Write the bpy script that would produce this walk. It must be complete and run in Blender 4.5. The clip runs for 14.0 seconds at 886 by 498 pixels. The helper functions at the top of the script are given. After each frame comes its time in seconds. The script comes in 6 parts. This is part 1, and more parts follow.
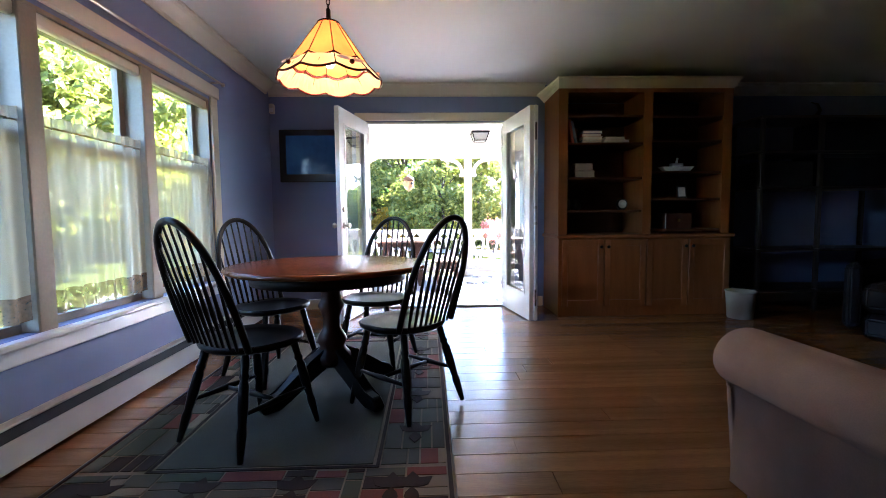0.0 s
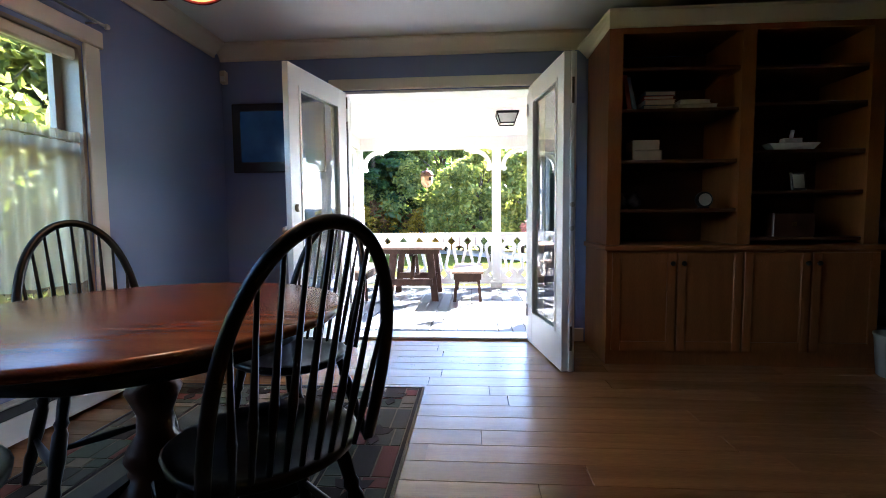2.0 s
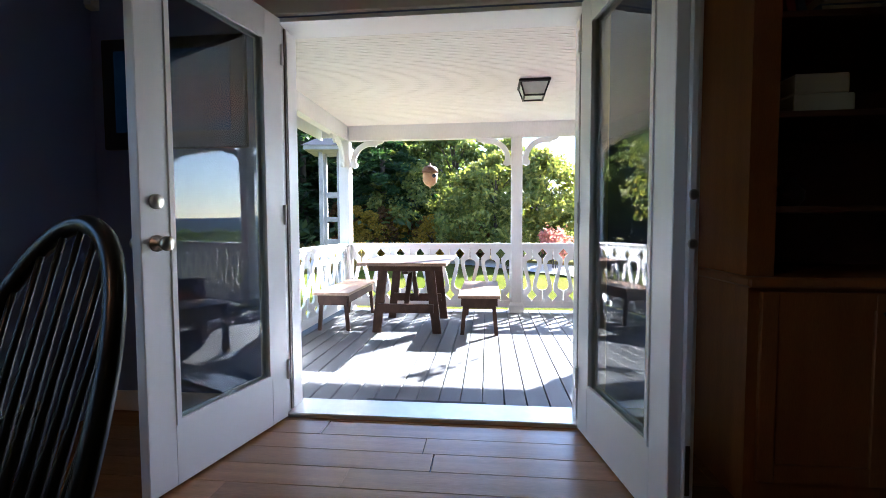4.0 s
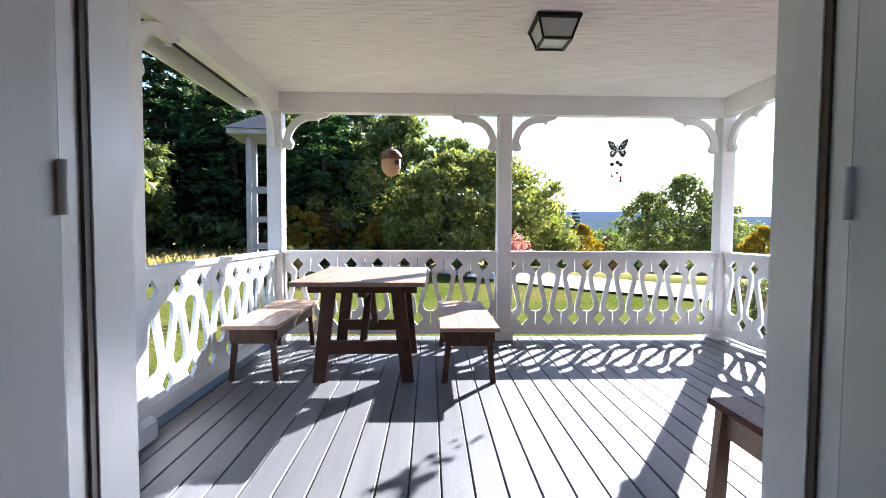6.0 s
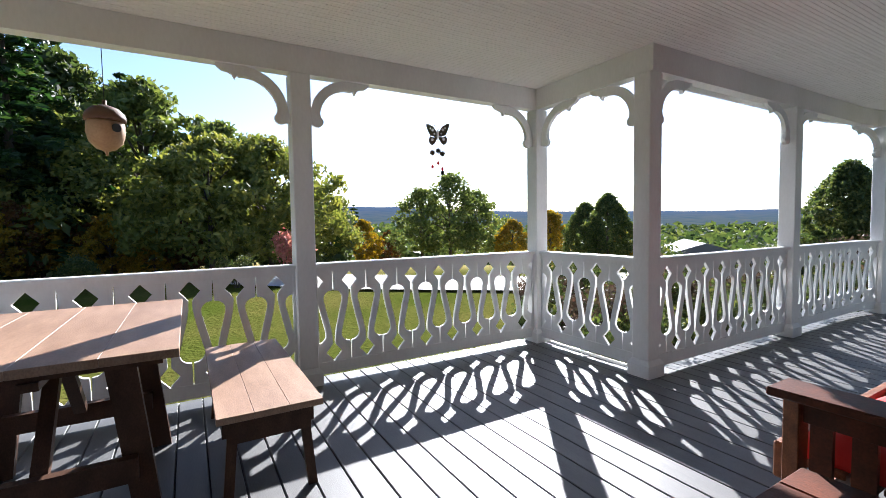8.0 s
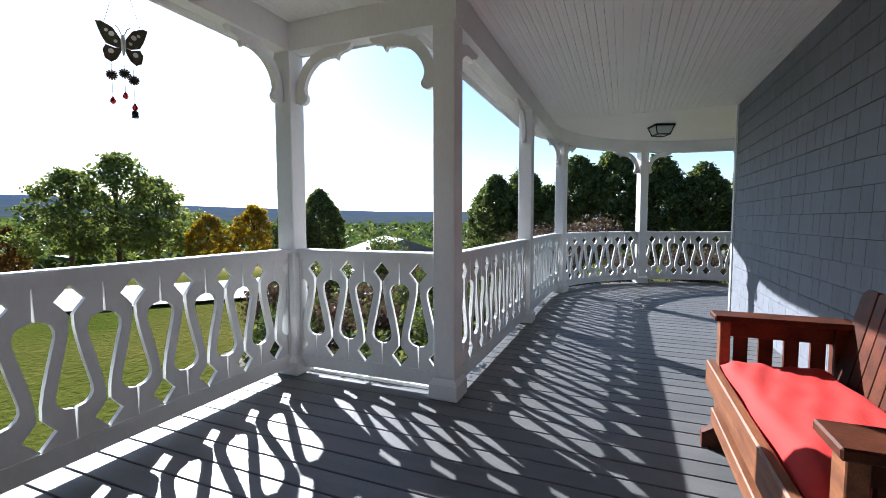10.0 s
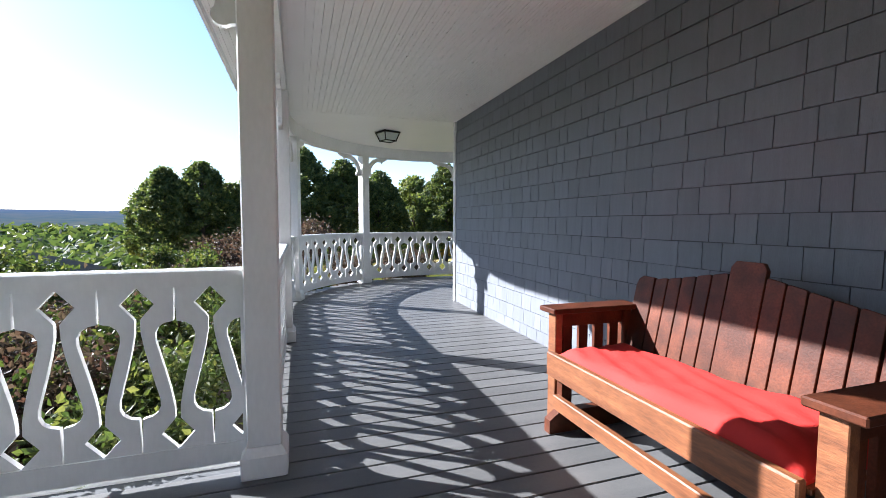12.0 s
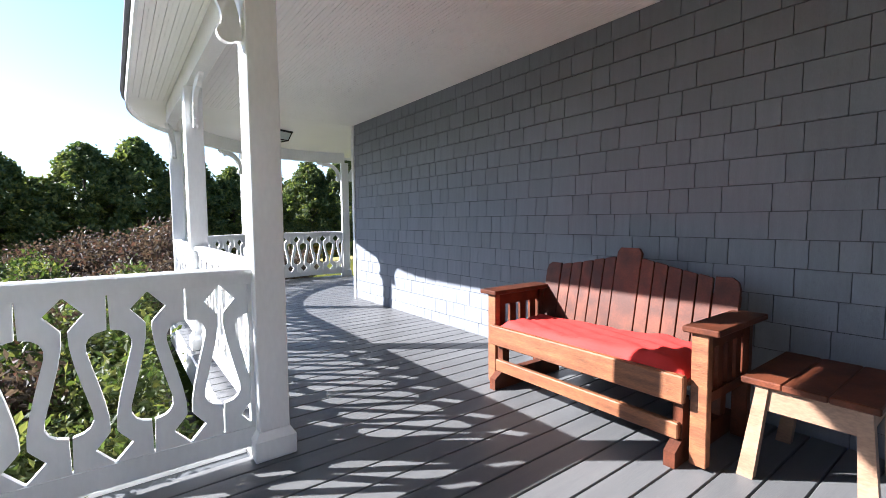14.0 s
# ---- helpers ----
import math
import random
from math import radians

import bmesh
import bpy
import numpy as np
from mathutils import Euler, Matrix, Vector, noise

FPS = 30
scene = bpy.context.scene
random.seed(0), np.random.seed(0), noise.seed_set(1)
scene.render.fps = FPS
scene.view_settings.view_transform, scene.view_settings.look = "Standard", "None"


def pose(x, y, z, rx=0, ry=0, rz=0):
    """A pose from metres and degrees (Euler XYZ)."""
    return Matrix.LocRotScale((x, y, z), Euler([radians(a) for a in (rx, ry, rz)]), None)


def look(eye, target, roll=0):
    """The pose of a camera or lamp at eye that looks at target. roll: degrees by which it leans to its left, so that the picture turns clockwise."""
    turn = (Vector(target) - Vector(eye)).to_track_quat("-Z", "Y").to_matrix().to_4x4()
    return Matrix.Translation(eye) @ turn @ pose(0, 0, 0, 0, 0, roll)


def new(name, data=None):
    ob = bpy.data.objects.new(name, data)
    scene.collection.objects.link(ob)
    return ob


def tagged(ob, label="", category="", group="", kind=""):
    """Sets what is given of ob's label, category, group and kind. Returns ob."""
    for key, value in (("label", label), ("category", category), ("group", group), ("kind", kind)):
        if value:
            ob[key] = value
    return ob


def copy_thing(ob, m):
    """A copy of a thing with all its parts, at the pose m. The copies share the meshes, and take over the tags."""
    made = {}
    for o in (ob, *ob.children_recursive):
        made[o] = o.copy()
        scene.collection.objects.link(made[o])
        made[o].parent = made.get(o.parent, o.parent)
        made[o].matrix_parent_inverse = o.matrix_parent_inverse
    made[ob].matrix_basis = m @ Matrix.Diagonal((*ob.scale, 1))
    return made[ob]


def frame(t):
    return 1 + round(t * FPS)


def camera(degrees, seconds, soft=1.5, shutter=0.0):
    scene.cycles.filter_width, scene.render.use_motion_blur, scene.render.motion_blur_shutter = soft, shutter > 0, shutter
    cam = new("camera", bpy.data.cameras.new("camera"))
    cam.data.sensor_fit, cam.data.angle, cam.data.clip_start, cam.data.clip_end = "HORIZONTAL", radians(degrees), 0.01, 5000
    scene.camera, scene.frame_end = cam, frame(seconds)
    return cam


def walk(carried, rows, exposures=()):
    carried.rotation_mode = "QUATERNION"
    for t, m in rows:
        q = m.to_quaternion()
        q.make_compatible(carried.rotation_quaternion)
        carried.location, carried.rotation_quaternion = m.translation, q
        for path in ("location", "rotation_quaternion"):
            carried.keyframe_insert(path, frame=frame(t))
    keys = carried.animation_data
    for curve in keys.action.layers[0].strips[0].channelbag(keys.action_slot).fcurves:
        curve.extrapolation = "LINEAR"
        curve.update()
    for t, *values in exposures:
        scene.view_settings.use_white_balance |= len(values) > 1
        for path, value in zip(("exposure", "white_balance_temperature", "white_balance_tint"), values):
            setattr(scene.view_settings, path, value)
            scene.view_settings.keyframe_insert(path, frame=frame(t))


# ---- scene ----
cam = camera(90.3, 14.0, soft=0.6)
PATH = [
    (0, (0.221, 0.081, 1.002), (0.284, 2.075, 0.862), -0.6),
    (0.5, (0.307, 0.379, 1.003), (0.367, 2.373, 0.861), -0.7),
    (1, (0.402, 0.708, 1.003), (0.427, 2.703, 0.865), -0.7),
    (1.5, (0.508, 1.024, 1.008), (0.427, 3.018, 0.871), -0.6),
    (2, (0.604, 1.369, 1.006), (0.467, 3.36, 0.872), -0.5),
    (2.5, (0.665, 1.727, 1.017), (0.507, 3.716, 0.889), -0.4),
    (3, (0.688, 2.072, 1.015), (0.493, 4.059, 0.89), -0.4),
    (3.2, (0.675, 2.217, 1.0), (0.471, 4.203, 0.886), -0.3),
    (5.5, (0.37, 3.839, 0.993), (0.249, 5.833, 0.902), 0.6),
    (6, (0.243, 4.149, 0.987), (0.301, 6.147, 0.904), 0.3),
    (6.5, (0.21, 4.458, 1.008), (0.469, 6.439, 0.923), -0.0),
    (7, (0.199, 4.749, 1.03), (0.686, 6.687, 0.941), -0.4),
    (7.5, (0.225, 5.038, 1.054), (0.981, 6.888, 0.957), -0.7),
    (9.8, (0.621, 6.245, 1.005), (2.394, 7.161, 0.87), -0.3),
    (10, (0.721, 6.385, 0.986), (2.567, 7.143, 0.855), -0.1),
    (10.5, (0.893, 6.555, 0.972), (2.849, 6.95, 0.833), -0.3),
    (11, (1.047, 6.736, 0.974), (3.042, 6.786, 0.836), -0.2),
    (11.5, (1.141, 6.977, 0.986), (3.116, 6.692, 0.853), 0.0),
    (12, (1.178, 7.225, 0.982), (3.075, 6.604, 0.859), 0.1),
    (12.5, (1.154, 7.473, 0.996), (2.942, 6.585, 0.874), 0.0),
    (13, (1.142, 7.716, 0.994), (2.832, 6.653, 0.873), -0.1),
    (13.5, (1.111, 7.867, 0.994), (2.739, 6.713, 0.865), -0.4),
    (14, (1.066, 7.941, 0.994), (2.668, 6.75, 0.863), -0.5),
]
EXPOSURES = [(0.0, 5.6, 5350, 21), (1.0, 5.45, 5400, 20), (2.0, 5.05, 5450, 16), (3.0, 4.5, 5400, 14), (4.2, 3.75, 5450, 16), (5.5, 3.12, 5500, 17),
             (6.5, 2.58, 5600, 17), (7.5, 2.15, 5750, 15), (10.0, 1.75, 5550, 13), (12.0, 2.2, 5650, 14), (14.0, 2.5, 5700, 15)]
walk(cam, [(t, look(eye, target, roll)) for t, eye, target, roll in PATH], EXPOSURES)

# ---- light ----
world = bpy.data.worlds.new("world")
scene.world = world
world.use_nodes = True
_wn = world.node_tree.nodes
_sky = _wn.new("ShaderNodeTexSky")
_sky.sky_type = 'NISHITA'
_sky.sun_disc = False
_sky.sun_elevation = radians(30.5)
_sky.sun_rotation = radians(37.7)
_sky.air_density, _sky.dust_density, _sky.ozone_density = 1.0, 0.45, 1.6
world.node_tree.links.new(_sky.outputs[0], _wn["Background"].inputs[0])
_wn["Background"].inputs[1].default_value = 0.056
SUN_DIR = Vector((0.611 * math.cos(radians(30.5)), 0.792 * math.cos(radians(30.5)), math.sin(radians(30.5))))
_sun = bpy.data.lights.new("sun", 'SUN')
_sun.energy, _sun.angle, _sun.color = 5.0, radians(0.55), (1.0, 0.94, 0.84)
new("sun", _sun).matrix_world = look(SUN_DIR * 60, (0, 0, 0))

# ---- materials ----


def material(name, base=(0.8, 0.8, 0.8), rough=0.5, metal=0.0, second=None, scale=3.0, amount=0.5, grain=None, bump=0.0, bump_scale=80.0,
             stretch=(1, 1, 1), rand=0.0, coat=0.0, rand_island=0.0, rough_var=0.0, spec=0.5):
    """Principled surface with colour variation at a large and a small scale, fine relief and a shift by piece."""
    m = bpy.data.materials.new(name)
    m.use_nodes = True
    nt = m.node_tree
    n, l = nt.nodes, nt.links
    p = n["Principled BSDF"]
    p.inputs["Roughness"].default_value = rough
    p.inputs["Metallic"].default_value = metal
    p.inputs["Coat Weight"].default_value = coat
    p.inputs["Specular IOR Level"].default_value = spec
    co = n.new("ShaderNodeTexCoord")
    mp = n.new("ShaderNodeMapping")
    mp.inputs["Scale"].default_value = stretch
    l.new(co.outputs["Object"], mp.inputs["Vector"])
    vec = mp.outputs["Vector"]
    info = None
    if rand or rand_island:
        info = n.new("ShaderNodeObjectInfo") if rand else n.new("ShaderNodeNewGeometry")
        rnd = info.outputs["Random"] if rand else info.outputs["Random Per Island"]
        add = n.new("ShaderNodeVectorMath")
        add.operation = 'ADD'
        mul = n.new("ShaderNodeMath")
        mul.operation = 'MULTIPLY'
        mul.inputs[1].default_value = 37.0
        l.new(rnd, mul.inputs[0])
        l.new(vec, add.inputs[0])
        l.new(mul.outputs[0], add.inputs[1])
        vec = add.outputs[0]
    big = n.new("ShaderNodeTexNoise")
    big.inputs["Scale"].default_value = scale
    big.inputs["Detail"].default_value = 6
    l.new(vec, big.inputs["Vector"])
    ramp = n.new("ShaderNodeMapRange")
    ramp.inputs[1].default_value, ramp.inputs[2].default_value = 0.35, 0.65
    l.new(big.outputs["Fac"], ramp.inputs[0])
    mix = n.new("ShaderNodeMix")
    mix.data_type = 'RGBA'
    mix.inputs[6].default_value = (*base, 1)
    s = second or tuple(c * 0.86 for c in base)
    mix.inputs[7].default_value = (*s, 1)
    am = n.new("ShaderNodeMath")
    am.operation = 'MULTIPLY'
    am.inputs[1].default_value = amount
    l.new(ramp.outputs[0], am.inputs[0])
    l.new(am.outputs[0], mix.inputs[0])
    col = mix.outputs[2]
    fine = n.new("ShaderNodeTexNoise")
    fine.inputs["Scale"].default_value = bump_scale
    fine.inputs["Detail"].default_value = 4
    l.new(vec, fine.inputs["Vector"])
    if grain:
        g = n.new("ShaderNodeMix")
        g.data_type = 'RGBA'
        g.blend_type = 'MULTIPLY'
        gr = n.new("ShaderNodeMapRange")
        gr.inputs[1].default_value, gr.inputs[2].default_value = 0.3, 0.7
        gr.inputs[3].default_value, gr.inputs[4].default_value = 1 - grain, 1.0
        l.new(fine.outputs["Fac"], gr.inputs[0])
        g.inputs[0].default_value = 1.0
        l.new(col, g.inputs[6])
        l.new(gr.outputs[0], g.inputs[7])
        col = g.outputs[2]
    if rand or rand_island:
        hs = n.new("ShaderNodeHueSaturation")
        mr = n.new("ShaderNodeMapRange")
        k = rand or rand_island
        mr.inputs[3].default_value, mr.inputs[4].default_value = 1 - k, 1 + k
        l.new(rnd, mr.inputs[0])
        l.new(mr.outputs[0], hs.inputs["Value"])
        l.new(col, hs.inputs["Color"])
        col = hs.outputs[0]
    l.new(col, p.inputs["Base Color"])
    if rough_var:
        rr = n.new("ShaderNodeMapRange")
        rr.inputs[3].default_value, rr.inputs[4].default_value = rough - rough_var, rough + rough_var
        l.new(big.outputs["Fac"], rr.inputs[0])
        l.new(rr.outputs[0], p.inputs["Roughness"])
    if bump:
        b = n.new("ShaderNodeBump")
        b.inputs["Strength"].default_value = bump
        b.inputs["Distance"].default_value = 0.004
        l.new(fine.outputs["Fac"], b.inputs["Height"])
        l.new(b.outputs[0], p.inputs["Normal"])
    return m


def leaf_material(name, a, b, c):
    """Leaves: three tones spread leaf by leaf, lit from both sides."""
    m = bpy.data.materials.new(name)
    m.use_nodes = True
    n, l = m.node_tree.nodes, m.node_tree.links
    p, out = n["Principled BSDF"], n["Material Output"]
    geo = n.new("ShaderNodeNewGeometry")
    ramp = n.new("ShaderNodeValToRGB")
    ramp.color_ramp.elements[0].color, ramp.color_ramp.elements[1].color = (*a, 1), (*c, 1)
    e = ramp.color_ramp.elements.new(0.6)
    e.color = (*b, 1)
    l.new(geo.outputs["Random Per Island"], ramp.inputs[0])
    p.inputs["Roughness"].default_value = 0.55
    p.inputs["Specular IOR Level"].default_value = 0.3
    l.new(ramp.outputs[0], p.inputs["Base Color"])
    tr = n.new("ShaderNodeBsdfTranslucent")
    hs = n.new("ShaderNodeHueSaturation")
    hs.inputs["Value"].default_value, hs.inputs["Saturation"].default_value = 1.5, 1.15
    l.new(ramp.outputs[0], hs.inputs["Color"])
    l.new(hs.outputs[0], tr.inputs["Color"])
    mx = n.new("ShaderNodeMixShader")
    mx.inputs[0].default_value = 0.42
    l.new(p.outputs[0], mx.inputs[1])
    l.new(tr.outputs[0], mx.inputs[2])
    l.new(mx.outputs[0], out.inputs[0])
    return m


def glass_material(name, tint=(0.93, 0.97, 0.95), rough=0.0, gloss=1.0):
    """Thin pane: clear with a mirror sheen that grows at grazing angles."""
    m = bpy.data.materials.new(name)
    m.use_nodes = True
    n, l = m.node_tree.nodes, m.node_tree.links
    out = n["Material Output"]
    n.remove(n["Principled BSDF"])
    t = n.new("ShaderNodeBsdfTransparent")
    t.inputs[0].default_value = (*tint, 1)
    g = n.new("ShaderNodeBsdfGlossy")
    g.inputs["Roughness"].default_value = rough
    f = n.new("ShaderNodeLayerWeight")
    f.inputs[0].default_value = 0.5
    w = n.new("ShaderNodeMath")
    w.operation = 'POWER'
    w.inputs[1].default_value = 4.0
    k = n.new("ShaderNodeMath")
    k.operation = 'MULTIPLY_ADD'
    k.inputs[1].default_value, k.inputs[2].default_value = 0.7 * gloss, 0.035 * gloss
    k.use_clamp = True
    mx = n.new("ShaderNodeMixShader")
    l.new(f.outputs["Facing"], w.inputs[0])
    l.new(w.outputs[0], k.inputs[0])
    l.new(k.outputs[0], mx.inputs[0])
    l.new(t.outputs[0], mx.inputs[1])
    l.new(g.outputs[0], mx.inputs[2])
    l.new(mx.outputs[0], out.inputs[0])
    return m


def sheer_material(name, base, clear, weave=420.0):
    """Thin cloth: part clear, part light-scattering, with a weave."""
    m = bpy.data.materials.new(name)
    m.use_nodes = True
    n, l = m.node_tree.nodes, m.node_tree.links
    out = n["Material Output"]
    n.remove(n["Principled BSDF"])
    d = n.new("ShaderNodeBsdfDiffuse")
    d.inputs[0].default_value = (*base, 1)
    t = n.new("ShaderNodeBsdfTranslucent")
    t.inputs[0].default_value = (*base, 1)
    a = n.new("ShaderNodeMixShader")
    a.inputs[0].default_value = 0.6
    l.new(d.outputs[0], a.inputs[1])
    l.new(t.outputs[0], a.inputs[2])
    c = n.new("ShaderNodeBsdfTransparent")
    co = n.new("ShaderNodeTexCoord")
    no = n.new("ShaderNodeTexNoise")
    no.inputs["Scale"].default_value = weave
    l.new(co.outputs["Object"], no.inputs["Vector"])
    mr = n.new("ShaderNodeMapRange")
    mr.inputs[1].default_value, mr.inputs[2].default_value = 0.35, 0.65
    mr.inputs[3].default_value, mr.inputs[4].default_value = clear - 0.12, clear + 0.12
    l.new(no.outputs["Fac"], mr.inputs[0])
    mx = n.new("ShaderNodeMixShader")
    l.new(mr.outputs[0], mx.inputs[0])
    l.new(a.outputs[0], mx.inputs[1])
    l.new(c.outputs[0], mx.inputs[2])
    l.new(mx.outputs[0], out.inputs[0])
    return m


def lampglass_material(name, base, glow):
    """Lamp glass lit by its bulb from inside."""
    m = material(name, base, 0.3, second=tuple(c * 0.75 for c in base), scale=14, amount=0.6)
    p = m.node_tree.nodes["Principled BSDF"]
    p.inputs["Emission Color"].default_value = (*base, 1)
    p.inputs["Emission Strength"].default_value = glow
    return m


M_WALL = material("blue_wall_paint", (0.205, 0.26, 0.46), 0.5, second=(0.19, 0.24, 0.43), scale=1.5, bump=0.12, bump_scale=260)
M_CEIL = material("ceiling_paint", (0.76, 0.76, 0.75), 0.5, scale=0.8, amount=0.3, bump=0.05, bump_scale=300)
M_TRIM = material("cream_trim_paint", (0.70, 0.66, 0.55), 0.35, scale=2, amount=0.3, bump=0.03)
M_OAK = material("oak_floor_board", (0.36, 0.18, 0.068), 0.22, second=(0.26, 0.125, 0.045), scale=2.2, amount=0.7, grain=0.32, bump=0.09,
                 bump_scale=60, stretch=(0.35, 9, 3), rand=0.14, rough_var=0.07, spec=0.8)
M_OAKGAP = material("floor_joint", (0.06, 0.035, 0.02), 0.7, scale=9)
M_BLACKPAINT = material("dark_green_black_paint", (0.006, 0.007, 0.0065), 0.3, second=(0.010, 0.010, 0.008), scale=9, amount=0.5, bump=0.05, bump_scale=90, spec=0.35)
M_CHERRY = material("cherry_tabletop", (0.26, 0.085, 0.028), 0.24, second=(0.15, 0.045, 0.016), scale=2.5, amount=0.75, grain=0.3, bump=0.03,
                    bump_scale=50, stretch=(1, 9, 1), rough_var=0.05)
M_TURNED = material("turned_cherry_leg", (0.085, 0.03, 0.014), 0.3, scale=6, amount=0.6, grain=0.2, stretch=(8, 8, 1))
# Cream trim darkened to taupe: the frames' backlit shade is put into the colour.
M_SASH = material("backlit_sash_shade", (0.34, 0.29, 0.215), 0.45, second=(0.27, 0.225, 0.165), scale=3, amount=0.5, grain=0.1, bump=0.04)
M_WHITE = material("white_door_paint", (0.78, 0.79, 0.8), 0.3, scale=2, amount=0.15, bump=0.03, bump_scale=120)
M_PORCHWHITE = material("white_porch_paint", (0.76, 0.76, 0.75), 0.45, second=(0.62, 0.62, 0.60), scale=2.6, amount=0.45, grain=0.06, bump=0.12, bump_scale=55,
                        stretch=(1, 1, 0.4))
M_PORCHCEIL = material("beadboard_paint", (0.80, 0.785, 0.75), 0.5, second=(0.74, 0.72, 0.68), scale=1.2, amount=0.4, bump=0.04)
M_DECK = material("grey_deck_paint", (0.116, 0.117, 0.116), 0.45, second=(0.09, 0.091, 0.092), scale=1.6, amount=0.7, grain=0.14, bump=0.2, bump_scale=45,
                  stretch=(9, 0.6, 3), rand=0.1, spec=0.35)
M_SHINGLE = material("blue_grey_shingle", (0.158, 0.172, 0.197), 0.66, second=(0.13, 0.142, 0.166), scale=3, amount=0.6, grain=0.13, bump=0.3, bump_scale=60,
                     stretch=(10, 3, 0.7), rand=0.08)
M_SHINGLE_FAR = material("blue_grey_shingle_field", (0.158, 0.172, 0.197), 0.66, second=(0.13, 0.142, 0.166), scale=3, amount=0.6, grain=0.13, bump=0.3,
                         bump_scale=60, stretch=(10, 3, 0.7), rand_island=0.08)
# Near-black below planks and behind shingles, for the shade in their gaps.
M_UNDER = material("shadow_gap_dark", (0.05, 0.055, 0.06), 0.8, scale=6)
M_REDWOOD = material("redwood_stain", (0.13, 0.037, 0.016), 0.5, second=(0.05, 0.016, 0.008), scale=3, amount=0.85, grain=0.35, bump=0.16, bump_scale=40,
                     stretch=(3, 3, 3), rand=0.16, spec=0.22)
# Paler and more orange than the redwood, for the glider's front parts and seat.
M_ORANGEWOOD = material("pale_orange_wood", (0.29, 0.11, 0.042), 0.5, second=(0.15, 0.052, 0.02), scale=4, amount=0.85, grain=0.45, bump=0.2, bump_scale=45,
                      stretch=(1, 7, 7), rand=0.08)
# Darker copy of the table wood: shade on legs and aprons is in the colour.
M_PICNIC = material("shaded_weathered_wood", (0.085, 0.04, 0.022), 0.5, second=(0.048, 0.022, 0.013), scale=3.2, amount=0.8, grain=0.36, bump=0.2, bump_scale=42,
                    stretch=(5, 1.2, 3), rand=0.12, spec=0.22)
# Paler copy for the tops: sunlight falling on them is put into the colour.
M_PICNICTOP = material("sunlit_bleached_wood", (0.36, 0.225, 0.145), 0.4, second=(0.235, 0.135, 0.08), scale=3.2, amount=0.8, grain=0.3, bump=0.15, bump_scale=42,
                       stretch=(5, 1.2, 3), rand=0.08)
M_CUSHION = material("red_canvas", (0.5, 0.019, 0.012), 0.85, second=(0.42, 0.015, 0.01), scale=5, amount=0.6, grain=0.08, bump=0.25, bump_scale=420)
M_MAPLE = material("honey_maple", (0.32, 0.112, 0.03), 0.42, second=(0.245, 0.082, 0.021), scale=3, amount=0.7, grain=0.22, bump=0.04, bump_scale=50,
                   stretch=(7, 7, 0.7))
# Same maple, darkened for inside the case: the recess shade is in the colour.
M_MAPLEIN = material("shaded_maple_shelf", (0.11, 0.038, 0.012), 0.45, second=(0.08, 0.027, 0.009), scale=3, amount=0.7, grain=0.2, stretch=(0.7, 7, 7))
M_SUEDE = material("beige_suede", (0.31, 0.205, 0.145), 0.9, second=(0.22, 0.145, 0.10), scale=7, amount=0.7, grain=0.12, bump=0.2, bump_scale=260)
M_IRON = material("black_iron", (0.015, 0.015, 0.016), 0.42, metal=0.6, scale=12, bump=0.1)
M_BRASS = material("aged_brass", (0.45, 0.32, 0.12), 0.3, metal=1.0, scale=20)
M_NICKEL = material("satin_nickel", (0.6, 0.57, 0.5), 0.28, metal=1.0, scale=20)
M_BLACK = material("black_plastic", (0.012, 0.012, 0.014), 0.35, scale=8)
M_SCREEN = material("blue_tv_screen", (0.012, 0.03, 0.07), 0.12, second=(0.03, 0.09, 0.16), scale=3, amount=0.8)
M_SCREEN.node_tree.nodes["Principled BSDF"].inputs["Emission Color"].default_value = (0.02, 0.07, 0.16, 1)
M_SCREEN.node_tree.nodes["Principled BSDF"].inputs["Emission Strength"].default_value = 0.003
M_HEATER = material("grey_heater_enamel", (0.55, 0.56, 0.55), 0.4, scale=4, amount=0.3)
# Near-black that puts the shade inside slots and holes into colour.
M_DARKGAP = material("slot_shade_dark", (0.02, 0.02, 0.02), 0.7, scale=8)
M_GLASS = glass_material("window_glass")
M_DOORGLASS = glass_material("door_glass", (0.86, 0.9, 0.89), 0.0, 1.3)
M_FROST = material("seeded_glass", (0.55, 0.60, 0.57), 0.3, second=(0.42, 0.47, 0.45), scale=20, amount=0.5, bump=0.2)
M_SHEER = sheer_material("sheer_curtain", (0.50, 0.385, 0.245), 0.27)
M_LACE = sheer_material("lace_hem", (0.20, 0.115, 0.065), 0.16, 60.0)
M_AMBER = lampglass_material("amber_glass", (0.95, 0.34, 0.06), 0.013)
M_CREAMGLASS = lampglass_material("cream_glass", (1.0, 0.55, 0.2), 0.021)
M_PINKGLASS = lampglass_material("pink_glass", (0.6, 0.33, 0.2), 0.012)
M_WINE = material("wine_glass_trim", (0.1, 0.012, 0.01), 0.25, scale=15)
M_BULB = lampglass_material("bulb", (1.0, 0.8, 0.5), 0.5)
M_RUGFIELD = material("rug_field_wool", (0.125, 0.12, 0.085), 0.95, second=(0.095, 0.092, 0.065), scale=4, amount=0.6, grain=0.25, bump=0.5, bump_scale=330)
M_RUGBEIGE = material("rug_beige_wool", (0.34, 0.27, 0.18), 0.95, second=(0.27, 0.21, 0.14), scale=5, amount=0.6, grain=0.25, bump=0.5, bump_scale=330)
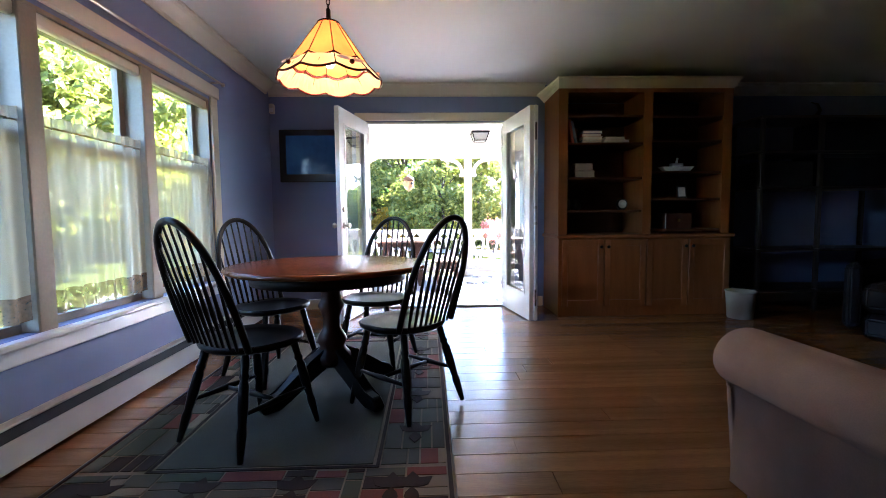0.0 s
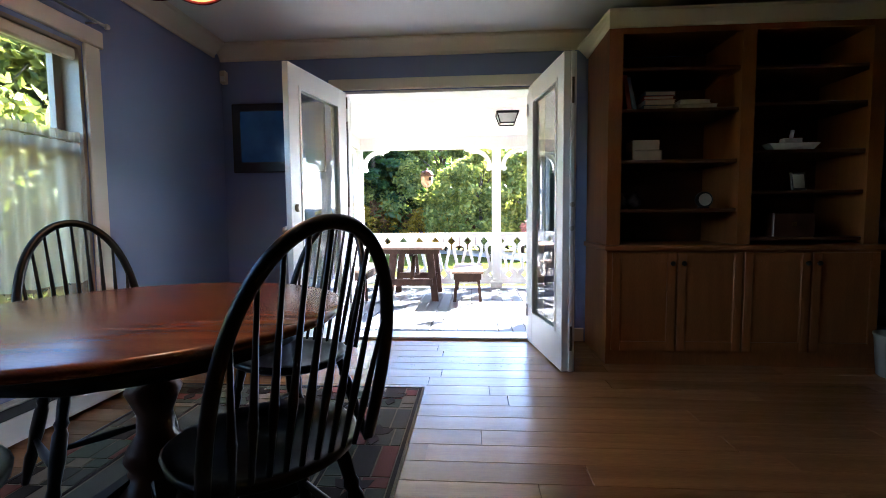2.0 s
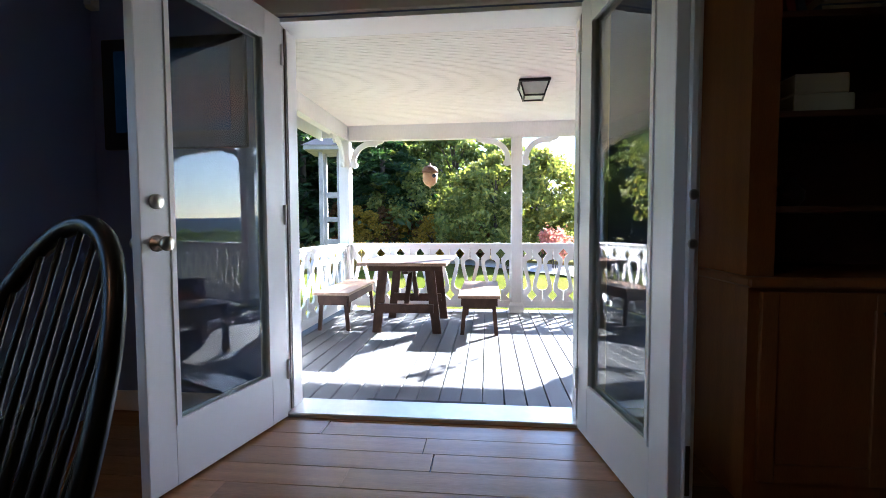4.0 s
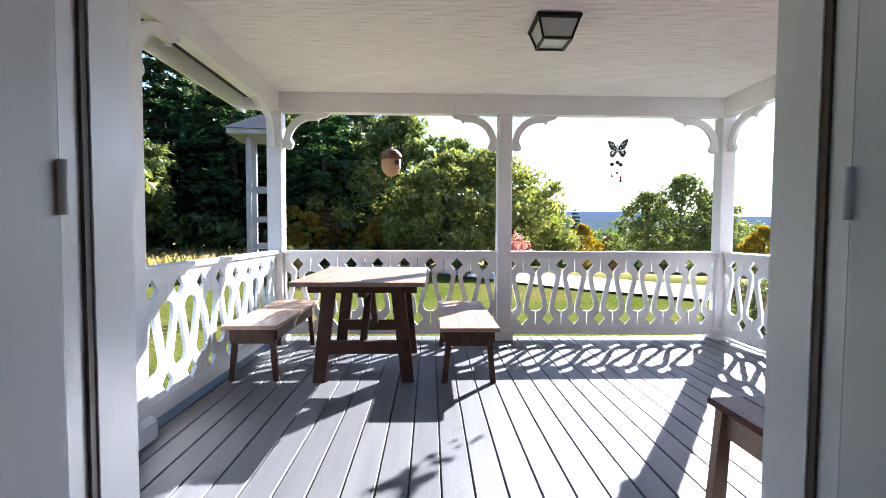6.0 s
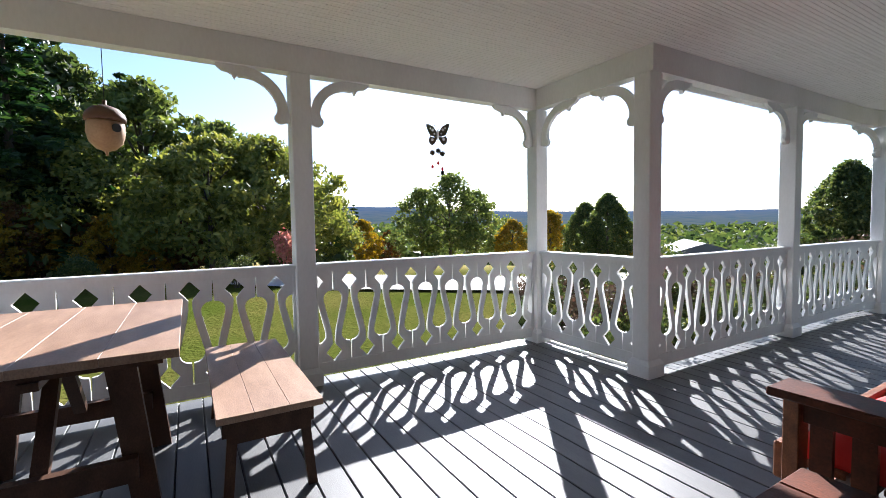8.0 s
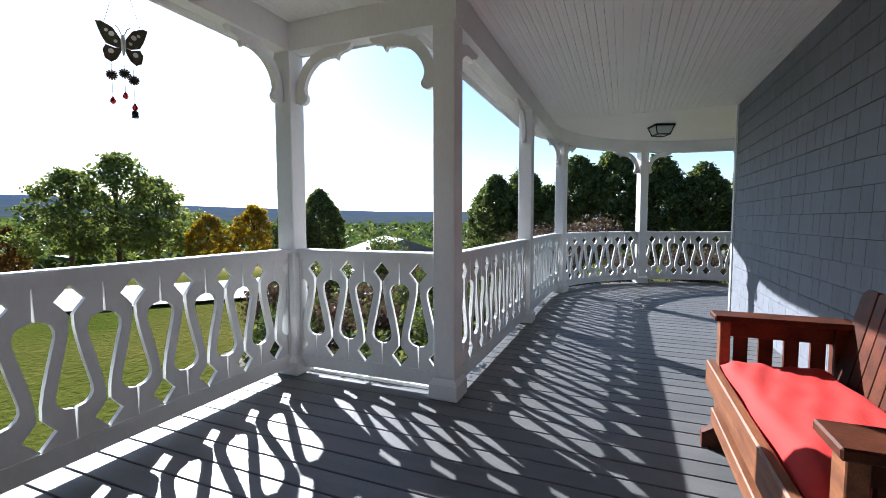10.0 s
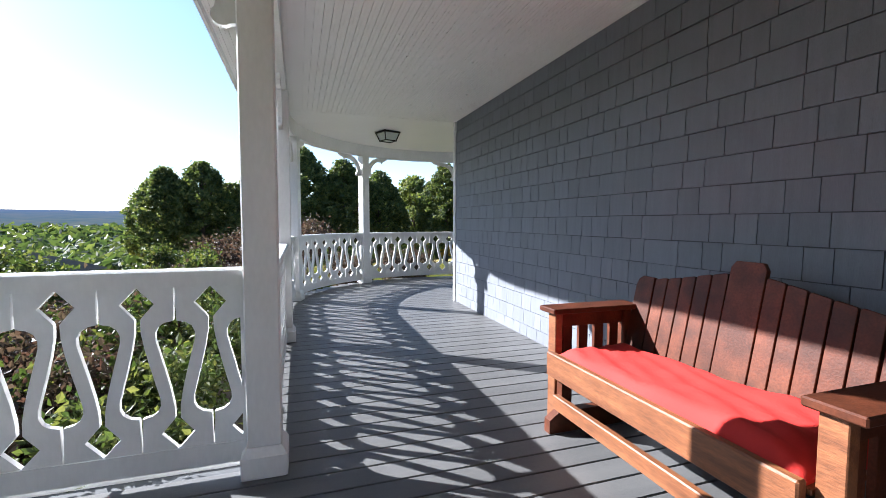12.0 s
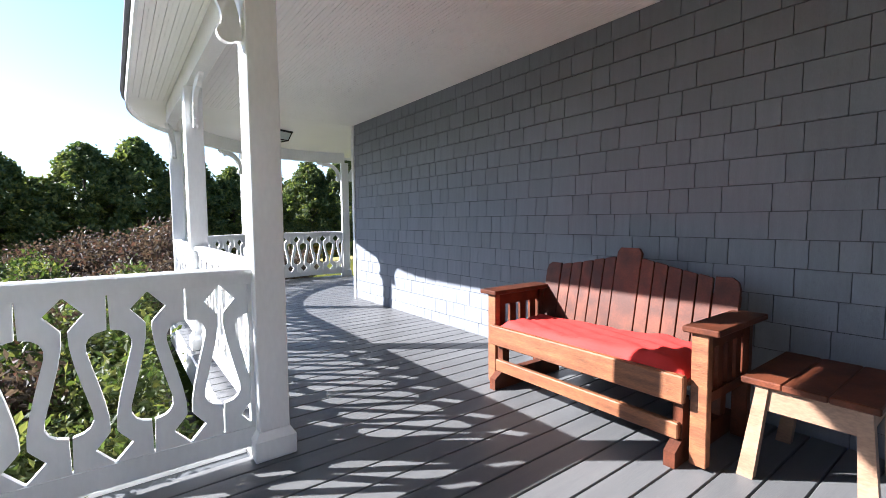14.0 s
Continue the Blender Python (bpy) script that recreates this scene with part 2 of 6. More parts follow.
M_RUGRED = material("rug_red_wool", (0.26, 0.085, 0.06), 0.95, scale=5, amount=0.6, grain=0.25, bump=0.5, bump_scale=330)
M_RUGBROWN = material("rug_brown_wool", (0.05, 0.032, 0.024), 0.95, scale=5, amount=0.6, grain=0.25, bump=0.5, bump_scale=330)
M_RUGGREEN = material("rug_green_wool", (0.10, 0.115, 0.075), 0.95, scale=5, amount=0.6, grain=0.25, bump=0.5, bump_scale=330)
M_PAPER = material("book_paper", (0.6, 0.55, 0.45), 0.8, scale=10)
M_REDBOOK = material("red_book_cloth", (0.3, 0.05, 0.03), 0.6, scale=10)
M_BLUEBOOK = material("blue_book_cloth", (0.1, 0.14, 0.2), 0.6, scale=10)
M_TANBOX = material("tan_box", (0.5, 0.42, 0.3), 0.6, scale=6)
M_BASKET = material("white_pail", (0.5, 0.47, 0.4), 0.5, scale=6)
M_ROOF = material("asphalt_roof", (0.06, 0.062, 0.068), 0.85, scale=3, grain=0.3, bump=0.5, bump_scale=120)
M_ROOFGREY = material("grey_far_roof", (0.11, 0.115, 0.125), 0.8, scale=0.5, grain=0.1)
M_BARK = material("bark", (0.10, 0.075, 0.055), 0.9, second=(0.06, 0.045, 0.035), scale=4, amount=0.8, grain=0.4, bump=0.8, bump_scale=25, stretch=(1, 1, 0.25))
M_ACORNCAP = material("acorn_cap", (0.11, 0.05, 0.028), 0.7, scale=25, amount=0.8, bump=0.5, bump_scale=90)
M_ACORN = material("acorn_shell", (0.42, 0.25, 0.13), 0.6, second=(0.32, 0.18, 0.09), scale=6, amount=0.7, grain=0.2)
M_WING = material("butterfly_enamel", (0.05, 0.055, 0.03), 0.35, second=(0.07, 0.035, 0.02), scale=9, amount=0.9)
M_BEAD = material("red_bead", (0.6, 0.02, 0.02), 0.12, scale=9)
M_MAT = material("dark_door_mat", (0.045, 0.05, 0.055), 0.9, scale=10, grain=0.3, bump=0.8, bump_scale=150)
M_GRAVEL = material("pale_gravel", (0.50, 0.47, 0.42), 0.9, second=(0.4, 0.37, 0.32), scale=0.8, amount=0.7, grain=0.25, bump=0.5, bump_scale=30)
M_CLOSET = material("dark_media_wood", (0.02, 0.016, 0.014), 0.3, second=(0.03, 0.022, 0.018), scale=4, amount=0.6)
M_SMOKE = glass_material("smoked_shelf_glass", (0.25, 0.27, 0.28), 0.02, 2.0)
L_GREEN = leaf_material("green_leaves", (0.06, 0.082, 0.021), (0.112, 0.138, 0.036), (0.195, 0.205, 0.058))
L_DARK = leaf_material("dark_green_leaves", (0.028, 0.044, 0.014), (0.056, 0.076, 0.022), (0.1, 0.115, 0.034))
L_LINDEN = leaf_material("linden_leaves", (0.032, 0.05, 0.015), (0.072, 0.095, 0.027), (0.15, 0.16, 0.045))
L_LIME = leaf_material("yellow_green_leaves", (0.026, 0.042, 0.011), (0.052, 0.07, 0.018), (0.115, 0.12, 0.035))
L_APPLE = leaf_material("apple_leaves", (0.08, 0.098, 0.023), (0.15, 0.16, 0.038), (0.25, 0.235, 0.058))
L_GOLD = leaf_material("golden_leaves", (0.13, 0.10, 0.012), (0.26, 0.17, 0.015), (0.36, 0.21, 0.02))
L_RUST = leaf_material("rust_leaves", (0.07, 0.03, 0.012), (0.14, 0.06, 0.02), (0.09, 0.09, 0.02))
L_PINE = leaf_material("pine_needles", (0.012, 0.03, 0.008), (0.024, 0.05, 0.013), (0.045, 0.075, 0.02))
L_WINE = leaf_material("wine_leaves", (0.03, 0.022, 0.014), (0.062, 0.046, 0.03), (0.055, 0.028, 0.02))
L_PINK = leaf_material("pink_bloom", (0.35, 0.12, 0.10), (0.45, 0.2, 0.16), (0.3, 0.2, 0.1))
L_STRAW = leaf_material("straw_grass", (0.22, 0.16, 0.06), (0.32, 0.24, 0.10), (0.2, 0.2, 0.06))
L_BLADE = leaf_material("lawn_blades", (0.05, 0.09, 0.012), (0.09, 0.13, 0.02), (0.15, 0.17, 0.03))


M_GREYPOST = material("weathered_grey_wood", (0.3, 0.29, 0.28), 0.8, second=(0.2, 0.19, 0.18), scale=4, amount=0.7, grain=0.3)


M_MULCH = material("bark_mulch", (0.075, 0.055, 0.042), 0.95, second=(0.14, 0.115, 0.09), scale=9, amount=0.8, grain=0.5, bump=1.0, bump_scale=60)
M_BRONZE = material("bronze_strip", (0.06, 0.04, 0.025), 0.5, scale=9)


def ground_material():
    """Lawn near the house, straw meadow uphill, far woods turned blue by painted-in haze."""
    m = bpy.data.materials.new("lawn_and_land")
    m.use_nodes = True
    n, l = m.node_tree.nodes, m.node_tree.links
    p = n["Principled BSDF"]
    p.inputs["Roughness"].default_value = 1.0
    p.inputs["Specular IOR Level"].default_value = 0.0
    geo = n.new("ShaderNodeNewGeometry")
    sep = n.new("ShaderNodeSeparateXYZ")
    l.new(geo.outputs["Position"], sep.inputs[0])

    def noise_node(scale, detail=6):
        t = n.new("ShaderNodeTexNoise")
        t.inputs["Scale"].default_value = scale
        t.inputs["Detail"].default_value = detail
        l.new(geo.outputs["Position"], t.inputs["Vector"])
        return t.outputs["Fac"]

    def mixed(fac, a, b):
        x = n.new("ShaderNodeMix")
        x.data_type = 'RGBA'
        l.new(fac, x.inputs[0])
        for k, v in ((6, a), (7, b)):
            if isinstance(v, tuple):
                x.inputs[k].default_value = (*v, 1)
            else:
                l.new(v, x.inputs[k])
        return x.outputs[2]

    def ranged(v, a, b):
        r = n.new("ShaderNodeMapRange")
        r.inputs[1].default_value, r.inputs[2].default_value = a, b
        l.new(v, r.inputs[0])
        return r.outputs[0]

    lawn = mixed(ranged(noise_node(0.35), 0.35, 0.65), (0.058, 0.074, 0.011), (0.125, 0.105, 0.03))
    lawn = mixed(ranged(noise_node(18), 0.3, 0.8), lawn, (0.045, 0.058, 0.009))
    straw = mixed(ranged(noise_node(2.5), 0.3, 0.7), (0.30, 0.24, 0.10), (0.20, 0.17, 0.06))
    lng = n.new("ShaderNodeVectorMath")
    lng.operation = 'LENGTH'
    l.new(geo.outputs["Position"], lng.inputs[0])
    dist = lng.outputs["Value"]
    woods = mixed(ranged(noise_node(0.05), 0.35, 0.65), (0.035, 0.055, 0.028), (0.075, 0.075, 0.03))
    # Distance haze is mixed into the ground colour as a growing blue.
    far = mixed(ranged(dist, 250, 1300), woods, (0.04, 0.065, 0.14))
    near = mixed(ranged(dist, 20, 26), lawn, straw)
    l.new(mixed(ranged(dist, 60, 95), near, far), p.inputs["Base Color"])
    b = n.new("ShaderNodeBump")
    b.inputs["Distance"].default_value = 0.05
    l.new(noise_node(14), b.inputs["Height"])
    l.new(b.outputs[0], p.inputs["Normal"])
    return m


M_GROUND = ground_material()

# ---- shapes ----


def bm_new():
    return bmesh.new()


def faces_from(bm, vs, fs):
    v = [bm.verts.new(p) for p in vs]
    for f in fs:
        bm.faces.new([v[i] for i in f])
    return v


BOXF = ((0, 3, 2, 1), (4, 5, 6, 7), (0, 1, 5, 4), (1, 2, 6, 5), (2, 3, 7, 6), (3, 0, 4, 7))


def box(bm, x0, x1, y0, y1, z0, z1, m=None, bevel=0.0):
    """A box, with its edges rounded off by a flat chamfer where bevel is given."""
    if bevel <= 0:
        vs = [(x0, y0, z0), (x1, y0, z0), (x1, y1, z0), (x0, y1, z0), (x0, y0, z1), (x1, y0, z1), (x1, y1, z1), (x0, y1, z1)]
        if m is not None:
            vs = [m @ Vector(p) for p in vs]
        faces_from(bm, vs, BOXF)
        return bm
    b = bmesh.new()
    box(b, x0, x1, y0, y1, z0, z1)
    bmesh.ops.bevel(b, geom=b.edges[:], offset=bevel, segments=1, affect='EDGES')
    merge(bm, b, m)
    return bm


def merge(bm, b, m=None):
    idx = {}
    for v in b.verts:
        idx[v] = bm.verts.new(m @ v.co if m is not None else v.co)
    for f in b.faces:
        nf = bm.faces.new([idx[v] for v in f.verts])
        nf.smooth = f.smooth
    b.free()


def tube(bm, pts, radii, seg=8, closed=False):
    """A round bar through pts; radii one number or one for each point."""
    pts = [Vector(p) for p in pts]
    if not hasattr(radii, "__len__"):
        radii = [radii] * len(pts)
    rings = []
    side = None
    k = len(pts)
    for i, p in enumerate(pts):
        a = pts[(i - 1) % k] if closed or i else p
        b = pts[(i + 1) % k] if closed or i < k - 1 else p
        d = (b - a).normalized()
        if side is None:
            side = d.orthogonal().normalized()
        side = (side - d * side.dot(d)).normalized()
        up = d.cross(side)
        rings.append([bm.verts.new(p + (side * math.cos(2 * math.pi * j / seg) + up * math.sin(2 * math.pi * j / seg)) * radii[i]) for j in range(seg)])
    for i in range(k if closed else k - 1):
        r, s = rings[i], rings[(i + 1) % k]
        for j in range(seg):
            f = bm.faces.new((r[j], r[(j + 1) % seg], s[(j + 1) % seg], s[j]))
            f.smooth = True
    if not closed:
        bm.faces.new(rings[0][::-1])
        bm.faces.new(rings[-1])
    return bm


def lathe(bm, profile, seg=24, m=None, smooth=True):
    """Turns (radius, height) pairs round the z axis."""
    rings = []
    for r, z in profile:
        ring = []
        for j in range(seg):
            a = 2 * math.pi * j / seg
            co = Vector((r * math.cos(a), r * math.sin(a), z))
            ring.append(bm.verts.new(m @ co if m is not None else co))
        rings.append(ring)
    for r, s in zip(rings, rings[1:]):
        for j in range(seg):
            f = bm.faces.new((r[j], r[(j + 1) % seg], s[(j + 1) % seg], s[j]))
            f.smooth = smooth
    bm.faces.new(rings[0][::-1])
    bm.faces.new(rings[-1])
    return bm


def prism(bm, outline, t0, t1, m=None):
    """A flat outline in x and z, given thickness along y from t0 to t1."""
    a = [Vector((u, t0, v)) for u, v in outline]
    b = [Vector((u, t1, v)) for u, v in outline]
    if m is not None:
        a, b = [m @ p for p in a], [m @ p for p in b]
    va, vb = [bm.verts.new(p) for p in a], [bm.verts.new(p) for p in b]
    k = len(va)
    bm.faces.new(va)
    bm.faces.new(vb[::-1])
    for i in range(k):
        bm.faces.new((va[(i + 1) % k], va[i], vb[i], vb[(i + 1) % k]))
    return bm


def slab(bm, outline, z0, z1):
    """A flat outline in x and y, given height from z0 to z1."""
    va = [bm.verts.new((x, y, z0)) for x, y in outline]
    vb = [bm.verts.new((x, y, z1)) for x, y in outline]
    k = len(va)
    bm.faces.new(va[::-1])
    bm.faces.new(vb)
    for i in range(k):
        bm.faces.new((va[i], va[(i + 1) % k], vb[(i + 1) % k], vb[i]))
    return bm


def sweep(bm, path, section, closed_section=True):
    """Carries a section (offset to the path's right, height) along a level path of (x, y)."""
    rings = []
    for i, p in enumerate(path):
        a, b = Vector(path[max(i - 1, 0)]), Vector(path[min(i + 1, len(path) - 1)])
        d = (b - a).normalized()
        right = Vector((d.y, -d.x))
        rings.append([bm.verts.new((p[0] + right.x * o, p[1] + right.y * o, h)) for o, h in section])
    k = len(section)
    for r, s in zip(rings, rings[1:]):
        for j in range(k):
            bm.faces.new((r[j], r[(j + 1) % k], s[(j + 1) % k], s[j]))
    bm.faces.new(rings[0][::-1])
    bm.faces.new(rings[-1])
    return bm


def mesh_of(name, bm, mat):
    bmesh.ops.recalc_face_normals(bm, faces=bm.faces[:])
    me = bpy.data.meshes.new(name)
    bm.to_mesh(me)
    bm.free()
    me.materials.append(mat)
    return me


def part(name, bm, mat, parent=None, label=""):
    """Links a bmesh as one mesh object under a thing or a part."""
    ob = new(name, mesh_of(name, bm, mat))
    ob.parent = parent
    if label:
        tagged(ob, label)
    return ob


def thing(name, label, category, at=None, group="", kind=""):
    """An Empty at a thing's base, for its parts."""
    ob = new(name)
    ob.empty_display_size = 0.1
    if at is not None:
        ob.matrix_basis = at
    return tagged(ob, label, category, group, kind)


def single(name, bm, mat, label, category, at=None, group="", kind=""):
    ob = new(name, mesh_of(name, bm, mat))
    if at is not None:
        ob.matrix_basis = at
    return tagged(ob, label, category, group, kind)


def share(name, me, parent, m):
    """One more piece on a mesh that others use too."""
    ob = new(name, me)
    ob.parent = parent
    ob.matrix_basis = m
    return ob


def toward(x, y, fx, fy, z=0.0):
    """A pose whose +y axis looks along (fx, fy)."""
    return pose(x, y, z, 0, 0, math.degrees(math.atan2(fy, fx)) - 90)

# ---- the house ----
CEIL, DECK = 2.45, -0.11
WEST, NORTH, EXT = -1.49, 5.0, 5.166
DL, DR, DTOP = -0.47, 1.09, 2.055
WY0, WY1, WZ0, WZ1 = 1.28, 3.66, 0.52, 1.95
ARC_C, ARC_R = (6.95, 4.86), 2.5


def arc_point(deg, r=ARC_R):
    return (ARC_C[0] + r * math.sin(radians(deg)), ARC_C[1] + r * math.cos(radians(deg)))


def structure(name, bm, mat, label, category):
    return single(name, bm, mat, label, category, kind="structure")


b = bm_new()
box(b, WEST - 0.17, DL, NORTH, EXT, -0.4, 2.9)
box(b, DR, 6.905, NORTH, EXT, -0.4, 2.9)
box(b, DL, DR, NORTH, EXT, DTOP, 2.9)
box(b, DL, DR, NORTH, EXT, -0.4, -0.02)
wall_north = structure("wall_north", b, M_WALL, "periwinkle blue painted wall round the open french doors", "wall")
b = bm_new()
box(b, WEST - 0.17, WEST, -7.0, WY0, -0.4, 2.9)
box(b, WEST - 0.17, WEST, WY1, NORTH, -0.4, 2.9)
box(b, WEST - 0.17, WEST, WY0, WY1, -0.4, WZ0)
box(b, WEST - 0.17, WEST, WY0, WY1, WZ1, 2.9)
structure("wall_west", b, M_WALL, "periwinkle blue painted wall with a wide window", "wall")
# Unseen wall added to close the room's east side and keep it dark.
b = bm_new()
box(b, 6.54, 6.655, -7.0, NORTH, -0.2, CEIL)
structure("closing_wall_east", b, M_WALL, "unseen blue wall closing off light on the east", "wall")
# Unseen wall added far back, so the interior stays closed and dim.
b = bm_new()
box(b, WEST, 6.66, -7.17, -7.0, -0.4, 2.9)
structure("closing_wall_south", b, M_WALL, "unseen blue wall closing off light behind the sofa", "wall")
b = bm_new()
box(b, 6.66, 6.905, -7.17, NORTH, -0.4, 2.9)
structure("wall_outer_east", b, M_SHINGLE, "blue grey outer wall past the house corner", "wall")
b = bm_new()
box(b, WEST, 6.66, -7.0, NORTH, CEIL, CEIL + 0.12)
structure("ceiling", b, M_CEIL, "smooth white painted room ceiling", "ceiling")
# Unseen slab added above the rooms to keep outside light out.
b = bm_new()
box(b, WEST - 0.17, 6.905, -7.17, EXT, 2.9, 3.0)
structure("light_block_roof", b, M_ROOF, "unseen roof slab keeping light out of the house", "roof")
b = bm_new()
box(b, WEST, 6.66, -7.0, NORTH, -0.2, -0.018)
floor = structure("floor", b, M_OAKGAP, "glossy honey oak plank floor", "floor")

# crown moulding, door casing, baseboards
CROWN = [(0.0, 2.325), (0.014, 2.325), (0.02, 2.345), (0.045, 2.37), (0.075, 2.405), (0.085, 2.425), (0.1, 2.43), (0.1, 2.448), (0.0, 2.448)]
for nm, path in (("crown_north", [(WEST + 0.004, NORTH - 0.002), (1.5, NORTH - 0.002)]), ("crown_west", [(WEST + 0.002, -2.99), (WEST + 0.002, NORTH - 0.11)]),
                 ("crown_recess", [(3.4, NORTH - 0.002), (6.53, NORTH - 0.002)])):
    b = bm_new()
    sweep(b, path, CROWN)
    structure("crown_moulding", b, M_TRIM, "cream painted crown moulding under the ceiling", "moulding")
b = bm_new()
box(b, DL - 0.09, DL - 0.005, NORTH - 0.022, NORTH - 0.001, 0.0, 2.06, bevel=0.005)
box(b, DR + 0.005, DR + 0.09, NORTH - 0.022, NORTH - 0.001, 0.0, 2.06, bevel=0.005)
box(b, DL - 0.1, DR + 0.1, NORTH - 0.028, NORTH - 0.001, 2.062, 2.15, bevel=0.006)
structure("door_casing", b, M_TRIM, "cream painted casing of the french doors", "trim")
b = bm_new()
box(b, DL, DL + 0.022, NORTH - 0.004, EXT + 0.03, 0.0, DTOP - 0.02)
box(b, DR - 0.022, DR, NORTH - 0.004, EXT + 0.03, 0.0, DTOP - 0.02)
box(b, DL, DR, NORTH - 0.004, EXT + 0.03, DTOP - 0.02, DTOP)
box(b, DL + 0.022, DL + 0.034, NORTH + 0.06, EXT - 0.01, 0.0, DTOP - 0.03)
box(b, DR - 0.034, DR - 0.022, NORTH + 0.06, EXT - 0.01, 0.0, DTOP - 0.03)
structure("door_jamb", b, M_WHITE, "white painted jamb of the french doors", "door frame")
b = bm_new()
box(b, DL + 0.0225, DL + 0.03, NORTH + 0.042, NORTH + 0.059, 0.022, DTOP - 0.03)
box(b, DR - 0.03, DR - 0.0225, NORTH + 0.042, NORTH + 0.059, 0.022, DTOP - 0.03)
structure("weatherstrip", b, M_BRONZE, "dark bronze weatherstrip in the door jamb", "trim")
b = bm_new()
box(b, DL + 0.023, DR - 0.023, NORTH - 0.01, EXT + 0.035, -0.012, 0.02, bevel=0.006)
structure("door_sill", b, M_NICKEL, "worn metal door threshold", "threshold")
b = bm_new()
box(b, DL - 0.1, DL - 0.002, EXT + 0.002, EXT + 0.035, DECK, 2.14, bevel=0.004)
box(b, DR + 0.002, DR + 0.1, EXT + 0.002, EXT + 0.035, DECK, 2.14, bevel=0.004)
box(b, DL - 0.12, DR + 0.12, EXT + 0.002, EXT + 0.04, 2.142, 2.25, bevel=0.004)
structure("outer_door_casing", b, M_PORCHWHITE, "white painted outer casing of the doors", "trim")
b = bm_new()
box(b, DL, DR, EXT - 0.01, EXT + 0.05, DECK, -0.014)
structure("door_riser", b, M_PORCHWHITE, "white board under the threshold", "trim")
for x0, x1 in ((WEST, DL - 0.092), (DR + 0.092, 1.5), (3.36, 6.53)):
    b = bm_new()
    box(b, x0, x1, NORTH - 0.016, NORTH - 0.001, 0.0, 0.11, bevel=0.004)
    structure("baseboard", b, M_TRIM, "cream painted baseboard", "baseboard")

# the wide window: frame, three double-hung units
win = thing("window_1", "wide cream window of three double-hung units", "window", kind="structure")
b = bm_new()
box(b, WEST + 0.001, WEST + 0.022, WY0 - 0.1, WY0 - 0.004, WZ0 - 0.02, WZ1 + 0.02, bevel=0.004)
box(b, WEST + 0.001, WEST + 0.022, WY1 + 0.004, WY1 + 0.1, WZ0 - 0.02, WZ1 + 0.02, bevel=0.004)
box(b, WEST + 0.001, WEST + 0.03, WY0 - 0.12, WY1 + 0.12, WZ1 + 0.022, WZ1 + 0.115, bevel=0.006)
part("casing", b, M_TRIM, win)
b = bm_new()
box(b, WEST - 0.1, WEST + 0.055, WY0 - 0.12, WY1 + 0.12, WZ0 - 0.03, WZ0 - 0.002, bevel=0.008)
box(b, WEST + 0.001, WEST + 0.024, WY0 - 0.1, WY1 + 0.1, WZ0 - 0.105, WZ0 - 0.034, bevel=0.006)
part("window_sill", b, M_WHITE, win)
b = bm_new()
box(b, WEST - 0.165, WEST, WY0, WY0 + 0.02, WZ0, WZ1)
box(b, WEST - 0.165, WEST, WY1 - 0.02, WY1, WZ0, WZ1)
box(b, WEST - 0.165, WEST, WY0 + 0.02, WY1 - 0.02, WZ1 - 0.02, WZ1)
part("window_frame", b, M_SASH, win)
MULL = [WY0 + 0.02, 2.08, 2.88, WY1 - 0.02]
for y in MULL[1:3]:
    b = bm_new()
    box(b, WEST - 0.15, WEST + 0.012, y - 0.05, y + 0.05, WZ0, WZ1 - 0.02, bevel=0.006)
    part("mullion", b, M_SASH, win)
for i in range(3):
    y0 = MULL[i] + (0.05 if i else 0.0)
    y1 = MULL[i + 1] - (0.05 if i < 2 else 0.0)
    for z0, z1, x in ((WZ0, 1.4, -0.085), (1.37, WZ1 - 0.02, -0.12)):
        b = bm_new()
        X0, X1 = WEST + x - 0.018, WEST + x + 0.018
        box(b, X0, X1, y0, y0 + 0.045, z0, z1)
        box(b, X0, X1, y1 - 0.045, y1, z0, z1)
        box(b, X0, X1, y0 + 0.045, y1 - 0.045, z0, z0 + 0.04)
        box(b, X0, X1, y0 + 0.045, y1 - 0.045, z1 - 0.035, z1)
        s = part("sash", b, M_SASH, win)
        b = bm_new()
        box(b, WEST + x - 0.002, WEST + x + 0.002, y0 + 0.043, y1 - 0.043, z0 + 0.038, z1 - 0.033)
        g = part("pane", b, M_GLASS, s)
        g.visible_shadow = False
b = bm_new()
box(b, WEST - 0.045, WEST - 0.004, WY0 + 0.025, WY1 - 0.025, WZ1 - 0.085, WZ1 - 0.022, bevel=0.01)
single("roller_shade", b, M_TRIM, "rolled-up cream window shade under the window head", "blind")

# ---- the porch ----
b = bm_new()
edge = [(-1.40, EXT), (6.905, EXT), (6.905, 4.1), (9.4, 3.95)] + [arc_point(a, ARC_R + 0.1) for a in range(96, -1, -6)] + [(3.34, 7.46), (3.34, 8.69), (-1.40, 8.69)]
slab(b, edge, DECK - 0.2, DECK - 0.03)
deck = structure("porch_floor", b, M_UNDER, "grey painted plank porch floor", "deck")
b = bm_new()
for x0, x1, y0, y1 in ((-1.42, 3.36, 8.692, 8.715), (3.342, 3.365, 7.466, 8.69), (3.366, 6.95, 7.462, 7.485), (-1.425, -1.402, 5.2, 8.69)):
    box(b, x0, x1, y0, y1, DECK - 0.24, DECK - 0.01)
structure("porch_skirt", b, M_PORCHWHITE, "white painted board along the porch edge", "trim")

CEILP = 2.33
b = bm_new()
STRIP = 0.057
y = EXT
